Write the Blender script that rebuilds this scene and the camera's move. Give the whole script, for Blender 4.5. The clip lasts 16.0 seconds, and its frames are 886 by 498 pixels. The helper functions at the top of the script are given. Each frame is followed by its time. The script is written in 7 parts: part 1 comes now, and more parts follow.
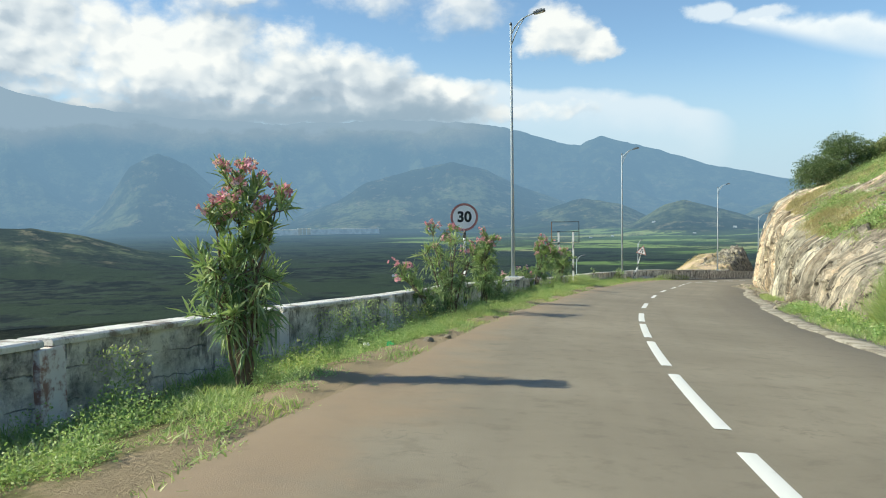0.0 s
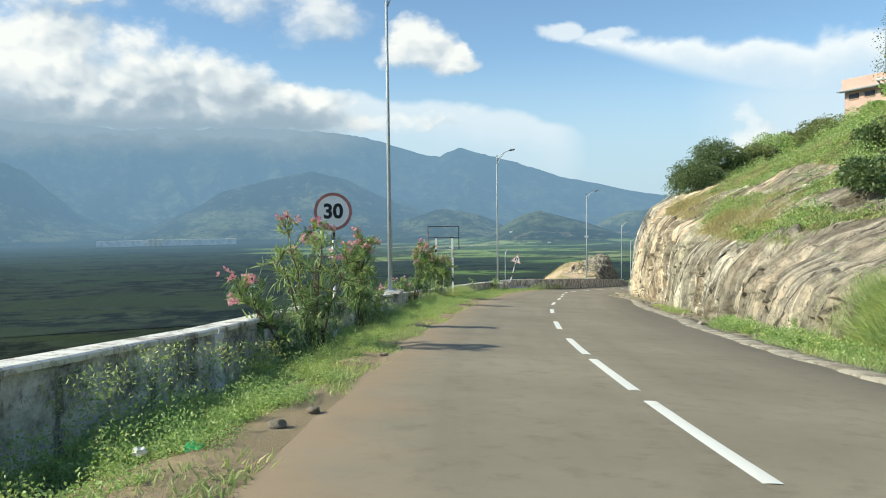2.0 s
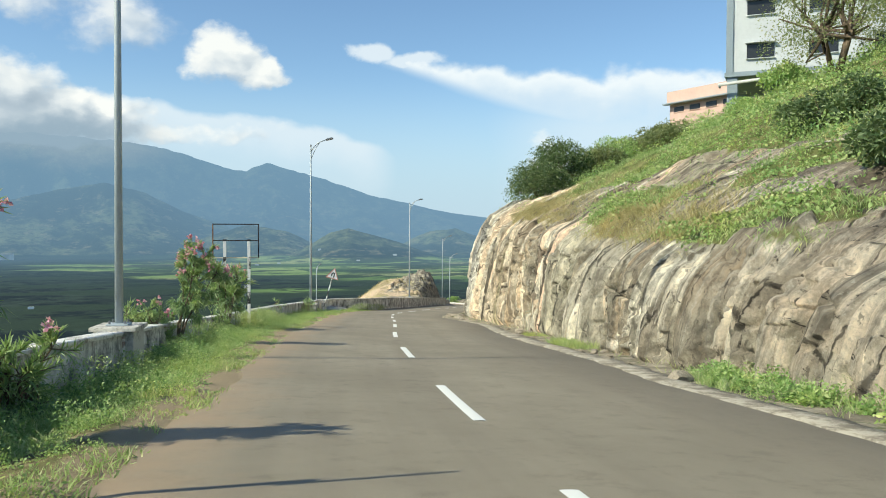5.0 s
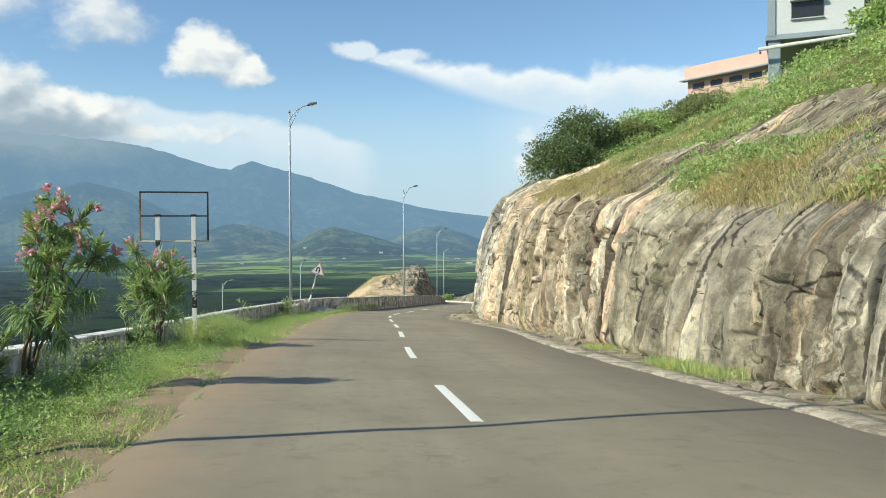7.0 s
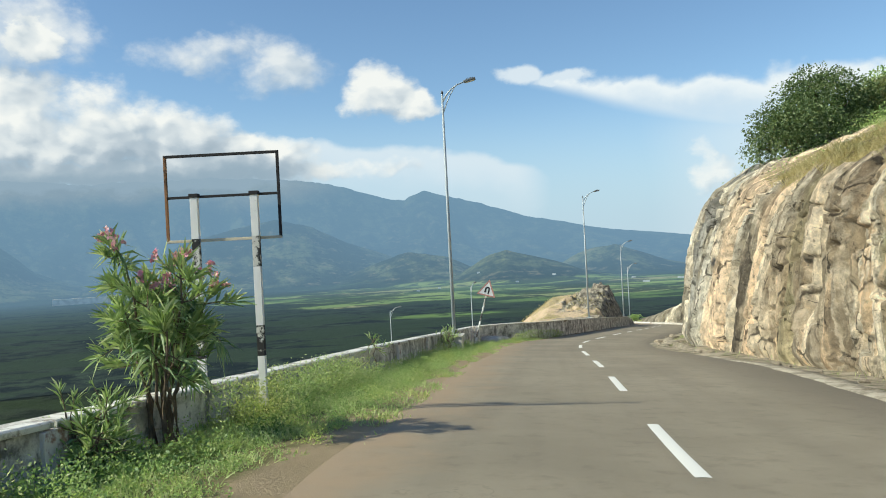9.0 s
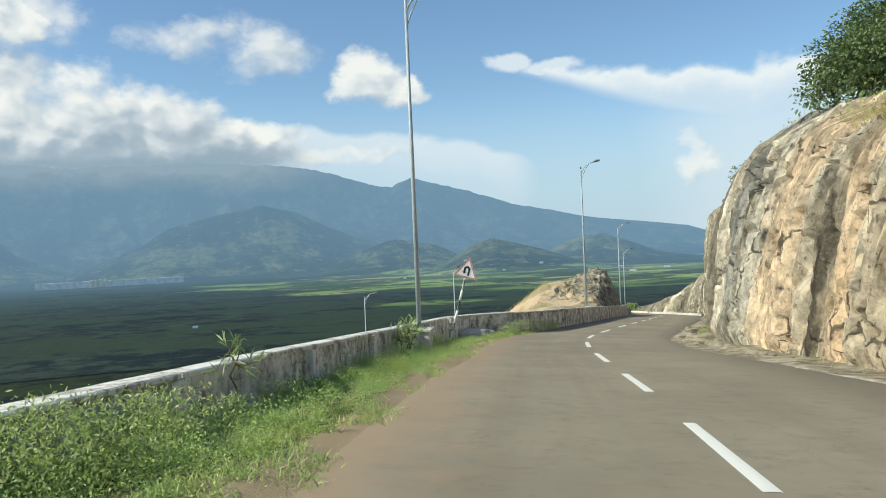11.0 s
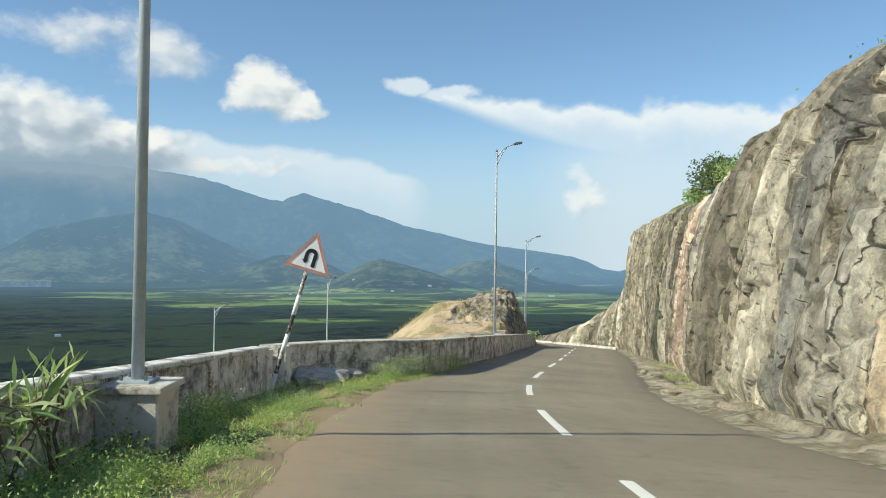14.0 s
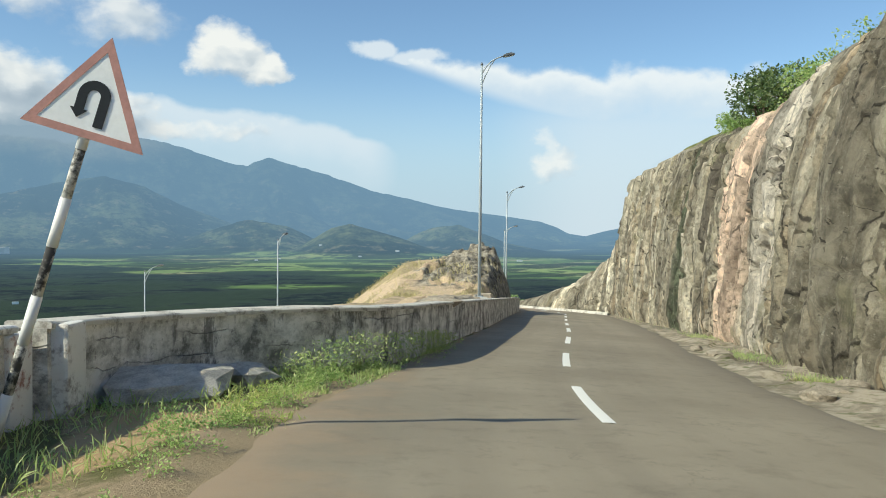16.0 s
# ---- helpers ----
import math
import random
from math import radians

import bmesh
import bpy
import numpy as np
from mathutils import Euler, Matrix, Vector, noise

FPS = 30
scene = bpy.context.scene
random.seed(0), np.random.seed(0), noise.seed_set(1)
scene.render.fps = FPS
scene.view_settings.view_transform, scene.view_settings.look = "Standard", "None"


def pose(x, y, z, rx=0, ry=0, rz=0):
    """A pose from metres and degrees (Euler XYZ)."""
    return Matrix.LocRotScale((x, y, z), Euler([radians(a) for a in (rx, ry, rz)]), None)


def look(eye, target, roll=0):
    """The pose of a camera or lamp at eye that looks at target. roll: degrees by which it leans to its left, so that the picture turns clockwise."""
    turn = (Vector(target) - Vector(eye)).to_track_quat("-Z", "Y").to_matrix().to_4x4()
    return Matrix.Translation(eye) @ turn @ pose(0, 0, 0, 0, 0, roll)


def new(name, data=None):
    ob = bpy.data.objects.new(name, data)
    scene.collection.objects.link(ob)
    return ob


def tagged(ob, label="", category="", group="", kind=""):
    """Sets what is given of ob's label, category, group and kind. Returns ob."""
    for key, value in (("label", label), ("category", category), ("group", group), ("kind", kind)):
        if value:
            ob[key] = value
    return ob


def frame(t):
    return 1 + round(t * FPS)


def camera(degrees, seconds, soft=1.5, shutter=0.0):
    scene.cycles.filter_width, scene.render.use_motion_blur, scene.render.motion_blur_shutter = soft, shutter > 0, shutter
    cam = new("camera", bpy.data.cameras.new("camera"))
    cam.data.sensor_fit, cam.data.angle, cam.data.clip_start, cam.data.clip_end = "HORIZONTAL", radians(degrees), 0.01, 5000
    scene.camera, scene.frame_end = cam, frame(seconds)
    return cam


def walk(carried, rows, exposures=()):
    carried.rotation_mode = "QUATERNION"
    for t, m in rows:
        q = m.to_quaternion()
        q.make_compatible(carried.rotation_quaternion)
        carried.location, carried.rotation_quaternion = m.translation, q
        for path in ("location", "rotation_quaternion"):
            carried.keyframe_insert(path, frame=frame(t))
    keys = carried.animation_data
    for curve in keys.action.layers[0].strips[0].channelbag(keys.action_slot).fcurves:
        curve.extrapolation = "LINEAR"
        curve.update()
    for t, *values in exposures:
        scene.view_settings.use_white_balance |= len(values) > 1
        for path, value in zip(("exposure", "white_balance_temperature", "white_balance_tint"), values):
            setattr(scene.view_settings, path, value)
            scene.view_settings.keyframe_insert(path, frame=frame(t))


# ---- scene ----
cam = camera(57.98, 16.0, 1.0)
ROWS = [
    (0.0, 0.000, 0.000, 1.300, -0.46, -3.15, 0.83),
    (0.5, -0.119, 1.292, 1.220, -2.30, -3.38, 0.65),
    (1.0, -0.171, 2.675, 1.117, -6.16, -3.18, 0.22),
    (1.5, -0.103, 4.067, 1.016, -8.76, -2.74, 0.27),
    (2.0, 0.029, 5.371, 0.926, -10.39, -2.54, 0.65),
    (2.5, 0.268, 6.853, 0.815, -12.25, -2.52, 0.92),
    (3.0, 0.577, 8.453, 0.694, -14.15, -2.75, 0.55),
    (3.5, 0.927, 10.071, 0.570, -17.65, -2.39, -0.27),
    (4.0, 1.314, 11.735, 0.433, -21.73, -1.18, -0.84),
    (6.5, 4.067, 21.487, -0.318, -24.84, -1.53, 0.01),
    (7.0, 4.597, 23.215, -0.480, -25.03, -1.48, 0.18),
    (7.5, 5.170, 25.053, -0.646, -24.56, -1.58, 0.41),
    (8.0, 5.824, 27.049, -0.823, -21.78, -1.31, 0.89),
    (8.5, 6.468, 29.124, -0.967, -16.56, -0.64, 2.18),
    (9.0, 7.126, 31.220, -1.087, -12.76, 0.49, 2.94),
    (11.5, 10.131, 40.639, -1.884, -14.44, -0.53, 2.13),
    (12.0, 10.849, 42.775, -2.052, -15.53, -0.31, 1.70),
    (12.5, 11.620, 45.022, -2.223, -17.06, 0.17, 0.85),
    (13.0, 12.340, 47.164, -2.406, -19.37, 1.65, -0.56),
    (13.5, 13.041, 49.239, -2.598, -20.79, 2.02, -0.71),
    (14.0, 13.740, 51.245, -2.765, -21.56, 0.96, -0.75),
    (14.5, 14.464, 53.270, -2.949, -22.10, -0.09, -0.93),
    (15.0, 15.254, 55.389, -3.148, -22.58, -0.78, -0.98),
    (15.5, 16.010, 57.345, -3.364, -23.22, -1.18, -0.94),
    (16.0, 16.747, 59.130, -3.564, -23.87, -1.49, -0.61),
]
walk(cam, [(t, pose(x, y, z, 90 + pitch, roll, yaw)) for t, x, y, z, yaw, pitch, roll in ROWS],
     exposures=[(0.0, 0.30, 6500, 4.0), (4.0, 0.30, 6500, 4.0), (8.0, 0.23, 6500, 4.0), (11.5, 0.18, 6500, 4.0), (16.0, 0.18, 6500, 4.0)])

# ---- light ----
SUN_EL = radians(36.5)
SUN_DIR = Vector((-math.cos(SUN_EL) * 0.999, -math.cos(SUN_EL) * 0.035, math.sin(SUN_EL)))
sun_data = bpy.data.lights.new("sun", "SUN")
sun_data.energy, sun_data.angle, sun_data.color = 4.8, radians(0.55), (0.97, 0.91, 0.73)
sun = new("sun", sun_data)
sun.matrix_world = look(SUN_DIR * 100, (0, 0, 0))


class Nodes:
    """A short way to write node trees."""

    def __init__(self, tree):
        self.t = tree
        tree.nodes.clear()

    def n(self, kind, **kw):
        node = self.t.nodes.new(kind)
        ins = kw.pop("ins", {})
        for k, v in kw.items():
            if k == "op":
                node.operation = v
            elif k == "blend":
                node.blend_type = v
            elif k == "dtype":
                node.data_type = v
            elif k == "interp":
                node.interpolation_type = v
            elif k == "attr":
                node.attribute_name = v
            elif k == "feature":
                node.feature = v
            elif k == "clamp":
                node.use_clamp = v
        for k, v in ins.items():
            self.put(node.inputs[k], v)
        return node

    def put(self, sock, v):
        if hasattr(v, "bl_idname") and hasattr(v, "is_linked"):
            self.t.links.new(v, sock)
        else:
            sock.default_value = v

    def m(self, op, a, b=0.0, c=0.0, clamp=False):
        node = self.n("ShaderNodeMath", op=op, ins={0: a, 1: b, 2: c})
        node.use_clamp = clamp
        return node.outputs[0]

    def mix(self, f, a, b, blend="MIX"):
        node = self.n("ShaderNodeMix", dtype="RGBA", blend=blend, ins={0: f, 6: a, 7: b})
        return node.outputs[2]

    def noise(self, vec, scale, detail=6.0, rough=0.55, dist=0.0):
        return self.n("ShaderNodeTexNoise", ins={"Vector": vec, "Scale": scale, "Detail": detail, "Roughness": rough, "Distortion": dist}).outputs["Fac"]

    def step(self, v, lo, hi):
        return self.n("ShaderNodeMapRange", interp="SMOOTHSTEP", ins={0: v, 1: lo, 2: hi, 3: 0.0, 4: 1.0}).outputs[0]

    def scaled(self, vec, s):
        return self.n("ShaderNodeVectorMath", op="MULTIPLY", ins={0: vec, 1: s}).outputs[0]

    def ramp(self, f, stops):
        node = self.n("ShaderNodeValToRGB", ins={0: f})
        els = node.color_ramp.elements
        while len(els) < len(stops):
            els.new(0.5)
        for e, (p, c) in zip(els, stops):
            e.position, e.color = p, (*c, 1)
        return node.outputs[0]


def sky_world():
    w = bpy.data.worlds.new("sky")
    scene.world = w
    w.use_nodes = True
    k = Nodes(w.node_tree)
    d = k.n("ShaderNodeTexCoord").outputs["Generated"]
    sky = k.n("ShaderNodeTexSky")
    sky.sky_type, sky.sun_disc = "NISHITA", False
    sky.sun_elevation, sky.sun_rotation, sky.altitude = SUN_EL, radians(-92), 300
    sky.air_density, sky.dust_density, sky.ozone_density = 1.0, 0.25, 2.6
    sx = k.n("ShaderNodeSeparateXYZ", ins={0: d})
    az = k.m("MULTIPLY", k.m("ARCTAN2", sx.outputs[0], sx.outputs[1]), 57.2958)
    el = k.m("MULTIPLY", k.m("ARCSINE", sx.outputs[2]), 57.2958)
    # the clouds are laid out in degrees: east of the y axis and above the horizon
    raw = k.n("ShaderNodeCombineXYZ", ins={0: az, 1: k.m("MULTIPLY", el, 1.35), 2: 0.0}).outputs[0]
    w1 = k.n("ShaderNodeTexNoise", ins={"Vector": raw, "Scale": 0.22, "Detail": 5.0, "Roughness": 0.6})
    off = k.n("ShaderNodeVectorMath", op="SUBTRACT", ins={0: w1.outputs["Color"], 1: (0.5, 0.5, 0.5)}).outputs[0]
    so = k.n("ShaderNodeSeparateXYZ", ins={0: off})
    a2 = k.m("ADD", az, k.m("MULTIPLY", so.outputs[0], 5.0))
    e2 = k.m("ADD", el, k.m("MULTIPLY", so.outputs[1], 3.2))

    def blobs(rows, a, e):
        total = None
        for a0, e0, ra, re in rows:
            da = k.m("DIVIDE", k.m("SUBTRACT", a, a0), ra)
            de = k.m("DIVIDE", k.m("SUBTRACT", e, e0), re)
            v = k.m("SUBTRACT", 1.0, k.m("ADD", k.m("MULTIPLY", da, da), k.m("MULTIPLY", de, de)))
            total = v if total is None else k.m("MAXIMUM", total, v)
        return total

    # heaped clouds: the bank over the range, a few loose ones and the far small tower
    heaps = [(-40, 11.5, 15, 7.0), (-27, 11.8, 8.5, 5.8), (-18, 10.0, 8.5, 4.5), (-9.5, 9.4, 7.0, 3.6), (-5.0, 8.6, 5.0, 2.9), (-1.5, 7.6, 6, 2.0), (-14, 14.8, 2.6, 1.3),
             (-12, 6.6, 24, 1.3), (8.8, 11.9, 2.6, 2.5), (10.7, 11.0, 2.4, 1.6)]
    wisps = [(1.8, 13.8, 4.2, 2.6), (-3.0, 14.4, 5.2, 1.5), (31.0, 6.3, 0.9, 1.3), (31.5, 5.0, 1.5, 1.2), (-14.5, 15.0, 5.0, 2.8)]
    heap = blobs(heaps, a2, e2)
    body = k.m("MAXIMUM", heap, blobs(wisps, a2, e2))
    sunward = blobs(heaps + wisps, k.m("SUBTRACT", a2, 0.8), k.m("ADD", e2, 0.8))
    warped = k.n("ShaderNodeVectorMath", op="MULTIPLY_ADD", ins={0: off, 1: (3.0, 3.0, 0.0), 2: raw}).outputs[0]
    toward = k.n("ShaderNodeVectorMath", op="ADD", ins={0: warped, 1: (-0.55, 0.75, 0)}).outputs[0]

    def billow(vec):
        total = None
        for sc, wt in ((0.24, 0.55), (0.55, 0.30), (1.2, 0.15)):
            v = k.n("ShaderNodeTexVoronoi", feature="SMOOTH_F1", ins={"Vector": vec, "Scale": sc, "Smoothness": 0.35}).outputs["Distance"]
            v = k.m("MULTIPLY", k.m("SUBTRACT", 0.9, v), wt)
            total = v if total is None else k.m("ADD", total, v)
        return total

    fine = k.noise(raw, 0.3, 9.0, 0.6)
    puff = billow(warped)
    dens = k.m("ADD", k.m("MULTIPLY", heap, 1.5), k.m("ADD", k.m("MULTIPLY", k.m("SUBTRACT", fine, 0.5), 2.2), k.m("MULTIPLY", k.m("SUBTRACT", puff, 0.45), 1.6)))
    heapm = k.step(dens, -0.2, 0.95)
    # thin torn clouds let the blue through
    torn = blobs(wisps, a2, e2)
    torn = k.m("ADD", k.m("MULTIPLY", torn, 1.2), k.m("ADD", k.m("MULTIPLY", k.m("SUBTRACT", fine, 0.5), 3.0), k.m("MULTIPLY", k.m("SUBTRACT", puff, 0.45), 1.2)))
    heapm = k.m("MAXIMUM", heapm, k.m("MULTIPLY", k.step(torn, -0.2, 1.5), 0.82))
    # the long anvil: a fluffy upper edge and a straight lower one that part to the east
    rag = k.m("MULTIPLY", k.m("SUBTRACT", k.m("ADD", k.m("MULTIPLY", fine, 0.5), k.m("MULTIPLY", puff, 0.5)), 0.45), 2.2)
    east = k.m("SUBTRACT", az, 17.3)
    upper = k.m("SUBTRACT", k.m("ADD", k.m("SUBTRACT", 12.6, k.m("MULTIPLY", east, 0.07)), k.m("MULTIPLY", rag, 1.9)), el)
    lower = k.m("SUBTRACT", k.m("ADD", el, k.m("MULTIPLY", rag, 0.35)), k.m("SUBTRACT", 12.3, k.m("MULTIPLY", east, 0.345)))
    anvil = k.m("MULTIPLY", k.m("MULTIPLY", k.step(upper, -0.15, 1.0), k.step(lower, -0.1, 1.1)), k.step(k.m("ADD", east, rag), -1.0, 1.2))
    head = k.step(k.m("ADD", blobs([(18.9, 12.4, 2.1, 0.75), (21.6, 11.9, 2.4, 0.6)], a2, k.m("ADD", el, k.m("MULTIPLY", so.outputs[1], 1.4))), k.m("MULTIPLY", rag, 0.9)), -0.05, 0.8)
    anvil = k.m("MAXIMUM", anvil, k.m("MULTIPLY", head, 0.8))
    thinm = k.m("MULTIPLY", anvil, k.m("SUBTRACT", 0.93, k.m("MULTIPLY", k.step(upper, 0.8, 4.5), 0.45)))
    # the bank thins out eastward in a sinking crest
    crest = k.m("MINIMUM", k.m("SUBTRACT", 9.2, k.m("MULTIPLY", az, 0.11)), k.m("SUBTRACT", 7.7, k.m("MULTIPLY", k.m("SUBTRACT", az, 15.5), 0.42)))
    below = k.m("SUBTRACT", k.m("ADD", crest, rag), el)
    veilm = k.m("MULTIPLY", k.m("MULTIPLY", k.step(below, -0.1, 0.7), k.m("SUBTRACT", 0.85, k.m("MULTIPLY", k.step(below, 0.8, 3.5), 0.5))), k.m("MULTIPLY", k.step(az, 21.5, 18.0), k.step(az, -6.0, 0.0)))
    milk = k.m("MAXIMUM", k.m("MULTIPLY", k.step(el, 12.0, 4.0), 0.10), k.m("MULTIPLY", k.m("MULTIPLY", k.step(az, 25.0, 35.0), k.step(el, 10.5, 7.0)), 0.62))
    # light falls on the heaps from the west and above
    lit = k.m("SUBTRACT", puff, billow(toward))
    wide = k.m("SUBTRACT", k.noise(raw, 0.13, 3.0, 0.5), 0.5)
    clear = k.step(az, 0.0, 5.0)
    under = k.step(k.m("ADD", e2, k.m("MULTIPLY", puff, 2.0)), 7.0, 11.5)
    shade = k.m("ADD", k.m("ADD", k.m("ADD", k.m("MULTIPLY", lit, 1.4), k.m("MULTIPLY", k.m("MAXIMUM", k.m("SUBTRACT", body, sunward), -0.6), 0.45)), k.m("MULTIPLY", wide, 1.5)), k.m("ADD", 0.32, k.m("MULTIPLY", k.m("MAXIMUM", under, clear), 0.42)))
    ccol = k.ramp(shade, [(0.0, (0.37, 0.45, 0.54)), (0.32, (0.50, 0.57, 0.65)), (0.62, (0.74, 0.78, 0.82)), (0.95, (0.97, 0.96, 0.94))])
    # the foot of the bank is in its own shade and hangs in the haze on the range
    foot = k.m("MULTIPLY", k.step(k.m("ADD", el, k.m("MULTIPLY", so.outputs[1], 3.0)), 8.0, 6.1), k.step(az, 7.0, 0.0))
    ccol = k.mix(k.m("MULTIPLY", foot, 0.95), ccol, (0.31, 0.41, 0.51, 1))
    skybg = k.n("ShaderNodeBackground", ins={0: k.mix(1.0, sky.outputs[0], (0.95, 1.02, 1.06, 1), "MULTIPLY"), 1: 0.119}).outputs[0]
    hazebg = k.n("ShaderNodeBackground", ins={0: (0.45, 0.62, 0.79, 1), 1: 0.84}).outputs[0]
    skybg = k.n("ShaderNodeMixShader", ins={0: k.m("MULTIPLY", k.step(el, 11.0, 1.0), 0.85), 1: skybg, 2: hazebg}).outputs[0]
    thinbg = k.n("ShaderNodeBackground", ins={0: k.mix(k.m("MULTIPLY", anvil, k.step(upper, 2.6, 0.6)), (0.74, 0.82, 0.90, 1), (0.90, 0.93, 0.96, 1)), 1: 0.87}).outputs[0]
    heapbg = k.n("ShaderNodeBackground", ins={0: ccol, 1: 0.85}).outputs[0]
    soft = k.m("MAXIMUM", k.m("MAXIMUM", thinm, veilm), milk)
    one = k.n("ShaderNodeMixShader", ins={0: soft, 1: skybg, 2: thinbg}).outputs[0]
    two = k.n("ShaderNodeMixShader", ins={0: k.m("MULTIPLY", heapm, 0.96), 1: one, 2: heapbg}).outputs[0]
    k.n("ShaderNodeOutputWorld", ins={0: two})


sky_world()

# ---- materials ----


def material(name):
    mat = bpy.data.materials.new(name)
    mat.use_nodes = True
    return mat, Nodes(mat.node_tree)


def finish(k, colour, rough=0.8, bump=None, height=0.02, metal=0.0, spec=0.4):
    ins = {"Base Color": colour, "Roughness": rough, "Metallic": metal, "Specular IOR Level": spec}
    if bump is not None:
        ins["Normal"] = k.n("ShaderNodeBump", ins={"Strength": 1.0, "Distance": height, "Height": bump}).outputs[0]
    b = k.n("ShaderNodeBsdfPrincipled", ins=ins)
    k.n("ShaderNodeOutputMaterial", ins={0: b.outputs[0]})


def plain(name, c, rough=0.6, metal=0.0, var=0.25, scale=6.0, spec=0.4, bump=0.003):
    mat, k = material(name)
    p = k.n("ShaderNodeTexCoord").outputs["Object"]
    f = k.m("ADD", k.m("MULTIPLY", k.noise(p, scale), 0.6), k.m("MULTIPLY", k.noise(p, scale * 9), 0.4))
    col = k.mix(k.step(f, 0.3, 0.7), (*[x * (1 - var) for x in c], 1), (*[min(1, x * (1 + var)) for x in c], 1))
    finish(k, col, rough, f, bump, metal, spec)
    return mat


def asphalt_material():
    mat, k = material("asphalt")
    p = k.n("ShaderNodeNewGeometry").outputs["Position"]
    uv = k.n("ShaderNodeUVMap").outputs[0]
    s = k.n("ShaderNodeSeparateXYZ", ins={0: uv})
    grain = k.noise(p, 90, 3.0, 0.7)
    patch = k.noise(p, 0.35, 5.0, 0.6)
    lanes = k.noise(k.scaled(uv, (0.04, 1.3, 1)), 1.0, 4.0, 0.6)
    col = k.mix(k.step(patch, 0.3, 0.7), (0.240, 0.205, 0.150, 1), (0.320, 0.275, 0.202, 1))
    col = k.mix(k.m("MULTIPLY", k.step(lanes, 0.42, 0.72), 0.3), col, (0.165, 0.138, 0.105, 1))
    # the outer metre beside the rock is newer, darker surfacing
    col = k.mix(k.m("MULTIPLY", k.step(k.m("ADD", s.outputs[1], k.m("MULTIPLY", k.m("SUBTRACT", patch, 0.5), 1.6)), 1.7, 3.4), 0.55), col, (0.118, 0.102, 0.082, 1))
    # worn mottling, and thin sealed cracks that wander along the lane
    mott = k.noise(p, 3.2, 8.0, 0.7)
    col = k.mix(k.m("MULTIPLY", k.step(mott, 0.50, 0.68), 0.35), col, (0.135, 0.115, 0.085, 1))
    wand = k.noise(k.scaled(uv, (0.5, 0.55, 1)), 1.0, 5.0, 0.6)
    thin = k.m("MULTIPLY", k.step(k.m("ABSOLUTE", k.m("SUBTRACT", wand, 0.5)), 0.004, 0.001), k.step(patch, 0.50, 0.58))
    col = k.mix(k.m("MULTIPLY", thin, 0.22), col, (0.06, 0.05, 0.042, 1))
    dust = k.step(k.m("ADD", k.m("MULTIPLY", s.outputs[1], -1.0), k.m("MULTIPLY", k.m("SUBTRACT", k.noise(p, 1.1, 7.0, 0.65), 0.5), 2.6)), 1.9, 3.1)
    col = k.mix(k.m("MULTIPLY", dust, 0.75), col, (0.37, 0.265, 0.17, 1))
    col = k.mix(k.m("MULTIPLY", k.step(grain, 0.45, 0.75), 0.35), col, (0.31, 0.27, 0.215, 1))
    finish(k, col, 0.86, grain, 0.004, 0.0, 0.3)
    return mat


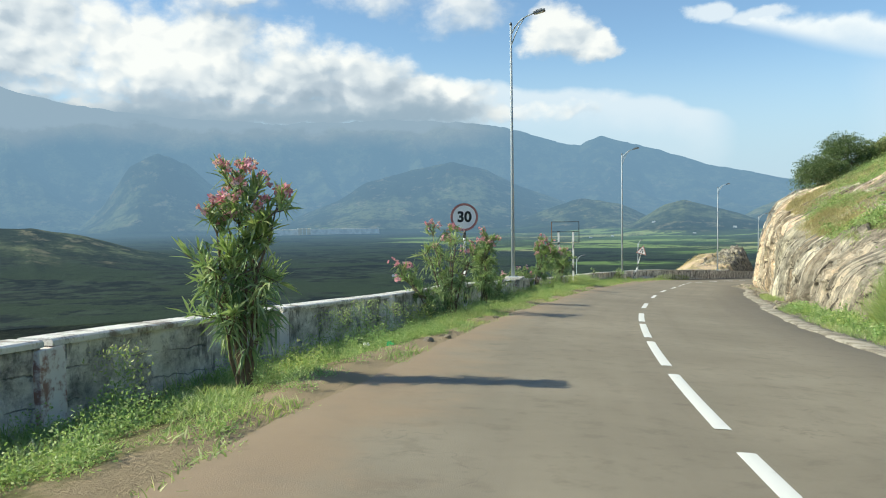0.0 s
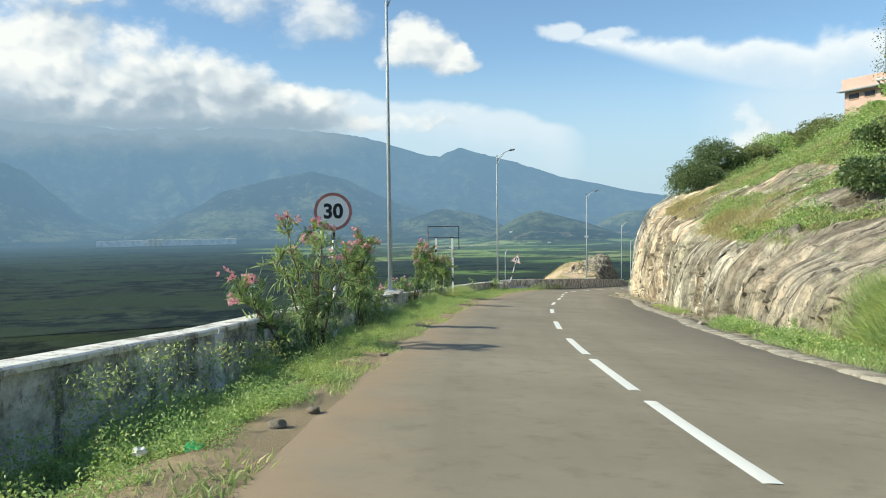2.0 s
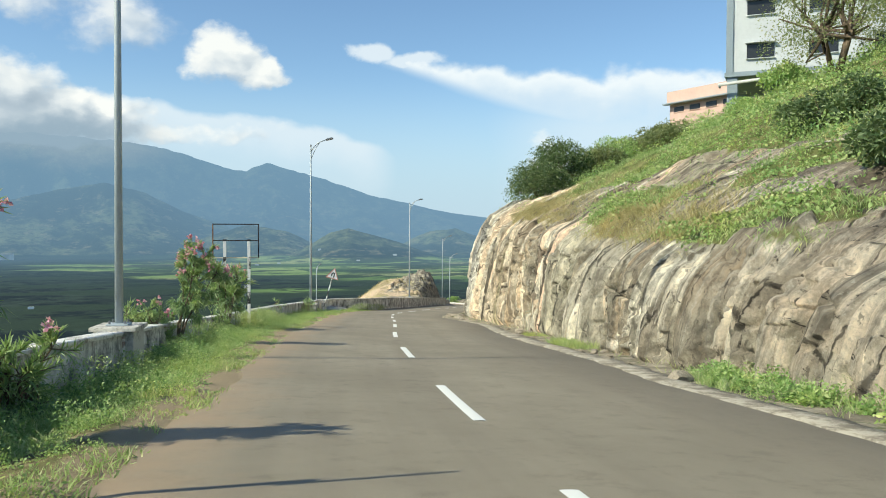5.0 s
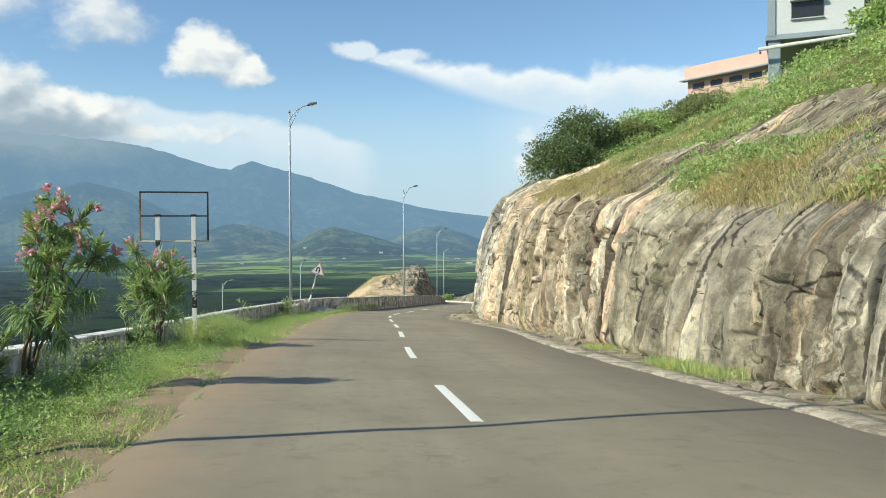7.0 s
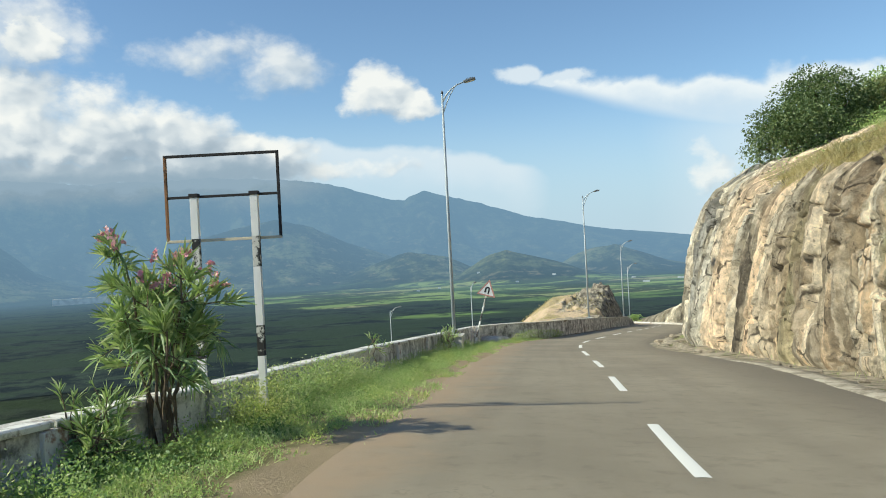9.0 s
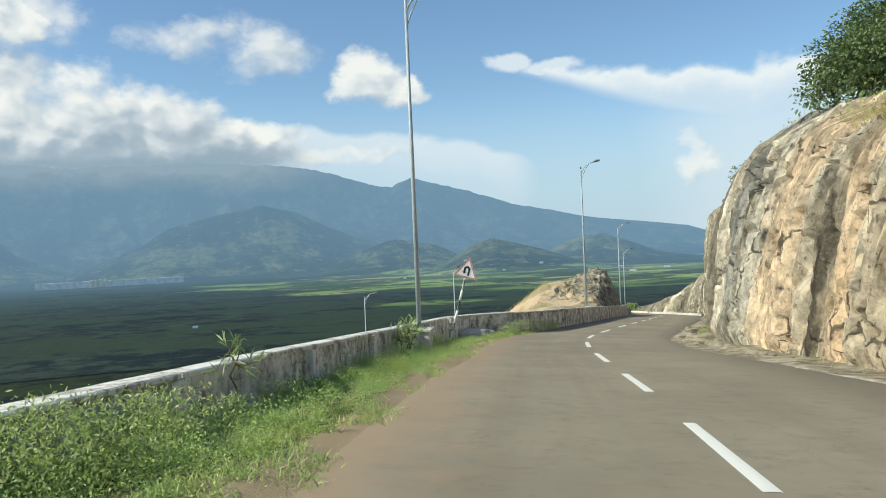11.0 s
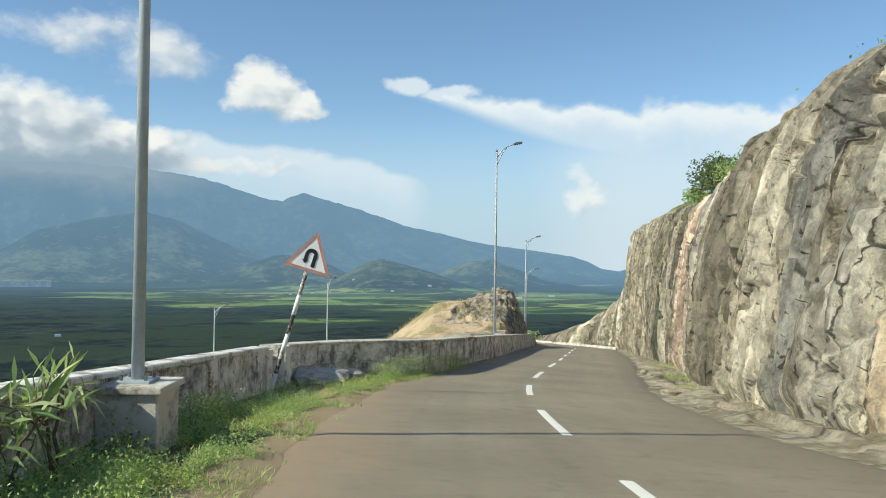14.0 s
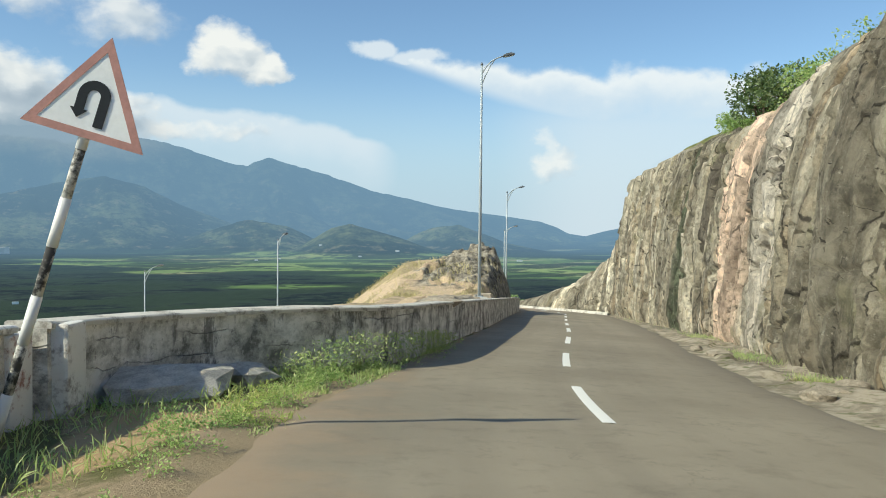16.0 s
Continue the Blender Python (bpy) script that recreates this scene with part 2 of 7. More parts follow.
def rock_material():
    mat, k = material("weathered_gneiss")
    uv = k.n("ShaderNodeUVMap").outputs[0]
    p = k.n("ShaderNodeNewGeometry").outputs["Position"]
    cover = k.n("ShaderNodeAttribute", attr="cover").outputs["Fac"]
    warp = k.n("ShaderNodeTexNoise", ins={"Vector": uv, "Scale": 0.9, "Detail": 7.0, "Roughness": 0.65}).outputs["Color"]
    wv = k.n("ShaderNodeVectorMath", op="MULTIPLY_ADD", ins={0: k.n("ShaderNodeVectorMath", op="SUBTRACT", ins={0: warp, 1: (0.5, 0.5, 0.5)}).outputs[0], 1: (0.10, 0.5, 0), 2: uv}).outputs[0]
    rag = k.n("ShaderNodeTexNoise", ins={"Vector": p, "Scale": 7.0, "Detail": 5.0, "Roughness": 0.7}).outputs["Color"]
    rv = k.n("ShaderNodeVectorMath", op="MULTIPLY_ADD", ins={0: k.n("ShaderNodeVectorMath", op="SUBTRACT", ins={0: rag, 1: (0.5, 0.5, 0.5)}).outputs[0], 1: (0.14, 0.16, 0), 2: wv}).outputs[0]

    tv = k.n("ShaderNodeVectorMath", op="MULTIPLY_ADD", ins={0: k.n("ShaderNodeVectorMath", op="SUBTRACT", ins={0: rag, 1: (0.5, 0.5, 0.5)}).outputs[0], 1: (0.10, 0.9, 0), 2: wv}).outputs[0]

    def at(vec, sx, sy, seed):
        return k.n("ShaderNodeVectorMath", op="ADD", ins={0: k.scaled(vec, (sx, sy, 1)), 1: (seed * 7.3, seed * 3.1, seed)}).outputs[0]

    def run(sx, sy, lo, hi, seed, rough=0.62):
        """Streaks down the face, each sx to the metre."""
        return k.step(k.noise(at(tv, sx, sy, seed), 1.0, 8.0, rough), lo, hi)

    def crack(sx, sy, wide, seed):
        """Dark joints round broken pieces, sx by sy of them to the metre."""
        v = k.n("ShaderNodeTexVoronoi", feature="DISTANCE_TO_EDGE", ins={"Vector": at(rv, sx, sy, seed), "Scale": 1.0}).outputs["Distance"]
        return k.step(v, wide, wide * 0.25)

    grain = k.noise(p, 5.0, 10.0, 0.78)
    fine = k.noise(p, 26.0, 6.0, 0.75)
    blot = k.noise(p, 1.1, 8.0, 0.66)
    big = k.noise(k.scaled(uv, (0.14, 0.10, 1)), 1.0, 3.0, 0.5)
    # grey and tan stone in blotches, streaked down the face at three scales
    col = k.mix(k.step(blot, 0.40, 0.60), (0.47, 0.42, 0.32, 1), (0.80, 0.70, 0.52, 1))
    col = k.mix(k.m("MULTIPLY", run(1.1, 0.10, 0.44, 0.56, 0), 0.8), col, (0.56, 0.50, 0.385, 1))
    col = k.mix(k.m("MULTIPLY", k.m("MULTIPLY", run(0.9, 0.10, 0.48, 0.58, 1), k.step(big, 0.44, 0.56)), 0.75), col, (0.70, 0.49, 0.29, 1))
    col = k.mix(k.m("MULTIPLY", run(2.6, 0.12, 0.51, 0.58, 2), 0.85), col, (0.86, 0.79, 0.63, 1))
    col = k.mix(k.m("MULTIPLY", run(1.5, 0.08, 0.54, 0.60, 3), 0.8), col, (0.19, 0.165, 0.125, 1))
    col = k.mix(k.m("MULTIPLY", run(5.0, 0.16, 0.55, 0.61, 4), 0.65), col, (0.13, 0.115, 0.09, 1))
    col = k.mix(k.m("MULTIPLY", run(10.0, 0.30, 0.53, 0.61, 6), 0.5), col, (0.13, 0.115, 0.095, 1))
    col = k.mix(k.m("MULTIPLY", run(7.0, 0.22, 0.53, 0.61, 8), 0.6), col, (0.84, 0.78, 0.65, 1))
    col = k.mix(k.m("MULTIPLY", k.m("MULTIPLY", run(4.0, 0.14, 0.54, 0.60, 5), k.step(big, 0.55, 0.45)), 0.4), col, (0.56, 0.38, 0.21, 1))
    su = k.n("ShaderNodeSeparateXYZ", ins={0: wv})
    sway = k.m("ADD", su.outputs[0], k.m("MULTIPLY", k.m("SUBTRACT", k.noise(k.scaled(uv, (0.9, 0.3, 1)), 1.0, 5.0, 0.6), 0.5), 1.5))
    stain = k.noise(k.scaled(tv, (0.75, 0.42, 1)), 1.0, 8.0, 0.68)
    col = k.mix(k.m("MULTIPLY", k.step(stain, 0.50, 0.60), 0.62), col, (0.34, 0.30, 0.215, 1))
    col = k.mix(k.m("MULTIPLY", k.step(k.noise(k.scaled(tv, (2.2, 1.0, 1)), 1.0, 7.0, 0.7), 0.56, 0.64), 0.5), col, (0.86, 0.80, 0.66, 1))
    # the high part beyond is older and greyer
    old = k.m("MULTIPLY", run(0.7, 0.05, 0.38, 0.54, 7), k.step(k.m("ADD", su.outputs[0], k.m("MULTIPLY", k.m("SUBTRACT", big, 0.5), 12.0)), 80.0, 88.0))
    col = k.mix(k.m("MULTIPLY", old, 0.6), col, (0.235, 0.21, 0.16, 1))
    # towards the corner the stone is fresher and runs to tan
    fresh = k.m("MULTIPLY", k.step(su.outputs[0], 54.0, 60.0), k.step(su.outputs[0], 76.0, 70.0))
    col = k.mix(k.m("MULTIPLY", fresh, k.m("MULTIPLY", k.step(big, 0.35, 0.6), 0.4)), col, (0.74, 0.56, 0.37, 1))
    # broad bands of their own colour at certain places along the face
    # the dark brown ones at 54.6 and 51.8 also paint shade into clefts
    bands = [(105.0, 1.3, (0.085, 0.11, 0.065)), (100.5, 0.4, (0.08, 0.068, 0.055)), (94.9, 2.4, (0.80, 0.60, 0.46)), (90.4, 1.5, (0.62, 0.56, 0.47)), (84.0, 2.4, (0.31, 0.275, 0.21)), (78.2, 1.2, (0.96, 0.86, 0.69)),
             (76.0, 0.55, (0.33, 0.322, 0.295)), (74.0, 0.9, (0.52, 0.485, 0.41)), (70.6, 1.9, (0.92, 0.70, 0.48)), (67.3, 0.3, (0.09, 0.078, 0.062)), (65.8, 0.8, (0.76, 0.57, 0.38)), (64.0, 0.5, (0.82, 0.69, 0.51)),
             (61.5, 0.75, (0.46, 0.39, 0.235)), (54.6, 0.5, (0.15, 0.11, 0.08)), (53.5, 0.3, (0.78, 0.60, 0.42)), (51.8, 0.25, (0.10, 0.08, 0.065)), (51.0, 0.35, (0.74, 0.54, 0.38)), (48.6, 1.6, (0.50, 0.45, 0.33)), (44.2, 0.8, (0.70, 0.63, 0.49))]
    for s0, w, c in bands:
        hit = k.step(k.m("ABSOLUTE", k.m("SUBTRACT", sway, s0 + 0.08)), w * 1.3, w * 0.6)
        col = k.mix(k.m("MULTIPLY", k.m("MULTIPLY", hit, k.step(grain, 0.72, 0.54)), 0.88), col, (*c, 1))
    moss = k.m("MULTIPLY", k.step(blot, 0.52, 0.62), run(0.35, 0.12, 0.52, 0.6, 6))
    col = k.mix(k.m("MULTIPLY", moss, 0.5), col, (0.22, 0.215, 0.12, 1))
    # the low bank is plainer tan rock, and the lying slabs of the slope have a dark crust
    tan = k.mix(k.step(blot, 0.42, 0.58), (0.56, 0.46, 0.345, 1), (0.38, 0.33, 0.26, 1))
    col = k.mix(k.m("MULTIPLY", k.step(k.m("ADD", su.outputs[0], k.m("MULTIPLY", blot, 4.0)), 43.0, 37.0), 0.6), col, tan)
    crust = k.n("ShaderNodeAttribute", attr="crust").outputs["Fac"]
    col = k.mix(k.m("MULTIPLY", k.m("MULTIPLY", crust, k.step(blot, 0.62, 0.44)), 0.75), col, (0.21, 0.165, 0.125, 1))
    # water and weather have darkened the stone unevenly, mostly down the face
    def tone(vec, lo, hi, least, most):
        return k.n("ShaderNodeMapRange", interp="SMOOTHSTEP", ins={0: vec, 1: lo, 2: hi, 3: least, 4: most}).outputs[0]

    tones = k.m("MULTIPLY", tone(k.noise(at(tv, 0.8, 0.09, 21), 1.0, 8.0, 0.66), 0.40, 0.60, 0.62, 1.2), tone(k.noise(at(tv, 3.6, 0.30, 22), 1.0, 8.0, 0.7), 0.38, 0.60, 0.68, 1.2))
    tones = k.m("MULTIPLY", tones, tone(k.noise(p, 2.3, 9.0, 0.74), 0.38, 0.58, 0.70, 1.2))
    col = k.mix(1.0, col, k.n("ShaderNodeCombineXYZ", ins={0: tones, 1: tones, 2: tones}).outputs[0], "MULTIPLY")
    # pits, chips and the grain of the stone
    col = k.mix(k.m("MULTIPLY", k.step(grain, 0.57, 0.66), 0.45), col, (0.15, 0.13, 0.105, 1))
    col = k.mix(k.m("MULTIPLY", k.step(grain, 0.42, 0.34), 0.35), col, (0.84, 0.77, 0.63, 1))
    col = k.mix(k.m("MULTIPLY", k.step(fine, 0.55, 0.66), 0.3), col, (0.12, 0.105, 0.085, 1))
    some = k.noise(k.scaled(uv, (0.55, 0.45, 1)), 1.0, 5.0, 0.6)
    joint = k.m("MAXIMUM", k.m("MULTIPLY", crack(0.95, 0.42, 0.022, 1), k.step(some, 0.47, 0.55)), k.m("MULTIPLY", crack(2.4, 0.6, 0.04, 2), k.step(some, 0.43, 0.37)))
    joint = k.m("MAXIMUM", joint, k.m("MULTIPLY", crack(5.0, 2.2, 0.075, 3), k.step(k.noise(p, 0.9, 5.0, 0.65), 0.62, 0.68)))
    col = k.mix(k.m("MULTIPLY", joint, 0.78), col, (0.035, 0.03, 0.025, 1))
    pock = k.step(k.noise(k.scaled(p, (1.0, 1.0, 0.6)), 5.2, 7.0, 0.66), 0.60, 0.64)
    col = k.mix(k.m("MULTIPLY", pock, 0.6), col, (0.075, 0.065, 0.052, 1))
    # short ledges break across the streaks; the shade under them is painted dark
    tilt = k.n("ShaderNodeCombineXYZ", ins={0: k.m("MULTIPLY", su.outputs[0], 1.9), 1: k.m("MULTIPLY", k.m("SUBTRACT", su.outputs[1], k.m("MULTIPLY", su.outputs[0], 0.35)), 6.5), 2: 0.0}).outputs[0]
    undercut_shade = k.step(k.noise(tilt, 1.0, 6.0, 0.66), 0.635, 0.66)
    col = k.mix(k.m("MULTIPLY", undercut_shade, 0.85), col, (0.035, 0.03, 0.026, 1))
    soil = k.mix(k.step(k.noise(p, 1.7), 0.4, 0.65), (0.15, 0.19, 0.055, 1), (0.32, 0.29, 0.13, 1))
    soil = k.mix(k.m("MULTIPLY", k.step(fine, 0.4, 0.7), 0.5), soil, (0.08, 0.11, 0.03, 1))
    col = k.mix(k.step(k.m("ADD", cover, k.m("MULTIPLY", k.m("SUBTRACT", grain, 0.5), 0.5)), 0.4, 0.62), col, soil)
    h = k.m("SUBTRACT", k.m("ADD", k.m("ADD", k.m("MULTIPLY", grain, 1.0), k.m("MULTIPLY", fine, 0.4)), k.m("MULTIPLY", run(3.0, 0.35, 0.3, 0.7, 9), 0.25)), k.m("ADD", k.m("MULTIPLY", joint, 0.5), k.m("MULTIPLY", undercut_shade, 0.6)))
    finish(k, col, 0.92, h, 0.13, 0.0, 0.2)
    return mat


def ground_material(name, distance=False):
    mat, k = material(name)
    p = k.n("ShaderNodeNewGeometry").outputs["Position"]
    nz = k.n("ShaderNodeSeparateXYZ", ins={0: k.n("ShaderNodeNewGeometry").outputs["Normal"]}).outputs[2]
    s = k.n("ShaderNodeSeparateXYZ", ins={0: p})
    flat = k.n("ShaderNodeCombineXYZ", ins={0: s.outputs[0], 1: s.outputs[1], 2: 0.0}).outputs[0]
    r = k.n("ShaderNodeVectorMath", op="LENGTH", ins={0: flat}).outputs["Value"]
    # woods coloured darker than their leaves, standing for the cloud bank's shade
    shaded_forest = k.mix(k.step(k.noise(p, 0.03, 8.0, 0.72), 0.44, 0.62), (0.004, 0.008, 0.006, 1), (0.036, 0.052, 0.030, 1))
    shaded_forest = k.mix(k.m("MULTIPLY", k.step(k.noise(p, 0.006, 4.0), 0.50, 0.62), 0.5), shaded_forest, (0.022, 0.030, 0.018, 1))
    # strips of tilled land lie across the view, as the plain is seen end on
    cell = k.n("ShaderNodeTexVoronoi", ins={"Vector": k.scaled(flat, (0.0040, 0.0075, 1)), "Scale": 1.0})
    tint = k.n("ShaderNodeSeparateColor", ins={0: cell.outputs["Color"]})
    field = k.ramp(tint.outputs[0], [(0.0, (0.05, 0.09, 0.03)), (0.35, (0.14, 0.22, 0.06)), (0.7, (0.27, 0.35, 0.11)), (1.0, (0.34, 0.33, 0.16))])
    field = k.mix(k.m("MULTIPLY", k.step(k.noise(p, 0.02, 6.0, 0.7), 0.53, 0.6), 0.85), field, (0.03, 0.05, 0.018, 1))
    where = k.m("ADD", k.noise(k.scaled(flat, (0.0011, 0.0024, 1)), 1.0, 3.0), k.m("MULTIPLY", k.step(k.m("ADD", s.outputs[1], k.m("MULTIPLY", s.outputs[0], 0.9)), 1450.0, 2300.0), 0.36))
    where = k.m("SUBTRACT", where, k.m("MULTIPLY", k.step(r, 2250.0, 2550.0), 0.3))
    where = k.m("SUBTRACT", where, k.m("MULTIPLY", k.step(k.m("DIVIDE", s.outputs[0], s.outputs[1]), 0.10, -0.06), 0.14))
    land = k.mix(k.step(where, 0.57, 0.63), shaded_forest, field)
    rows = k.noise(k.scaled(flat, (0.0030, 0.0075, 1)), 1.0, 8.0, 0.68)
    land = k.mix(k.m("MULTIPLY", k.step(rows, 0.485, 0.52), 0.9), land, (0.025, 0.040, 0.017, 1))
    slope = k.step(k.m("ADD", nz, k.m("MULTIPLY", k.noise(p, 0.01, 5.0), 0.03)), 1.012, 0.996)
    slope = k.m("MULTIPLY", slope, k.step(s.outputs[2], -84.0, -76.0))
    # patches of grass and woods; the pale ones stand in for sunlit ground
    hill = k.mix(k.step(k.noise(p, 0.0045, 10.0, 0.72), 0.45, 0.60), (0.018, 0.030, 0.018, 1), (0.15, 0.17, 0.08, 1))
    hill = k.mix(k.m("MULTIPLY", k.step(k.noise(p, 0.016, 8.0, 0.7), 0.54, 0.64), 0.6), hill, (0.28, 0.24, 0.14, 1))
    hill = k.mix(k.m("MULTIPLY", k.step(k.noise(p, 0.03, 6.0, 0.7), 0.50, 0.60), 0.7), hill, (0.016, 0.026, 0.014, 1))
    land = k.mix(k.m("MULTIPLY", slope, k.step(r, 900.0, 1500.0)), land, hill)
    near = k.step(r, 210.0, 70.0)
    bank = k.mix(k.step(k.noise(p, 0.8, 8.0, 0.7), 0.4, 0.6), (0.10, 0.12, 0.035, 1), (0.26, 0.18, 0.11, 1))
    land = k.mix(near, land, bank)
    rough = k.m("ADD", k.noise(p, 0.05, 6.0, 0.7), k.m("MULTIPLY", k.m("MULTIPLY", k.noise(p, 0.0035, 9.0, 0.66), 9.0), k.m("MULTIPLY", slope, k.step(r, 1500.0, 2500.0))))
    b = k.n("ShaderNodeBsdfPrincipled", ins={"Base Color": land, "Roughness": 0.95, "Specular IOR Level": 0.1,
            "Normal": k.n("ShaderNodeBump", ins={"Strength": 0.6, "Distance": 6.0, "Height": rough}).outputs[0]})
    if not distance:
        k.n("ShaderNodeOutputMaterial", ins={0: b.outputs[0]})
        return mat
    # the far backdrop glows: haze is painted in as emission that grows with distance
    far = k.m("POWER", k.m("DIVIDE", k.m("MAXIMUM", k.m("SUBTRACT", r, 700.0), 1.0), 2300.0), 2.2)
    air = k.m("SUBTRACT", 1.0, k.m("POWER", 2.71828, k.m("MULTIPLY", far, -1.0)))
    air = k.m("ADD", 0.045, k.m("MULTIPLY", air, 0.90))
    # cloud over the western tops is painted too, as paler emission with height
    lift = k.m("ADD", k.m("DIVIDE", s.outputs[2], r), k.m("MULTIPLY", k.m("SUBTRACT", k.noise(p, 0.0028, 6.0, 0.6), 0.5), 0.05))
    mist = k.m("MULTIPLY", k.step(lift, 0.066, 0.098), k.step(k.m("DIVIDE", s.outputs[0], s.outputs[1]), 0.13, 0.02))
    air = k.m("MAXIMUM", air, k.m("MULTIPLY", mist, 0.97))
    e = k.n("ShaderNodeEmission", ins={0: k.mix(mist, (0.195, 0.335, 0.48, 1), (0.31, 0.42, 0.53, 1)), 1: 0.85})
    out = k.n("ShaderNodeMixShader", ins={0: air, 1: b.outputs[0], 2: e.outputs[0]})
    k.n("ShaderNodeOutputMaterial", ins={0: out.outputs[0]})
    return mat


def far_material(name, c, air=0.5):
    mat, k = material(name)
    p = k.n("ShaderNodeNewGeometry").outputs["Position"]
    col = k.mix(k.step(k.noise(p, 0.08, 5.0), 0.4, 0.6), (*[v * 0.8 for v in c], 1), (*c, 1))
    b = k.n("ShaderNodeBsdfPrincipled", ins={"Base Color": col, "Roughness": 0.9, "Specular IOR Level": 0.1})
    # the haze before distant objects is put into their colour as blue emission
    e = k.n("ShaderNodeEmission", ins={0: (0.195, 0.335, 0.48, 1), 1: 0.85})
    k.n("ShaderNodeOutputMaterial", ins={0: k.n("ShaderNodeMixShader", ins={0: air, 1: b.outputs[0], 2: e.outputs[0]}).outputs[0]})
    return mat


def verge_material():
    mat, k = material("grassy_soil")
    p = k.n("ShaderNodeNewGeometry").outputs["Position"]
    f = k.noise(p, 1.3, 6.0, 0.65)
    g = k.noise(p, 22.0, 6.0, 0.7)
    col = k.mix(k.step(f, 0.46, 0.64), (0.17, 0.16, 0.07, 1), (0.40, 0.31, 0.20, 1))
    col = k.mix(k.m("MULTIPLY", k.step(g, 0.45, 0.7), 0.5), col, (0.08, 0.085, 0.035, 1))
    edge = k.n("ShaderNodeAttribute", attr="edge").outputs["Fac"]
    col = k.mix(k.m("MULTIPLY", k.step(k.m("ADD", edge, k.m("MULTIPLY", k.m("SUBTRACT", f, 0.5), 0.5)), 0.45, 0.7), 0.8), col, (0.40, 0.305, 0.20, 1))
    # a bare sandy patch by the end of the old wall
    uv = k.n("ShaderNodeSeparateXYZ", ins={0: k.n("ShaderNodeUVMap").outputs[0]})
    da, db = k.m("DIVIDE", k.m("SUBTRACT", uv.outputs[0], 75.2), 1.5), k.m("DIVIDE", k.m("ADD", uv.outputs[1], 3.85), 0.5)
    bare = k.m("SUBTRACT", k.m("ADD", k.m("MULTIPLY", da, da), k.m("MULTIPLY", db, db)), k.m("MULTIPLY", f, 1.2))
    col = k.mix(k.m("MULTIPLY", k.step(bare, 0.7, 0.1), 0.85), col, (0.55, 0.385, 0.22, 1))
    finish(k, col, 0.95, g, 0.03, 0.0, 0.15)
    return mat


def shoulder_material():
    mat, k = material("sandy_gutter")
    p = k.n("ShaderNodeNewGeometry").outputs["Position"]
    f = k.noise(p, 1.8, 6.0, 0.65)
    g = k.noise(p, 30.0, 6.0, 0.7)
    col = k.mix(k.step(f, 0.4, 0.62), (0.24, 0.205, 0.15, 1), (0.46, 0.40, 0.31, 1))
    col = k.mix(k.m("MULTIPLY", k.step(k.noise(p, 3.1), 0.54, 0.66), 0.8), col, (0.12, 0.14, 0.05, 1))
    col = k.mix(k.m("MULTIPLY", k.step(g, 0.5, 0.72), 0.4), col, (0.13, 0.11, 0.09, 1))
    finish(k, col, 0.93, g, 0.03, 0.0, 0.15)
    return mat


def parapet_material():
    mat, k = material("stained_plaster")
    p = k.n("ShaderNodeNewGeometry").outputs["Position"]
    f = k.noise(k.scaled(p, (1.0, 1.0, 1.3)), 1.9, 9.0, 0.72)
    g = k.noise(p, 6.5, 8.0, 0.74)
    run = k.noise(k.scaled(p, (2.2, 2.2, 0.7)), 1.0, 8.0, 0.7)
    col = k.ramp(f, [(0.38, (0.22, 0.21, 0.19)), (0.45, (0.46, 0.44, 0.40)), (0.52, (0.66, 0.635, 0.58)), (0.59, (0.86, 0.83, 0.78))])
    col = k.mix(k.m("MULTIPLY", k.step(run, 0.55, 0.62), 0.7), col, (0.08, 0.075, 0.066, 1))
    col = k.mix(k.m("MULTIPLY", k.step(g, 0.53, 0.64), 0.6), col, (0.12, 0.113, 0.10, 1))
    col = k.mix(k.m("MULTIPLY", k.step(g, 0.45, 0.37), 0.55), col, (0.84, 0.81, 0.75, 1))
    col = k.mix(k.m("MULTIPLY", k.step(k.noise(p, 2.3, 5.0), 0.62, 0.72), 0.22), col, (0.42, 0.34, 0.27, 1))
    # bed joints of the masonry show through as broken level cracks
    s = k.n("ShaderNodeSeparateXYZ", ins={0: p})
    lev = k.m("ADD", k.m("ADD", s.outputs[2], k.m("MULTIPLY", s.outputs[1], 0.09)), k.m("MULTIPLY", k.noise(p, 1.6, 5.0, 0.6), 0.22))
    bed = k.step(k.m("ABSOLUTE", k.m("SUBTRACT", k.m("FRACT", k.m("MULTIPLY", lev, 3.6)), 0.5)), 0.035, 0.01)
    bed = k.m("MULTIPLY", bed, k.step(k.noise(p, 1.3, 4.0), 0.48, 0.58))
    col = k.mix(k.m("MULTIPLY", bed, 0.5), col, (0.05, 0.046, 0.04, 1))
    h = k.m("SUBTRACT", k.m("ADD", k.m("MULTIPLY", g, 1.0), k.m("MULTIPLY", f, 0.8)), k.m("MULTIPLY", bed, 0.5))
    finish(k, col, 0.92, h, 0.035, 0.0, 0.2)
    return mat


def whitewash_material(name, a=(0.74, 0.72, 0.67), b=(0.30, 0.25, 0.21), lo=0.52, hi=0.66):
    mat, k = material(name)
    p = k.n("ShaderNodeNewGeometry").outputs["Position"]
    f = k.m("ADD", k.m("MULTIPLY", k.noise(p, 2.6, 7.0, 0.68), 0.7), k.m("MULTIPLY", k.noise(p, 17.0, 5.0, 0.7), 0.3))
    col = k.mix(k.step(f, lo, hi), (*a, 1), (*b, 1))
    finish(k, col, 0.85, f, 0.012, 0.0, 0.25)
    return mat


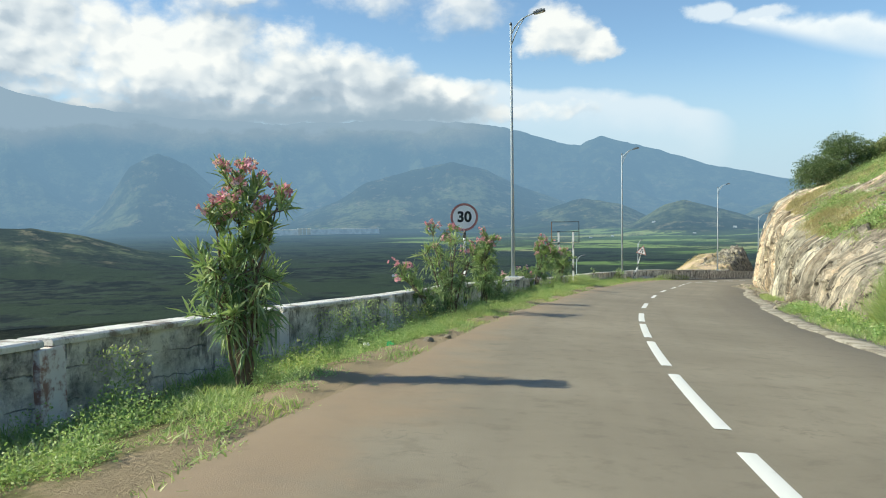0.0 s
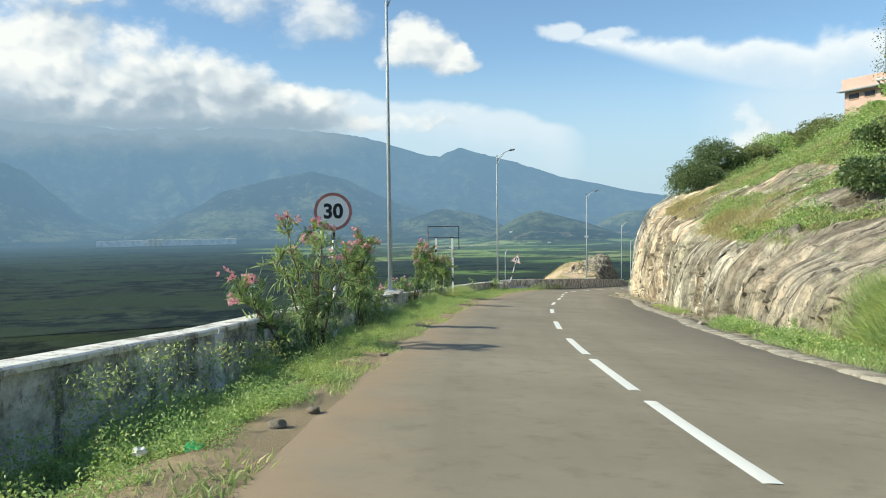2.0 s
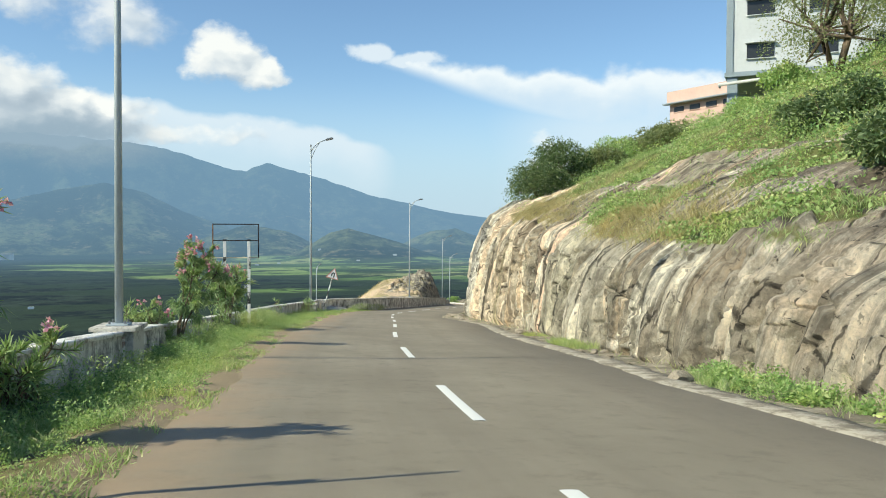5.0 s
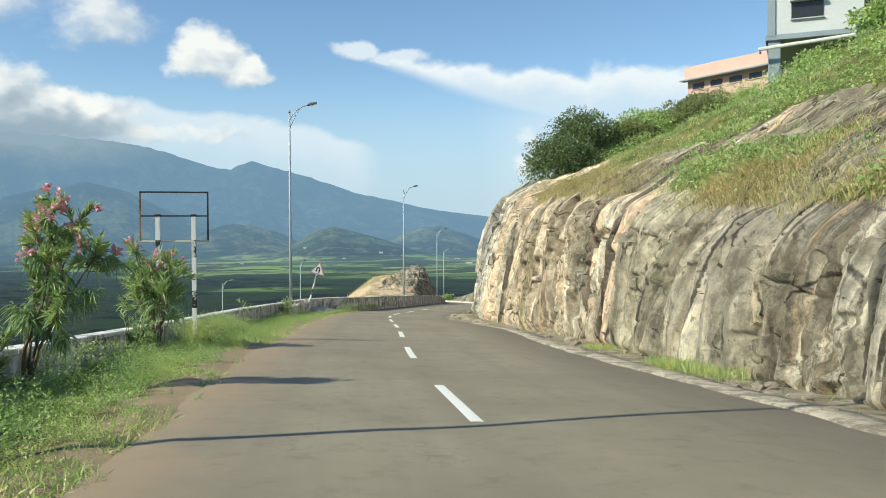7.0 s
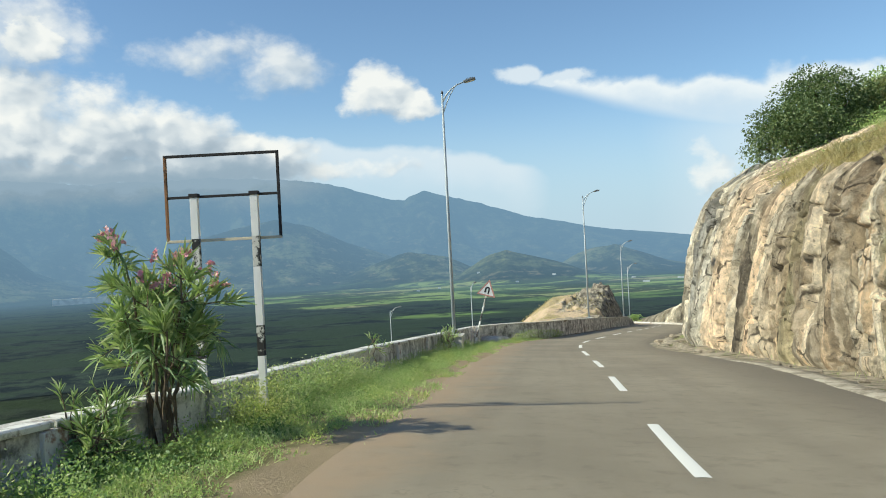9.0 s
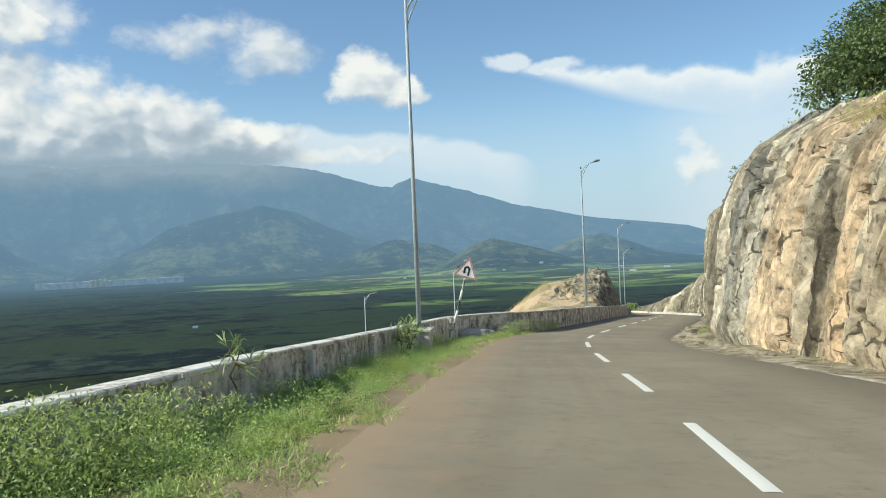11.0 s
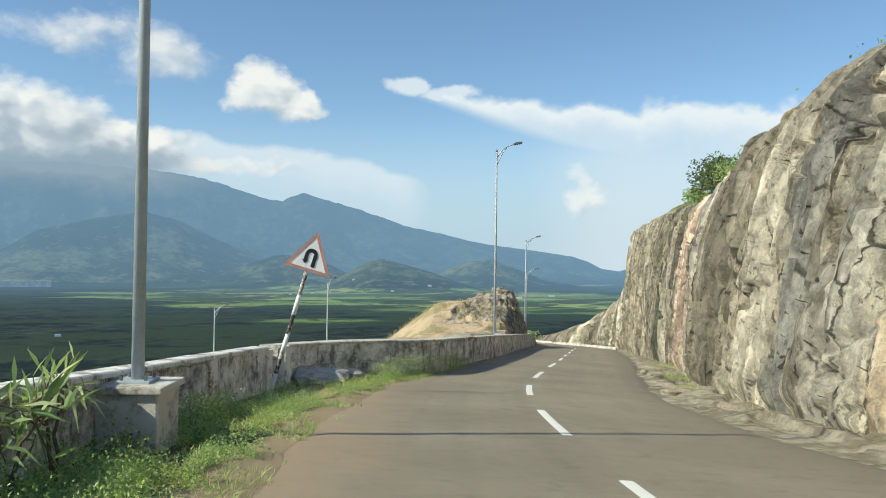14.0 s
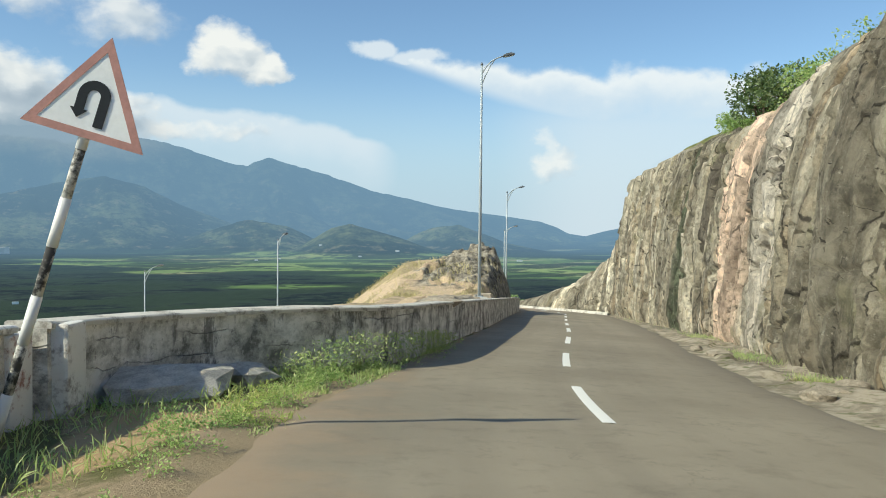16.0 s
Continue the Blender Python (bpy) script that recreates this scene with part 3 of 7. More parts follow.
def leaf_material(name, a, b, c=None, trans=0.35, drift=0.45):
    mat, k = material(name)
    rnd = k.n("ShaderNodeNewGeometry").outputs["Random Per Island"]
    p = k.n("ShaderNodeNewGeometry").outputs["Position"]
    stops = [(0.0, a), (0.7, b)] + ([(1.0, c)] if c else [])
    col = k.ramp(rnd, stops)
    # patches of plants run to a deeper or a yellower green
    patch = k.noise(p, 0.9, 4.0, 0.6)
    col = k.mix(k.m("MULTIPLY", k.step(patch, 0.50, 0.66), drift), col, k.mix(1.0, col, (1.45, 1.15, 0.75, 1), "MULTIPLY"))
    col = k.mix(k.m("MULTIPLY", k.step(patch, 0.48, 0.34), drift), col, k.mix(1.0, col, (0.60, 0.80, 0.75, 1), "MULTIPLY"))
    d = k.n("ShaderNodeBsdfPrincipled", ins={"Base Color": col, "Roughness": 0.5, "Specular IOR Level": 0.4})
    tr = k.n("ShaderNodeBsdfTranslucent", ins={0: k.mix(0.5, col, (0.25, 0.35, 0.05, 1))})
    mx = k.n("ShaderNodeMixShader", ins={0: trans, 1: d.outputs[0], 2: tr.outputs[0]})
    k.n("ShaderNodeOutputMaterial", ins={0: mx.outputs[0]})
    return mat


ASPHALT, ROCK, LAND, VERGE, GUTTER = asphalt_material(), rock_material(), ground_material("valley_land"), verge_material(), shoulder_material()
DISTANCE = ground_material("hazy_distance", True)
PARAPET = parapet_material()
WHITE_TOP = whitewash_material("flaking_white_paint", (0.78, 0.76, 0.71), (0.30, 0.26, 0.22), 0.47, 0.60)
POST_PAINT = whitewash_material("flaked_white_and_red_paint", (0.80, 0.76, 0.72), (0.36, 0.20, 0.16), 0.50, 0.60)
ROAD_PAINT = whitewash_material("white_road_paint", (0.80, 0.79, 0.74), (0.42, 0.38, 0.33), 0.58, 0.74)
KERB = whitewash_material("pale_concrete", (0.60, 0.57, 0.51), (0.26, 0.235, 0.20), 0.48, 0.62)
DRAIN = whitewash_material("dusty_drain_concrete", (0.42, 0.375, 0.30), (0.20, 0.17, 0.128), 0.44, 0.58)
STEEL = plain("galvanised_steel", (0.40, 0.45, 0.48), 0.5, 0.0, 0.12, 3.0, 0.5, 0.001)
LAMP_GREY = plain("grey_lamp_housing", (0.16, 0.17, 0.18), 0.45, 0.3, 0.15)
LENS = plain("frosted_lens", (0.55, 0.56, 0.55), 0.25, 0.0, 0.05)
SIGN_WHITE = plain("sign_white", (0.92, 0.93, 0.92), 0.4, 0.0, 0.06, 3.0)
SIGN_RED = plain("faded_sign_red", (0.42, 0.17, 0.155), 0.45, 0.0, 0.15, 4.0)
SIGN_PINK = plain("sun_bleached_sign_red", (0.52, 0.27, 0.23), 0.5, 0.0, 0.14, 4.0)
SIGN_BLACK = plain("sign_black", (0.018, 0.02, 0.022), 0.5, 0.0, 0.15)
SIGN_BACK = plain("grey_sign_back", (0.25, 0.26, 0.27), 0.5, 0.4, 0.1)
PAINT_BLACK = whitewash_material("chipped_black_paint", (0.035, 0.035, 0.036), (0.30, 0.28, 0.26), 0.50, 0.58)
FADED_BLACK = whitewash_material("faded_black_band", (0.06, 0.058, 0.055), (0.68, 0.66, 0.60), 0.44, 0.55)
WORN_BLACK = whitewash_material("worn_black_band", (0.04, 0.04, 0.04), (0.66, 0.64, 0.58), 0.51, 0.55)
RUST = whitewash_material("orange_rusty_steel", (0.30, 0.15, 0.07), (0.10, 0.06, 0.04), 0.50, 0.64)
PAINT_WHITE = whitewash_material("chipped_white_paint", (0.84, 0.83, 0.80), (0.36, 0.33, 0.29), 0.58, 0.70)
PAINT_CREAM = whitewash_material("cream_paint", (0.62, 0.55, 0.43), (0.36, 0.27, 0.19), 0.55, 0.70)
RUST_DARK = whitewash_material("dark_rusty_steel", (0.035, 0.034, 0.036), (0.21, 0.10, 0.055), 0.58, 0.72)
BARK = plain("grey_brown_bark", (0.16, 0.12, 0.085), 0.9, 0.0, 0.35, 12.0, 0.2, 0.01)
OLEANDER = leaf_material("oleander_leaf", (0.11, 0.20, 0.085), (0.30, 0.42, 0.20), (0.55, 0.64, 0.36), 0.4, 0.2)
YOUNG_LEAF = leaf_material("young_oleander_leaf", (0.20, 0.31, 0.11), (0.42, 0.54, 0.23), (0.64, 0.70, 0.36), 0.45, 0.2)
PETAL = leaf_material("pink_petal", (0.90, 0.30, 0.46), (0.96, 0.52, 0.64), (0.98, 0.72, 0.70), 0.4, 0.0)
GRASS = leaf_material("verge_grass", (0.32, 0.44, 0.16), (0.56, 0.67, 0.28), (0.80, 0.79, 0.47), 0.5)
DRY_GRASS = leaf_material("dry_grass", (0.42, 0.34, 0.15), (0.64, 0.52, 0.27), (0.76, 0.66, 0.38), 0.4, 0.2)
HERB = leaf_material("weed_leaf", (0.25, 0.41, 0.13), (0.50, 0.66, 0.25), (0.74, 0.80, 0.40), 0.5)
DARK_WEED = leaf_material("dark_weed_leaf", (0.13, 0.24, 0.08), (0.28, 0.42, 0.15), (0.50, 0.60, 0.28), 0.4)
BUSH = leaf_material("dark_bush_leaf", (0.055, 0.10, 0.04), (0.14, 0.20, 0.08), (0.30, 0.36, 0.19), 0.25, 0.1)
OLIVE = leaf_material("olive_tree_leaf", (0.15, 0.18, 0.08), (0.28, 0.31, 0.14), (0.42, 0.43, 0.24), 0.4)
GREY_WALL = plain("grey_white_render", (0.54, 0.56, 0.57), 0.85, 0.0, 0.06, 0.5, 0.2)
PINK_WALL = plain("salmon_render", (0.60, 0.42, 0.355), 0.85, 0.0, 0.07, 0.5, 0.2)
DARK_PANE = plain("dark_window", (0.03, 0.032, 0.035), 0.2, 0.0, 0.1)
BLUE_GREY = plain("blue_grey_concrete", (0.26, 0.31, 0.35), 0.8, 0.0, 0.08, 0.8, 0.2)
STONE = plain("broken_stone", (0.36, 0.31, 0.24), 0.92, 0.0, 0.4, 5.0, 0.2, 0.03)
BAG_GREEN = plain("green_plastic", (0.10, 0.55, 0.22), 0.35, 0.0, 0.2)
BAG_WHITE = plain("white_plastic", (0.75, 0.76, 0.74), 0.35, 0.0, 0.1)
FAR_WHITE = plain("far_white_render", (0.55, 0.55, 0.53), 0.8, 0.0, 0.1)
HAZY_WHITE = far_material("hazy_white_render", (0.75, 0.75, 0.72), 0.4)
HAZY_CONCRETE = far_material("hazy_concrete", (0.85, 0.80, 0.72), 0.35)
HAZY_TAN = far_material("hazy_tan_stone", (0.80, 0.66, 0.46), 0.35)

# ---- shaping helpers ----
RNG = np.random.default_rng(7)


def hash3(i, j, k, seed):
    h = (i.astype(np.int64) * 374761393 + j.astype(np.int64) * 668265263 + k.astype(np.int64) * 2147483647 + seed * 1274126177) & 0xFFFFFFFF
    h = ((h ^ (h >> 13)) * 1274126177) & 0xFFFFFFFF
    h = ((h ^ (h >> 16)) * 2246822519) & 0xFFFFFFFF
    return ((h ^ (h >> 15)) & 0xFFFFFF) / float(0xFFFFFF)


def vnoise(x, y, z=0.0, seed=0):
    """Value noise, 0 to 1, of arrays."""
    x, y, z = np.broadcast_arrays(np.asarray(x, float), np.asarray(y, float), np.asarray(z, float))
    i, j, k = np.floor(x), np.floor(y), np.floor(z)
    f, g, h = x - i, y - j, z - k
    f, g, h = (a * a * (3 - 2 * a) for a in (f, g, h))
    out = 0.0
    for di in (0, 1):
        for dj in (0, 1):
            for dk in (0, 1):
                w = (f if di else 1 - f) * (g if dj else 1 - g) * (h if dk else 1 - h)
                out = out + w * hash3(i + di, j + dj, k + dk, seed)
    return out


def fbm(x, y, z=0.0, octaves=5, seed=0, gain=0.5):
    out, amp, tot = 0.0, 1.0, 0.0
    for o in range(octaves):
        out = out + amp * vnoise(np.asarray(x) * 2 ** o + 17.3 * o, np.asarray(y) * 2 ** o + 9.1 * o, np.asarray(z) * 2 ** o, seed + o)
        tot += amp
        amp *= gain
    return out / tot


def smooth(v, lo, hi):
    t = np.clip((np.asarray(v, float) - lo) / (hi - lo), 0, 1)
    return t * t * (3 - 2 * t)


def make_mesh(name, verts, faces, smooth_shade=False):
    me = bpy.data.meshes.new(name)
    verts, faces = np.asarray(verts, float).reshape(-1, 3), np.asarray(faces, np.int32)
    n, c = faces.shape
    me.vertices.add(len(verts))
    me.vertices.foreach_set("co", verts.ravel())
    me.loops.add(n * c)
    me.loops.foreach_set("vertex_index", faces.ravel())
    me.polygons.add(n)
    me.polygons.foreach_set("loop_start", np.arange(n, dtype=np.int32) * c)
    if smooth_shade:
        me.polygons.foreach_set("use_smooth", np.ones(n, bool))
    me.update(calc_edges=True)
    return me


def add_uv(me, uv):
    idx = np.empty(len(me.loops), np.int32)
    me.loops.foreach_get("vertex_index", idx)
    me.uv_layers.new(name="UVMap").data.foreach_set("uv", np.asarray(uv, float)[idx].ravel())


def add_float(me, name, values):
    me.attributes.new(name, "FLOAT", "POINT").data.foreach_set("value", np.asarray(values, np.float32))


def mesh_ob(name, me, mat, parent=None, label=""):
    me.materials.append(mat)
    ob = new(name, me)
    if parent is not None:
        ob.parent = parent
    if label:
        tagged(ob, label)
    return ob


def part(name, bm, mat, parent, label=""):
    """Links a bmesh as one mesh object under a thing or a part."""
    me = bpy.data.meshes.new(name)
    bm.to_mesh(me)
    bm.free()
    return mesh_ob(name, me, mat, parent, label)


def thing(name, m, label, category, group="", kind=""):
    ob = new(name)
    ob.empty_display_size = 0.2
    ob.matrix_basis = m
    return tagged(ob, label, category, group, kind)


def grid_faces(nr, nc):
    a = np.arange(nr * nc).reshape(nr, nc)
    return np.stack([a[:-1, :-1], a[:-1, 1:], a[1:, 1:], a[1:, :-1]], -1).reshape(-1, 4)


def bm_box(bm, size, m=Matrix.Identity(4), bevel=0.0):
    r = bmesh.ops.create_cube(bm, size=1.0, matrix=m @ Matrix.Diagonal((*size, 1)))
    if bevel > 0:
        edges = list({e for v in r["verts"] for e in v.link_edges})
        bmesh.ops.bevel(bm, geom=edges, offset=bevel, segments=2, affect="EDGES", profile=0.6)
    return bm


def box(size, m=Matrix.Identity(4), bevel=0.0):
    return bm_box(bmesh.new(), size, m, bevel)


def bm_tube(bm, pts, radii, sides=12):
    """A tapered tube along points."""
    pts = [Vector(p) for p in pts]
    rings = []
    for i, p in enumerate(pts):
        d = (pts[min(i + 1, len(pts) - 1)] - pts[max(i - 1, 0)]).normalized()
        q = d.to_track_quat("Z", "Y")
        rings.append([bm.verts.new(p + q @ Vector((math.cos(a) * radii[i], math.sin(a) * radii[i], 0))) for a in (2 * math.pi * j / sides for j in range(sides))])
    for a, b in zip(rings, rings[1:]):
        for j in range(sides):
            f = bm.faces.new((a[j], a[(j + 1) % sides], b[(j + 1) % sides], b[j]))
            f.smooth = sides > 6
    bm.faces.new(rings[0][::-1])
    bm.faces.new(rings[-1])
    return bm


def tube(pts, radii, sides=12):
    return bm_tube(bmesh.new(), pts, radii, sides)


def bm_prism(bm, outline, depth, m=Matrix.Identity(4)):
    """A flat plate: an outline in x and z, with its thickness along y."""
    front = [bm.verts.new(m @ Vector((x, -depth / 2, z))) for x, z in outline]
    back = [bm.verts.new(m @ Vector((x, depth / 2, z))) for x, z in outline]
    n = len(outline)
    bm.faces.new(front)
    bm.faces.new(back[::-1])
    for i in range(n):
        bm.faces.new((front[(i + 1) % n], front[i], back[i], back[(i + 1) % n]))
    return bm


def prism(outline, depth, m=Matrix.Identity(4)):
    return bm_prism(bmesh.new(), outline, depth, m)


def bm_band(bm, outer, inner, depth, m=Matrix.Identity(4)):
    """A closed flat band between two outlines of equal length."""
    n = len(outer)
    rows = [[bm.verts.new(m @ Vector((x, y, z))) for x, z in o] for o, y in ((outer, -depth / 2), (inner, -depth / 2), (inner, depth / 2), (outer, depth / 2))]
    for i in range(n):
        j = (i + 1) % n
        for a, b in ((0, 1), (1, 2), (2, 3), (3, 0)):
            bm.faces.new((rows[a][i], rows[a][j], rows[b][j], rows[b][i]))
    bmesh.ops.recalc_face_normals(bm, faces=bm.faces)
    return bm


def circle(r, n=48):
    return [(r * math.cos(2 * math.pi * i / n), r * math.sin(2 * math.pi * i / n)) for i in range(n)]


def leaves_mesh(name, base, direction, length, width, droop=0.25, flat=0.0, small=False):
    """Many leaves in one mesh: each a pointed blade of two bent quads, or of one where they are small. base, direction: n x 3."""
    n = len(base)
    # a share of the leaves lie open to the sky
    d = direction / np.maximum(np.linalg.norm(direction, axis=1)[:, None], 1e-6)
    rnd = RNG.normal(size=(n, 3)) + np.array([0, 0, flat])
    side = np.cross(d, rnd)
    side /= np.maximum(np.linalg.norm(side, axis=1)[:, None], 1e-6)
    ln, wd = np.broadcast_to(length, n)[:, None], np.broadcast_to(width, n)[:, None]
    down = np.array([0, 0, -1.0])
    mid = base + d * ln * 0.5 + down * ln * droop * 0.15
    tip = base + d * ln + down * ln * droop
    if small:
        v = np.stack([base, mid + side * wd * 0.5, tip, mid - side * wd * 0.5], 1)
        return make_mesh(name, v.reshape(-1, 3), np.arange(n * 4).reshape(n, 4))
    v = np.stack([base - side * wd * 0.15, base + side * wd * 0.15, mid + side * wd * 0.5, mid - side * wd * 0.5, tip + side * wd * 0.06, tip - side * wd * 0.06], 1)
    k = np.arange(n)[:, None] * 6
    f = np.concatenate([k + np.array([0, 1, 2, 3]), k + np.array([3, 2, 4, 5])], 0)
    return make_mesh(name, v.reshape(-1, 3), f)


# ---- the line of the road ----
CL = np.array([(0.3, -68), (0.6, -38), (0.9, -8), (1.35, 0), (2.3, 7), (3.1, 11.2), (4.42, 17.2), (5.86, 22.6), (8.2, 30.2), (10.4, 37.0), (12.85, 43.4), (15.5, 50.5),
               (17.7, 56.9), (19.85, 62.5), (22.4, 67.8), (25.7, 73), (29.9, 79.3), (36, 89), (42.5, 99.2), (47, 106.2), (63, 131), (82, 160.4)], float)
_d = np.r_[0, np.cumsum(np.linalg.norm(np.diff(CL, axis=0), axis=1))] - 60.0
ST = np.arange(-60, _d[-1], 0.25)
PC = np.stack([np.interp(ST, _d, CL[:, c]) for c in (0, 1)], 1)
for _ in range(2):
    _q = np.pad(PC, ((12, 12), (0, 0)), mode="reflect", reflect_type="odd")
    PC = np.stack([np.convolve(_q[:, c], np.ones(25) / 25, "valid") for c in (0, 1)], 1)
TC = np.gradient(PC, axis=0)
TC /= np.linalg.norm(TC, axis=1)[:, None]
CROSSFALL = 0.045


def road_z(y):
    y = np.asarray(y, float)
    return 0.0081 - 0.07267 * y - 0.000147 * y * np.abs(y)


def place(s, u, h=0.0):
    """World points s metres along the road, u to its right and h over its plane."""
    s, u, h = np.broadcast_arrays(np.asarray(s, float), np.asarray(u, float), np.asarray(h, float))
    x, y = np.interp(s, ST, PC[:, 0]), np.interp(s, ST, PC[:, 1])
    tx, ty = np.interp(s, ST, TC[:, 0]), np.interp(s, ST, TC[:, 1])
    return np.stack([x + ty * u, y - tx * u, road_z(y) - CROSSFALL * u + h], -1)


def spot(s, u, h=0.0):
    return Vector(place(s, u, h).tolist())


def heading(s):
    """Degrees about z that turn the y axis along the road."""
    return -math.degrees(math.atan2(np.interp(s, ST, TC[:, 0]), np.interp(s, ST, TC[:, 1])))


def table(rows):
    a = np.array(rows, float)
    return lambda s, c=1: np.interp(s, a[:, 0], a[:, c])


# road edges, rock foot and crest, wall line: each by the distance along the road
LEFT = table([(-60, -3.3), (14, -3.35), (22, -3.05), (34, -2.85), (46, -3.05), (60, -3.25), (71, -3.0), (76, -2.85), (81, -2.5), (88, -2.5), (101, -2.7), (112, -3.0), (122, -3.2), (126, -4.0), (129, -6.0), (131, -10), (132, -20)])
RIGHT = table([(-60, 3.4), (22, 3.5), (35, 3.6), (40, 3.85), (52, 3.7), (60, 3.9), (66, 3.5), (72, 2.95), (80, 2.9), (93, 3.0), (108, 3.3), (125, 3.2), (131, 2.9), (135, 1.3), (139, -2.4), (141.5, -6), (142.5, -12), (143, -20)])
WALL = table([(-60, -5.9, 0.42), (8, -5.7, 0.42), (15, -5.45, 0.42), (21.5, -4.75, 0.47), (27, -4.85, 0.47), (34, -4.85, 0.45), (40, -5.1, 0.40), (47, -5.35, 0.34), (52, -5.35, 0.38), (58, -5.3, 0.48),
              (65, -5.0, 0.58), (70, -5.05, 0.60), (75.4, -5.1, 0.66)])
FOOT = table([(-60, 5.2), (20, 5.2), (30, 5.3), (37, 5.05), (45, 5.1), (55, 5.35), (61, 5.0), (66, 4.95), (69, 4.9), (74, 4.78), (80, 4.62), (86, 4.55), (98, 4.9), (106, 4.7), (114, 4.2), (125, 3.95), (132, 3.9), (136, 3.0), (139, 1.0), (142, -1.8), (145, -5.0), (150, -9)])
CREST_U = table([(-60, 8.0), (20, 7.6), (28, 7.3), (34, 6.7), (37, 6.35), (43, 6.5), (48, 6.5), (52, 6.5), (60, 6.4), (65, 6.75), (69, 6.9), (73, 6.8), (78, 6.5), (86, 6.15), (98, 6.1), (106, 5.8), (114, 5.1), (125, 4.7), (132, 4.6), (136, 4.2), (139, 3.4), (142, 0.6), (145, -3.0), (150, -8)])
CREST_H = table([(-60, 1.2), (20, 1.2), (28, 1.4), (34, 1.8), (37, 2.1), (43, 2.7), (48, 3.2), (52, 4.2), (56, 4.5), (60, 4.95), (65, 5.35), (69, 6.1), (73, 7.0), (78, 7.5), (86, 7.4), (94, 7.6), (102, 8.0), (110, 8.8), (118, 9.3), (126, 9.5), (131, 9.0), (133.5, 7.7), (135.2, 6.2), (137, 5.2), (139, 4.3), (142, 2.4), (145, 1.0), (148, 0.2), (150, 0.0)])
BACK = table([(-60, 0.40), (30, 0.44), (40, 0.50), (48, 0.56), (60, 0.57), (66, 0.50), (72, 0.37), (78, 0.38), (85, 0.46), (92, 0.48), (104, 0.42), (118, 0.3), (132, 0.1), (140, -0.3), (150, -0.5)])


def hill_u_h(s, t):
    """The hillside beside the road: t 0 at the rock's foot, 1 at its crest, then metres up the slope behind."""
    uf, uc, hc = FOOT(s), CREST_U(s), CREST_H(s)
    a = np.clip(t, 0, 1)
    b = np.maximum(t - 1, 0)
    steep = np.interp(s, [30, 62, 72, 90], [0.55, 0.6, 0.95, 1.0])
    u = uf + steep * (uc - uf) * (np.interp(s, [60, 68, 80, 88], [0.45, 0.62, 0.62, 0.45]) * a + np.interp(s, [60, 68, 80, 88], [0.55, 0.38, 0.38, 0.55]) * a ** 4) + b
    # the crest is rounded over: the face stops short and the shoulder makes up the rest
    drop = np.interp(s, [30, 40, 50, 70, 80, 100, 112, 134], [0.1, 0.2, 0.45, 0.5, 0.5, 0.45, 0.3, 0.1])
    h = -0.12 + (hc - drop + 0.12) * (0.82 * a + 0.18 * np.sin(a * np.pi / 2)) + BACK(s) * b * (1 - 0.004 * b) + 0.7 * drop * (1 - np.exp(-b / 0.7)) + np.interp(s, [30, 36, 46, 54], [0.2, 0.42, 0.36, 0.1]) * (1 - np.exp(-b / 2.0))
    return u, h


def cover_mask(s, t):
    """How far green cover hides the rock, 0 to 1: none on the face, slanting bands of it on the slope between bare slabs."""
    b = t - 1
    n = fbm(s * 0.16 + 3.1, b * 0.3 + 0.05 * s, 0.0, 4, 31)
    wave = 2.2 * (fbm(s * 0.22, b * 0.3, 0.0, 3, 35) - 0.5)
    q = b + 0.23 * (s - 64) + wave
    slab = np.maximum(smooth(q, -0.7, -0.2) * smooth(q, 1.7, 1.1), smooth(q, -4.2, -3.8) * smooth(q, -2.4, -2.9))
    c = smooth(n + 0.02 * np.clip(b, 0, 14), 0.36, 0.46) * smooth(b, 0.15, 0.7) * (1 - 0.95 * slab)
    c = np.maximum(c, smooth(b, 10.0, 14.0))
    width = np.interp(s, [50, 58, 64, 70, 92], [0.0, 1.0, 2.2, 5.0, 5.5]) + 2.4 * (fbm(s * 0.5, 3.0, 0.0, 3, 33) - 0.5)
    bare = smooth(s, 49, 53) * smooth(s, 92, 86) * smooth(b, width + 0.6, width - 0.4)
    low = smooth(s, 30.5, 26.5) * smooth(t, 0.05, 0.4)
    return np.clip(np.maximum(c * (1 - 0.95 * bare), low), 0, 1)


def facets(x, y, seed, tilt=0.5):
    """Broken rock: cells with an offset and a slope of their own, and how near the next cell is."""
    i, j = np.floor(x), np.floor(y)
    best = np.full(np.shape(x), 9e9)
    second = np.full(np.shape(x), 9e9)
    val = np.zeros(np.shape(x))
    for di in (-1, 0, 1):
        for dj in (-1, 0, 1):
            a, b = i + di, j + dj
            zero = np.zeros_like(a)
            px, py = a + hash3(a, b, zero, seed), b + hash3(a, b, zero, seed + 1)
            dx, dy = x - px, y - py
            d = dx * dx + dy * dy
            v = hash3(a, b, zero, seed + 2) - 0.5 + tilt * (dx * (hash3(a, b, zero, seed + 3) - 0.5) + dy * (hash3(a, b, zero, seed + 4) - 0.5)) * 2
            nearer = d < best
            second = np.where(nearer, best, np.minimum(second, d))
            val = np.where(nearer, v, val)
            best = np.where(nearer, d, best)
    return val, np.sqrt(second) - np.sqrt(best)


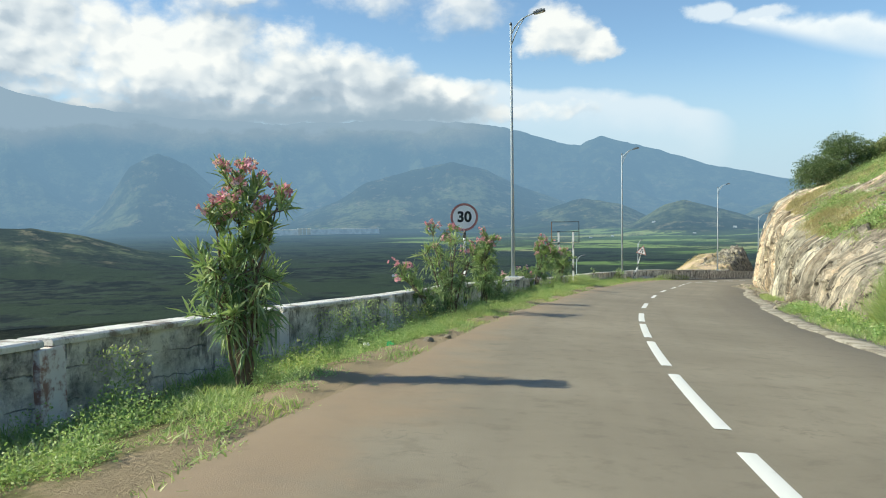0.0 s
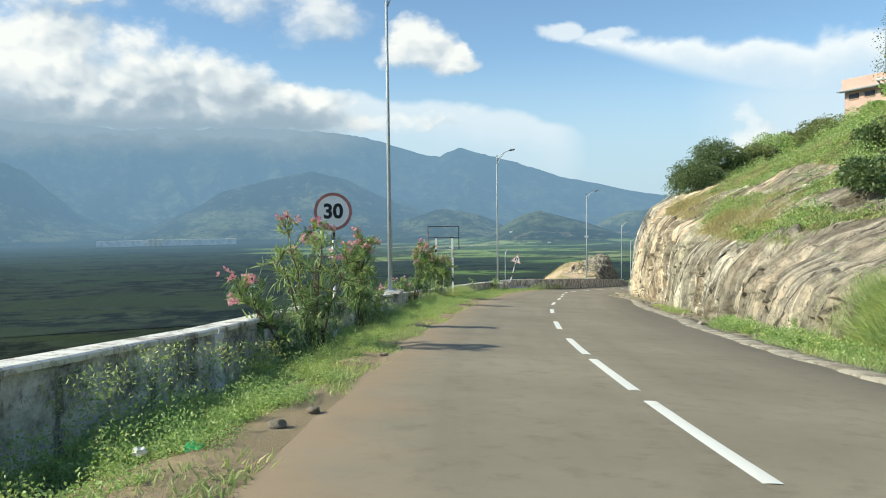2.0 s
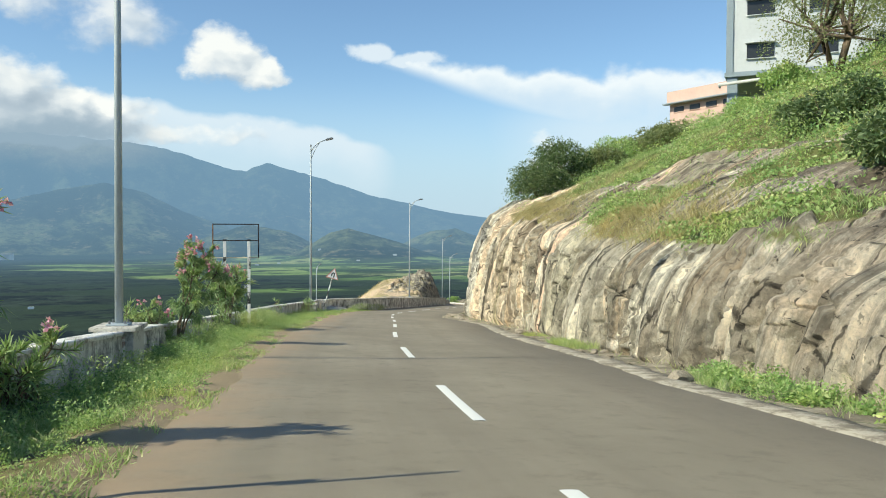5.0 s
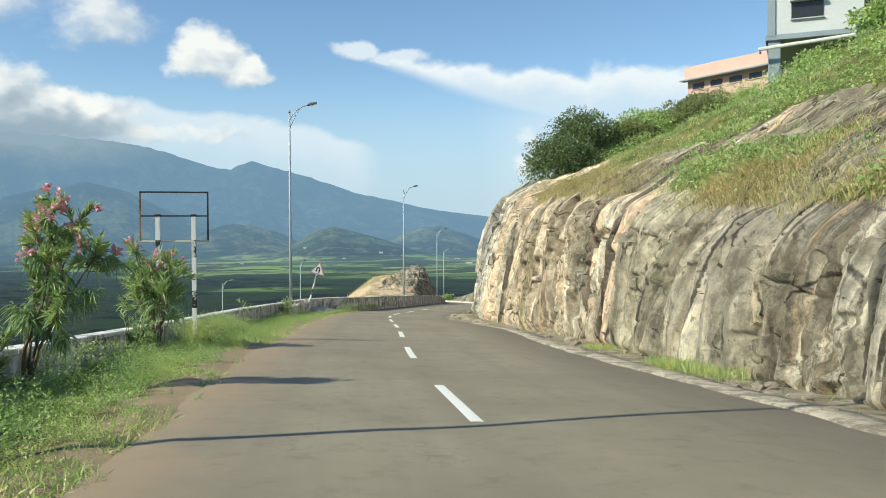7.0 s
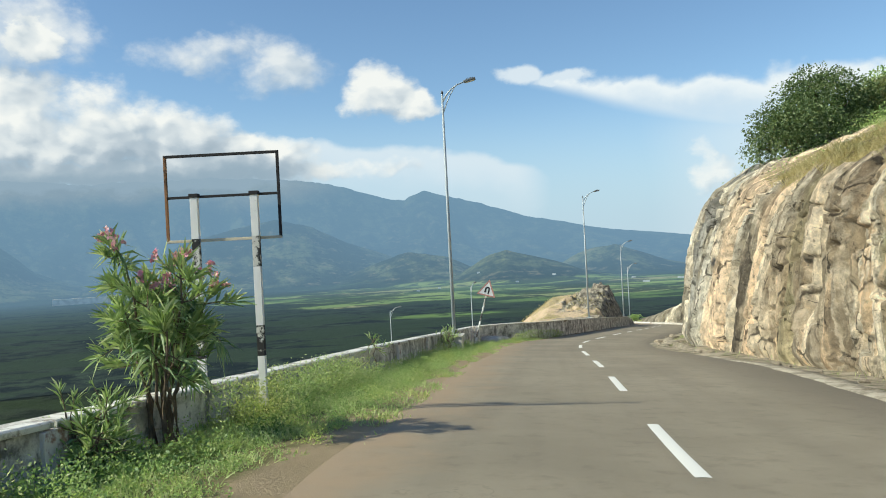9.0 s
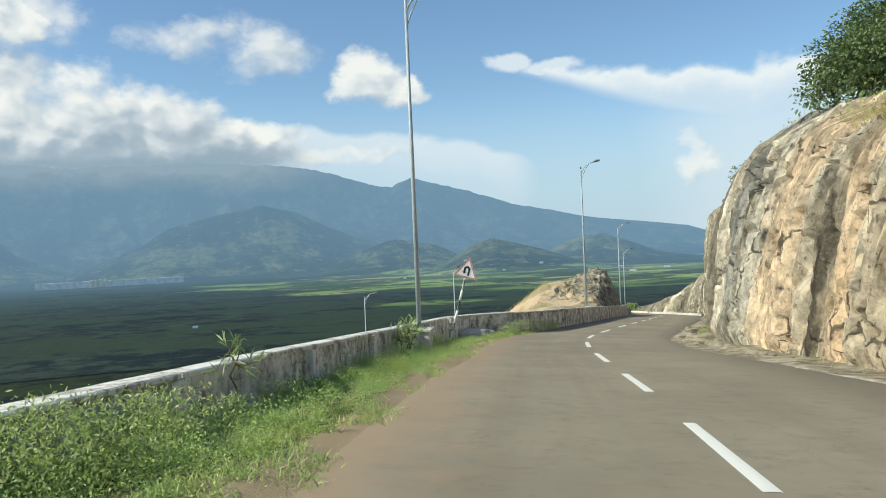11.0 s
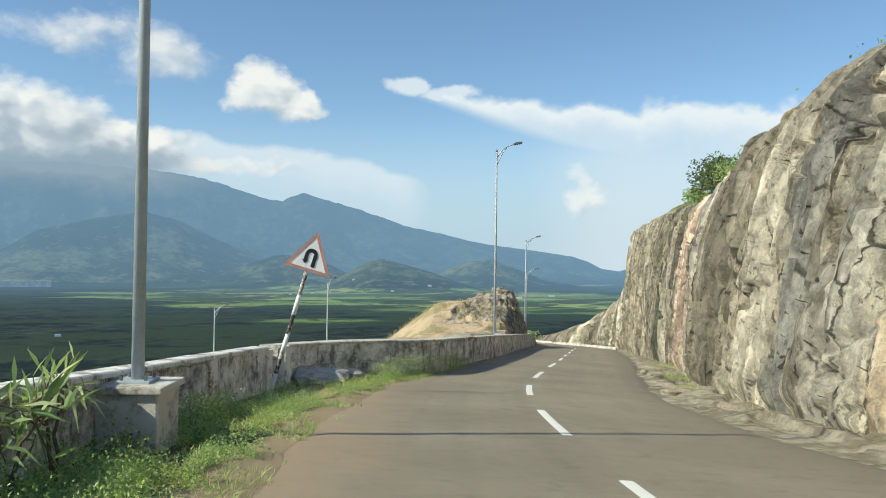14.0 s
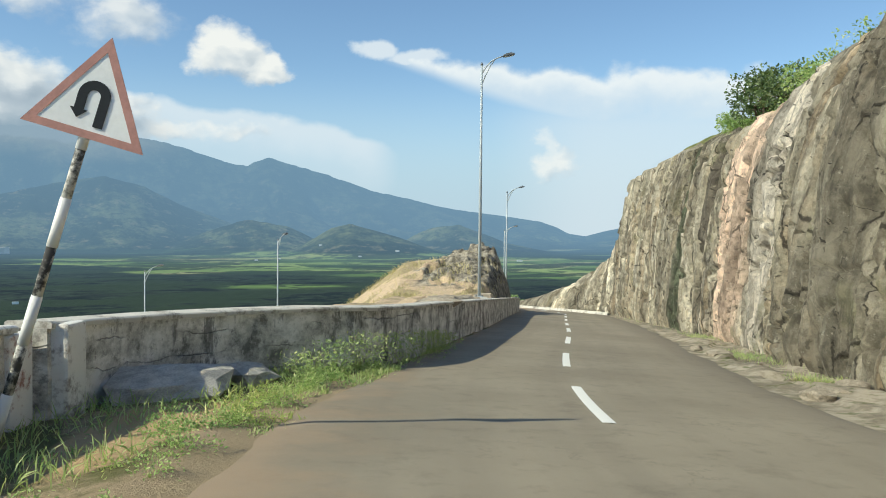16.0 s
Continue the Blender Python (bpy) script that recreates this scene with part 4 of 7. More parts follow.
def hill_surface(s, t, rough=True):
    """World points of the hillside with its ribs, joints and ledges."""
    u, h = hill_u_h(s, t)
    face = smooth(t, 1.9, 0.85)
    lng = np.clip(t, 0, 1) * CREST_H(s) + np.maximum(t - 1, 0)
    d = 0.0
    if rough:
        wob = (fbm(s * 0.5, lng * 0.35, 0.0, 3, 5) - 0.5) * 0.55
        wob2 = (fbm(s * 1.3, lng * 1.1, 0.0, 3, 6) - 0.5) * 0.5
        rib = fbm(s * 0.42 + wob * 0.5, lng * 0.08, 0.0, 3, 11) - 0.5
        flute = np.abs(fbm(s * 0.95 + wob * 0.9, lng * 0.11, 0.0, 3, 23) - 0.5)
        big, edge = facets(s * 0.75 + wob, lng * 0.12 + wob2 * 0.4, 201, 0.7)
        mid, edge2 = facets(s * 2.1 + wob * 1.6 + wob2, lng * 0.26 + wob2 * 0.6, 301, 0.7)
        small, edge3 = facets(s * 5.0 + wob2 * 3, lng * 1.3 + wob * 2, 401, 0.8)
        grain = fbm(s * 3.4, lng * 1.5, 0.0, 4, 41, 0.6) - 0.5
        brk, edge5 = facets(s * 1.1 + wob2, lng * 1.0 + wob, 451, 0.9)
        chip = smooth(fbm(s * 0.5, lng * 0.5, 0.0, 3, 455), 0.52, 0.60)
        seam = np.abs(fbm(s * 0.30 + lng * 0.16, lng * 0.42 - s * 0.10, 0.0, 4, 57) - 0.5)
        gap = fbm(s * 0.25, lng * 0.4, 0.0, 2, 58)
        pit = smooth(fbm(s * 1.1 + wob, lng * 1.3 + wob2, 0.0, 3, 471, 0.55), 0.66, 0.71)
        amp = face * smooth(s, 24, 32) * (0.6 + 0.4 * smooth(CREST_H(s), 1.5, 5.0)) * smooth(t, -0.02, 0.08)
        flute2 = np.abs(fbm(s * 2.4 + wob * 0.8 + wob2 * 0.5, lng * 0.22, 0.0, 3, 27) - 0.5)
        d = amp * (0.8 * rib + 1.0 * np.minimum(flute, 0.22) + 0.62 * np.minimum(flute2, 0.2) - 0.26 * smooth(flute, 0.045, 0.0) - 0.16 * smooth(flute2, 0.05, 0.0) + 0.14 * big + 0.09 * mid + 0.03 * small + 0.08 * grain + 0.14 * chip * brk - 0.26 * pit - 0.08 * smooth(edge, 0.06, 0.0) - 0.03 * smooth(edge2, 0.08, 0.0)
                   - 0.24 * smooth(seam, 0.014, 0.0) * smooth(gap, 0.44, 0.56) - 0.06 * smooth(edge5, 0.07, 0.0) * chip)
        # deep clefts with a lean of their own
        lean = (fbm(lng * 0.35, s * 0.05, 0.0, 3, 63) - 0.5) * 0.9
        for s0, wide, deep in ((54.5, 0.28, 0.55), (51.8, 0.16, 0.35), (63.8, 0.20, 0.40), (58.2, 0.14, 0.25), (47.0, 0.16, 0.28), (40.6, 0.14, 0.25), (68.0, 0.16, 0.25), (77.3, 0.2, 0.3), (84.9, 0.25, 0.4), (89.4, 0.16, 0.3), (95.2, 0.2, 0.3), (100.2, 0.25, 0.4)):
            d = d - amp * deep * np.exp(-((s + lean - s0) / wide) ** 2)
        slab, edge4 = facets(s * 0.28 + lng * 0.1 + wob, lng * 0.5 + wob2, 501, 0.4)
        d = d + (1 - face) * ((fbm(s * 0.35, lng * 0.35, 0.0, 5, 91) - 0.5) * 0.9 + 0.28 * slab + (fbm(s * 1.7, lng * 1.7, 0.0, 4, 97) - 0.5) * 0.2)
    return place(s, u - d * face, h + d * (1 - 0.85 * face))


# ---- the land ----


def valley_height(x, y):
    """Height of the land: the road's hill, the plain and the ranges beyond."""
    r = np.hypot(x, y)
    az = np.degrees(np.arctan2(x, y))
    z = -90.0 + 2.2 * (fbm(x * 0.004, y * 0.004, 0.0, 3, 3) - 0.5) * smooth(r, 300, 900)

    def ridge(rows, r0, front, back, rough, seed, fade=2.5, depth=0.55):
        a = np.array(rows, float)
        el = np.interp(az, a[:, 0], a[:, 1])
        inside = smooth(az, a[0, 0] - fade, a[0, 0]) * smooth(az, a[-1, 0] + fade, a[-1, 0])
        rr = r0 * (1 + 0.05 * (fbm(az * 0.11, seed * 1.7, 0.0, 3, seed) - 0.5))
        top = rr * np.tan(np.radians(el)) + 90.0
        q = np.where(r < rr, (rr - r) / front, (r - rr) / back)
        body = np.clip(1 - q, 0, 1)
        spur = np.abs(fbm(az * rough + (r - rr) * 0.0006, r * 0.0011, 0.0, 5, seed + 7) - 0.5) * 2
        cut = 1 - smooth(q, 0.0, 0.5) * (depth * spur + 0.10)
        jag = 1 + 0.035 * (fbm(az * 1.6, 0.3, 0.0, 4, seed + 3) - 0.5)
        return np.maximum(top, 0) * inside * np.clip(body ** 1.15 * cut * jag, 0, None)

    far = [(-60, 6.5), (-45, 7.5), (-28.2, 7.7), (-25, 7.0), (-21.7, 6.5), (-17, 6.1), (-10.7, 5.8), (-6, 6.0), (-2.8, 6.15), (3.2, 5.76), (6, 5.2), (8.2, 4.45), (10.2, 4.05), (11.0, 4.5), (11.6, 4.72),
           (12.4, 4.45), (13.4, 4.2), (15.7, 3.55), (18.7, 2.55), (20.8, 2.1), (24, 1.38), (28.2, 0.82), (30.5, 0.5), (31.5, 0.2), (32.6, -0.34), (33.7, -0.5), (35, -0.15), (37, 0.3), (45, 0.4), (60, 0.6)]
    hills = [ridge(far, 4350, 1000, 500, 0.2, 1, 2.5, 0.85), ridge([(-10, -0.7), (-7, 0.45), (-5, 1.7), (-1.7, 2.55), (1.2, 3.1), (3.6, 2.5), (6, 1.3), (9, 0.2), (11, -0.8)], 3300, 620, 500, 0.35, 2, 2.5, 0.35),
             ridge([(-24, -1.2), (-22.6, 0.2), (-20.8, 2.9), (-19, 3.85), (-17.2, 3.1), (-14, 0.2), (-11, -1.0)], 3400, 520, 400, 0.4, 3, 2.5, 0.35),
             ridge([(-40, -0.5), (-28.5, -0.97), (-26.7, -1.02), (-23.7, -1.6), (-20.3, -2.7), (-17.4, -3.3)], 1500, 420, 420, 0.5, 4, 2.5, 0.15),
             ridge([(12.5, -2.0), (14.5, -1.0), (16, -0.1), (17.2, 0.2), (18.8, -0.25), (20.8, -0.8), (22.4, -1.4), (25, -2.0)], 2600, 330, 380, 0.5, 5, 1.5, 0.2),
             ridge([(20.5, -1.3), (21.8, -0.5), (23, 0.0), (24.8, 0.2), (26.5, -0.4), (28.4, -1.1), (31, -1.6)], 3000, 330, 300, 0.5, 6, 1.5, 0.2),
             ridge([(6, -1.1), (7.7, -0.4), (10.2, 0.4), (13, -0.05), (15.4, -1.2)], 2850, 340, 300, 0.5, 8, 1.5, 0.2)]
    for hgt in hills:
        z = np.maximum(z, -90 + hgt)
    near = r < 700
    if near.any():
        xn, yn = x[near], y[near]
        out = np.empty(xn.shape)
        for c in range(0, len(xn), 4000):
            xs, ys = xn[c:c + 4000], yn[c:c + 4000]
            sel = slice(None, None, 4)
            d2 = (xs[:, None] - PC[None, sel, 0]) ** 2 + (ys[:, None] - PC[None, sel, 1]) ** 2
            i = np.argmin(d2, 1) * 4
            dx, dy = xs - PC[i, 0], ys - PC[i, 1]
            s = ST[i]
            u = dx * TC[i, 1] - dy * TC[i, 0]
            over = np.abs(dx * TC[i, 0] + dy * TC[i, 1])
            left = np.maximum(-u - np.where(s > 76, -LEFT(s) + 0.6, -WALL(s) + 0.3), 0)
            base = road_z(PC[i, 1]) - CROSSFALL * np.clip(u, -6, 60) - 0.55
            t = 1 + u - CREST_U(s)
            rise = np.where(u > CREST_U(s) + 1.5, hill_u_h(s, np.maximum(t, 1))[1] - 1.0, 0.0)
            rise = np.where(u > FOOT(s) - 0.3, rise, 0.0) * smooth(s, 150, 140)
            away = np.maximum(np.maximum(left, (over - 1) * 1.0), np.where(s > 130, np.hypot(left, np.maximum(s - 144, 0) * 1.2), 0))
            z0 = base + rise * smooth(u, 160, 60) - 0.42 * away - 0.0016 * np.minimum(away, 120) ** 2
            z0 = z0 - np.where(u > 70, (u - 70) * 0.35, 0)
            out[c:c + 4000] = z0 + (fbm(xs * 0.15, ys * 0.15, 0.0, 4, 12) - 0.5) * np.clip(left * 0.3, 0, 2.0)
        z[near] = np.maximum(z[near], out)
    return z


def polar_sheet(name, rad, mat, plain_from=None):
    """A sheet of land in rings about the start of the road."""
    fine = np.arange(-36, 62, 0.16)
    az = np.radians(np.concatenate([fine, np.arange(62, 360 - 36, 3.0)]))
    rr, aa = np.meshgrid(rad, az, indexing="ij")
    x, y = rr * np.sin(aa), rr * np.cos(aa)
    z = valley_height(x.ravel(), y.ravel())
    # the crowns of the valley's woods
    woods = smooth(rr.ravel(), 380, 520) * smooth(rr.ravel(), 2700, 2300) * (z < -84)
    z = z + woods * 1.6 * vnoise(x.ravel() * 0.05, y.ravel() * 0.05, 0.0, 71) ** 1.5 * smooth(fbm(x.ravel() * 0.004, y.ravel() * 0.006, 0.0, 3, 72), 0.40, 0.5)
    if plain_from is None:
        z = z - 6.0 * smooth(rr.ravel(), 690, 630)
    else:
        z = np.where(rr.ravel() > plain_from, np.minimum(z, -91.5), z)
    idx = np.arange(rr.size).reshape(rr.shape)
    nxt = np.roll(idx, -1, axis=1)
    faces = np.stack([idx[:-1], idx[1:], nxt[1:], nxt[:-1]], -1).reshape(-1, 4)
    return mesh_ob(name, make_mesh(name, np.stack([x.ravel(), y.ravel(), z], 1), faces, True), mat)


def build_ground():
    # the land itself runs out flat to the horizon; the hazy distance stands on it from half a kilometre off
    rad = np.concatenate([np.array([0.6]), np.geomspace(2.5, 420, 120), np.geomspace(430, 700, 24), np.geomspace(760, 6000, 12)])
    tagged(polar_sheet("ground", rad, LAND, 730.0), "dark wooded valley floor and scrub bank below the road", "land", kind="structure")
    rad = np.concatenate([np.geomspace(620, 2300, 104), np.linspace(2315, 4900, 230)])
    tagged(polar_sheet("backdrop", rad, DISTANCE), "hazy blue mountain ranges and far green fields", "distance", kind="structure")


def strip(name, s, cols, mat, label, category, uvs=True):
    """A surface along the road: cols are (u, h) arrays for every s."""
    u = np.stack([np.broadcast_to(c[0], s.shape) for c in cols], 1)
    h = np.stack([np.broadcast_to(c[1], s.shape) for c in cols], 1)
    ss = np.repeat(s[:, None], u.shape[1], 1)
    me = make_mesh(name, place(ss, u, h).reshape(-1, 3), grid_faces(*u.shape), True)
    add_uv(me, np.stack([ss.ravel(), u.ravel()], 1))
    ob = mesh_ob(name, me, mat)
    tagged(ob, label, category, kind="structure")
    return ob


def build_road():
    s = np.arange(-60, 142.9, 0.5)
    lo, hi = LEFT(s), RIGHT(s)
    wob = (fbm(s * 0.9, 1.0, 0.0, 4, 3) - 0.5) * 0.10 * smooth(s, 82, 78)
    wob2 = (fbm(s * 0.6, 7.0, 0.0, 4, 9) - 0.5) * 0.35
    ss = s
    u = np.stack([(lo + wob) * (1 - f) + (hi + wob2) * f for f in np.linspace(0, 1, 25)], 1)
    S2 = np.repeat(ss[:, None], 25, 1)
    h = (fbm(S2 * 0.12, u * 0.5, 0.0, 3, 77) - 0.5) * 0.05
    edge = np.minimum(np.abs(u - u[:, :1]), np.abs(u - u[:, -1:]))
    h = h - 0.025 * smooth(edge, 0.12, 0.0)
    # past the bend the road drops away to the lower turn
    h = h - 0.25 * np.maximum(-u - 6.5, 0) ** 1.2 * smooth(S2, 124, 130)
    me = make_mesh("road", place(S2, u, h).reshape(-1, 3), grid_faces(*u.shape), True)
    add_uv(me, np.stack([S2.ravel(), u.ravel()], 1))
    road = mesh_ob("road", me, ASPHALT)
    tagged(road, "worn brown-grey asphalt hill road with a dashed centre line", "road", kind="structure")
    # centre line: close dashes through the first curve, then three metre dashes with gaps as long
    dashes = [28.1 - 3.72 * i - 2.95 for i in range(22)] + [31.0, 38.7, 45.9, 52.8, 58.7] + [64.5 + 5.92 * i for i in range(13)]
    for s0 in dashes:
        ln = np.linspace(s0, s0 + 2.95 + 0.1 * RNG.random(), 9)
        drift = np.interp(ln, [0, 120, 128, 136, 142], [-0.05, -0.05, -0.8, -3.0, -6.0])
        rows = np.stack([place(ln, drift + du, 0.004 + (fbm(ln * 0.12, (drift + du) * 0.5, 0.0, 3, 77) - 0.5) * 0.05) for du in (-0.065, -0.03, 0.03, 0.065)], 1)
        rows[:, 1:3, 2] += 0.003
        mesh_ob("road_dash", make_mesh("road_dash", rows.reshape(-1, 3), grid_faces(9, 4)), ROAD_PAINT, road)
    return road


def build_verges():
    s = np.arange(-60, 100.6, 0.5)
    lo = LEFT(s) + 0.25
    hi = np.where(s < 75.6, WALL(s) - 0.15, np.interp(s, [75.6, 78, 80.5, 82.5, 120], [-5.4, -4.9, -3.2, -2.95, -3.2]))
    cols = []
    for f in np.linspace(0, 1, 12):
        u = lo * (1 - f) + np.minimum(hi, lo - 0.02) * f
        h = -0.022 - np.interp(s, [10, 30, 40], [0.30, 0.24, 0.14]) * smooth(f, 0.15, 0.9) * smooth(s, 79, 74) + 0.12 * (fbm(s * 0.7, f * 3.0, 0.0, 4, 19) - 0.5) * (f > 0.02) + 0.05 * math.exp(-((f - 0.25) / 0.12) ** 2) * smooth(s, 80, 74)
        cols.append((u, h - 0.012))
    verge = strip("verge", s, cols, VERGE, "grassy earth verge between the road and the parapet", "verge")
    # dust from the road lies on the nearest half metre
    add_float(verge.data, "edge", np.tile(1 - smooth(np.linspace(0, 1, 12), 0.1, 0.45), len(s)))
    s = np.concatenate([np.arange(-60, 66, 0.4), np.arange(66, 102, 0.1), np.arange(102, 135, 0.4)])
    lo, hi = RIGHT(s) - 0.2, FOOT(s) + 0.35
    cols = []
    for f in np.linspace(0, 1, 26):
        u = lo * (1 - f) + hi * f
        h = -0.045 + 0.03 * f + 0.14 * (fbm(s * 0.9, u * 1.2, 0.0, 4, 29) - 0.42) * smooth(f, 0.08, 0.3)
        # flat bedding slabs lie bare at the foot of the high part
        plate, _ = facets(s * 0.55, u * 2.6, 731, 0.15)
        h = h + 0.16 * (plate + 0.25) * smooth(f, 0.15, 0.4) * smooth(s, 68, 73) * smooth(s, 100, 95)
        cols.append((u, h))
    sg = np.arange(14, 64.1, 0.2)
    rag = (fbm(sg * 1.3, 2.0, 0.0, 5, 83, 0.65) - 0.5) * 0.5
    wide = 0.38 * smooth(sg, 64, 58) + 0.06
    strip("drain_edge", sg, [(RIGHT(sg) - 0.12 + rag, -0.06), (RIGHT(sg) - 0.06 + rag * 0.7, 0.004), (RIGHT(sg) + wide * 0.6 + rag * 0.5, 0.014), (RIGHT(sg) + wide + rag, 0.010), (RIGHT(sg) + wide + 0.04 + rag, -0.08)], DRAIN, "worn pale concrete drain edge beside the road", "drain")
    strip("gutter", s, cols, GUTTER, "pale sandy gutter strip along the foot of the rock", "gutter")


def build_hill():
    s = np.concatenate([np.arange(-20, 26, 0.4), np.arange(26, 104, 0.07), np.arange(104, 149.5, 0.14)])
    t = np.concatenate([np.linspace(-0.03, 1, 118), 1 + np.geomspace(0.05, 52, 72)])
    S2, T2 = np.meshgrid(s, t, indexing="ij")
    v = hill_surface(S2, T2)
    me = make_mesh("rock_cutting", v.reshape(-1, 3), grid_faces(*S2.shape)[:, ::-1], False)
    lng = np.clip(T2, 0, 1) * np.maximum(CREST_H(S2), 1.0) + np.maximum(T2 - 1, 0)
    add_uv(me, np.stack([S2.ravel(), lng.ravel()], 1))
    add_float(me, "cover", cover_mask(S2, T2).ravel())
    add_float(me, "crust", (smooth(T2, 1.3, 2.6) * smooth(S2, 68, 60) * smooth(fbm(S2 * 0.3, T2 * 0.5, 0.0, 3, 44), 0.34, 0.5)).ravel())
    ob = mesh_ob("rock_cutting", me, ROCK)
    tagged(ob, "tall streaked grey and tan rock cutting under a grassy slope", "rock face", kind="structure")


def build_kerb():
    # the white kerb round the outside of the bend
    s = np.array([129.5, 131, 132.5, 134, 135.5, 137, 138.5, 140, 141, 141.8])
    u = RIGHT(s) + 0.12
    c = place(s, u, 0.0)
    d = np.gradient(c, axis=0)
    d /= np.linalg.norm(d, axis=1)[:, None]
    nrm = np.stack([d[:, 1], -d[:, 0], 0 * d[:, 0]], 1)
    prof = [(-0.1, -0.3), (-0.09, 0.16), (-0.06, 0.19), (0.06, 0.19), (0.09, 0.16), (0.1, -0.3)]
    rows = np.stack([c + nrm * a + np.array([0, 0, b]) for a, b in prof], 1)
    ob = mesh_ob("bend_kerb", make_mesh("bend_kerb", rows.reshape(-1, 3), grid_faces(len(s), len(prof))), KERB)
    tagged(ob, "low pale concrete kerb round the outside of the bend", "kerb", kind="structure")


build_ground()
road = build_road()
build_verges()
build_hill()
build_kerb()


# ---- parapet ----


def wall_run(name, pts, heights, thick, foot, parent, mat, top_mat, coping=True):
    """A length of masonry wall through pts, with a painted coping that has its own mesh."""
    pts = np.array(pts, float)
    d = np.gradient(pts[:, :2], axis=0)
    d /= np.linalg.norm(d, axis=1)[:, None]
    n = np.stack([d[:, 1], -d[:, 0]], 1)
    top = pts[:, 2] + heights
    k = len(pts)
    rows = []
    for off, zf in ((thick / 2, 0.0), (thick / 2, 0.34), (thick / 2, 0.67), (thick / 2, 1.0), (-thick / 2, 1.0), (-thick / 2, 0.5), (-thick / 2, 0.0)):
        xy = pts[:, :2] + n * off
        z = (pts[:, 2] - foot) * (1 - zf) + (top - (0.05 if coping else 0.0)) * zf
        bulge = (fbm(xy[:, 0] * 1.1, xy[:, 1] * 1.1, z * 1.5, 3, 51) - 0.5) * 0.07 * (0 < zf < 1)
        rows.append(np.c_[xy + n * bulge[:, None], z])
    v = np.stack(rows, 1)
    f = grid_faces(k, len(rows))
    me = bpy.data.meshes.new(name)
    faces = [tuple(q[::-1]) for q in f.tolist()] + [tuple(range(len(rows))), tuple(reversed([(k - 1) * len(rows) + i for i in range(len(rows))]))]
    me.from_pydata(v.reshape(-1, 3).tolist(), [], faces)
    ob = mesh_ob("wall_section", me, mat, parent)
    if coping:
        rows = []
        jit = (fbm(pts[:, 0] * 1.7, pts[:, 1] * 1.7, 0.0, 3, 15) - 0.5) * 0.03
        for off, dz in ((thick / 2 + 0.035, -0.055), (thick / 2 + 0.04, -0.012), (thick / 2 + 0.015, 0.004), (-thick / 2 - 0.015, 0.006), (-thick / 2 - 0.04, -0.012), (-thick / 2 - 0.035, -0.055)):
            rows.append(np.c_[pts[:, :2] + n * (off + jit[:, None]), top + dz + jit * 0.5])
        v = np.stack(rows, 1)
        me = bpy.data.meshes.new("coping")
        r = len(rows)
        faces = [tuple(q[::-1]) for q in grid_faces(k, r).tolist()] + [tuple(range(r)), tuple(reversed([(k - 1) * r + i for i in range(r)]))]
        faces += [((i + 1) * r, i * r, i * r + r - 1, (i + 1) * r + r - 1) for i in range(k - 1)]
        me.from_pydata(v.reshape(-1, 3).tolist(), [], faces)
        mesh_ob("coping", me, top_mat, parent)
    return ob


def build_parapet():
    wall = new("parapet")
    tagged(wall, "low stained plaster parapet with flaking white coping and posts", "parapet", kind="structure")
    posts = [-12.0, -5.6, 0.8, 7.2, 13.7, 17.8, 21.8, 26.2, 30.4, 36.6, 40.9, 45.7, 50.4, 55.2, 59.8, 63.9, 72.2, 75.3]
    for a, b in zip(posts, posts[1:]):
        s = np.arange(a + 0.02, b, 0.4)
        s = np.r_[s, b - 0.02] if b - 0.02 - s[-1] > 0.1 else s
        c = place(s, WALL(s), 0.0)
        wall_run("wall_section", c, WALL(s, 2), 0.26, 0.75, wall, PARAPET, WHITE_TOP)
    for s in posts[1:]:
        h = float(WALL(s, 2))
        m = Matrix.Translation(spot(s, float(WALL(s)), h / 2 - 0.43)) @ pose(0, 0, 0, 0, 0, heading(s))
        part("post", box((0.36, 0.34, h + 0.73), m, 0.014), POST_PAINT, wall)
    # the lower length that swings in to the road at the bend, plain grey on top
    line = [(75.55, -5.02, 0.68), (76.6, -4.95, 0.69), (77.6, -4.75, 0.71), (78.5, -4.3, 0.75), (79.3, -3.72, 0.80), (80.0, -3.2, 0.82), (80.8, -2.9, 0.83), (82.5, -2.72, 0.84)]
    line += [(x, -2.7 - 0.012 * max(0, x - 90), 0.85) for x in np.arange(84.5, 120, 2.0)]
    line += [(121.5, -3.3, 0.85), (123.5, -3.7, 0.84), (125.5, -4.5, 0.82), (127.3, -5.6, 0.80), (128.8, -7.4, 0.78), (129.6, -9.6, 0.76)]
    a = np.array(line)
    q = np.r_[0, np.cumsum(np.hypot(np.diff(a[:, 0]), np.diff(a[:, 1])))]
    k = np.arange(0, q[-1], 0.35)
    s, u, h = (np.interp(k, q, a[:, i]) for i in range(3))
    cut = np.searchsorted(k, [0, 9.2, 18.6, 28.0, 38.0, 80])
    for i, j in zip(cut, cut[1:]):
        j = min(j + 1, len(k))
        if j - i > 2:
            wall_run("wall_section", place(s[i:j], u[i:j]), h[i:j], 0.34, 0.9, wall, PARAPET, KERB)
    m = Matrix.Translation(spot(75.75, -4.88, 0.17)) @ pose(0, 0, 0, 0, 0, heading(75.5))
    part("end_post", box((0.36, 0.34, 1.02), m, 0.03), WHITE_TOP, wall, "chipped end post with bare cream plaster")


build_parapet()


# ---- street lamps ----


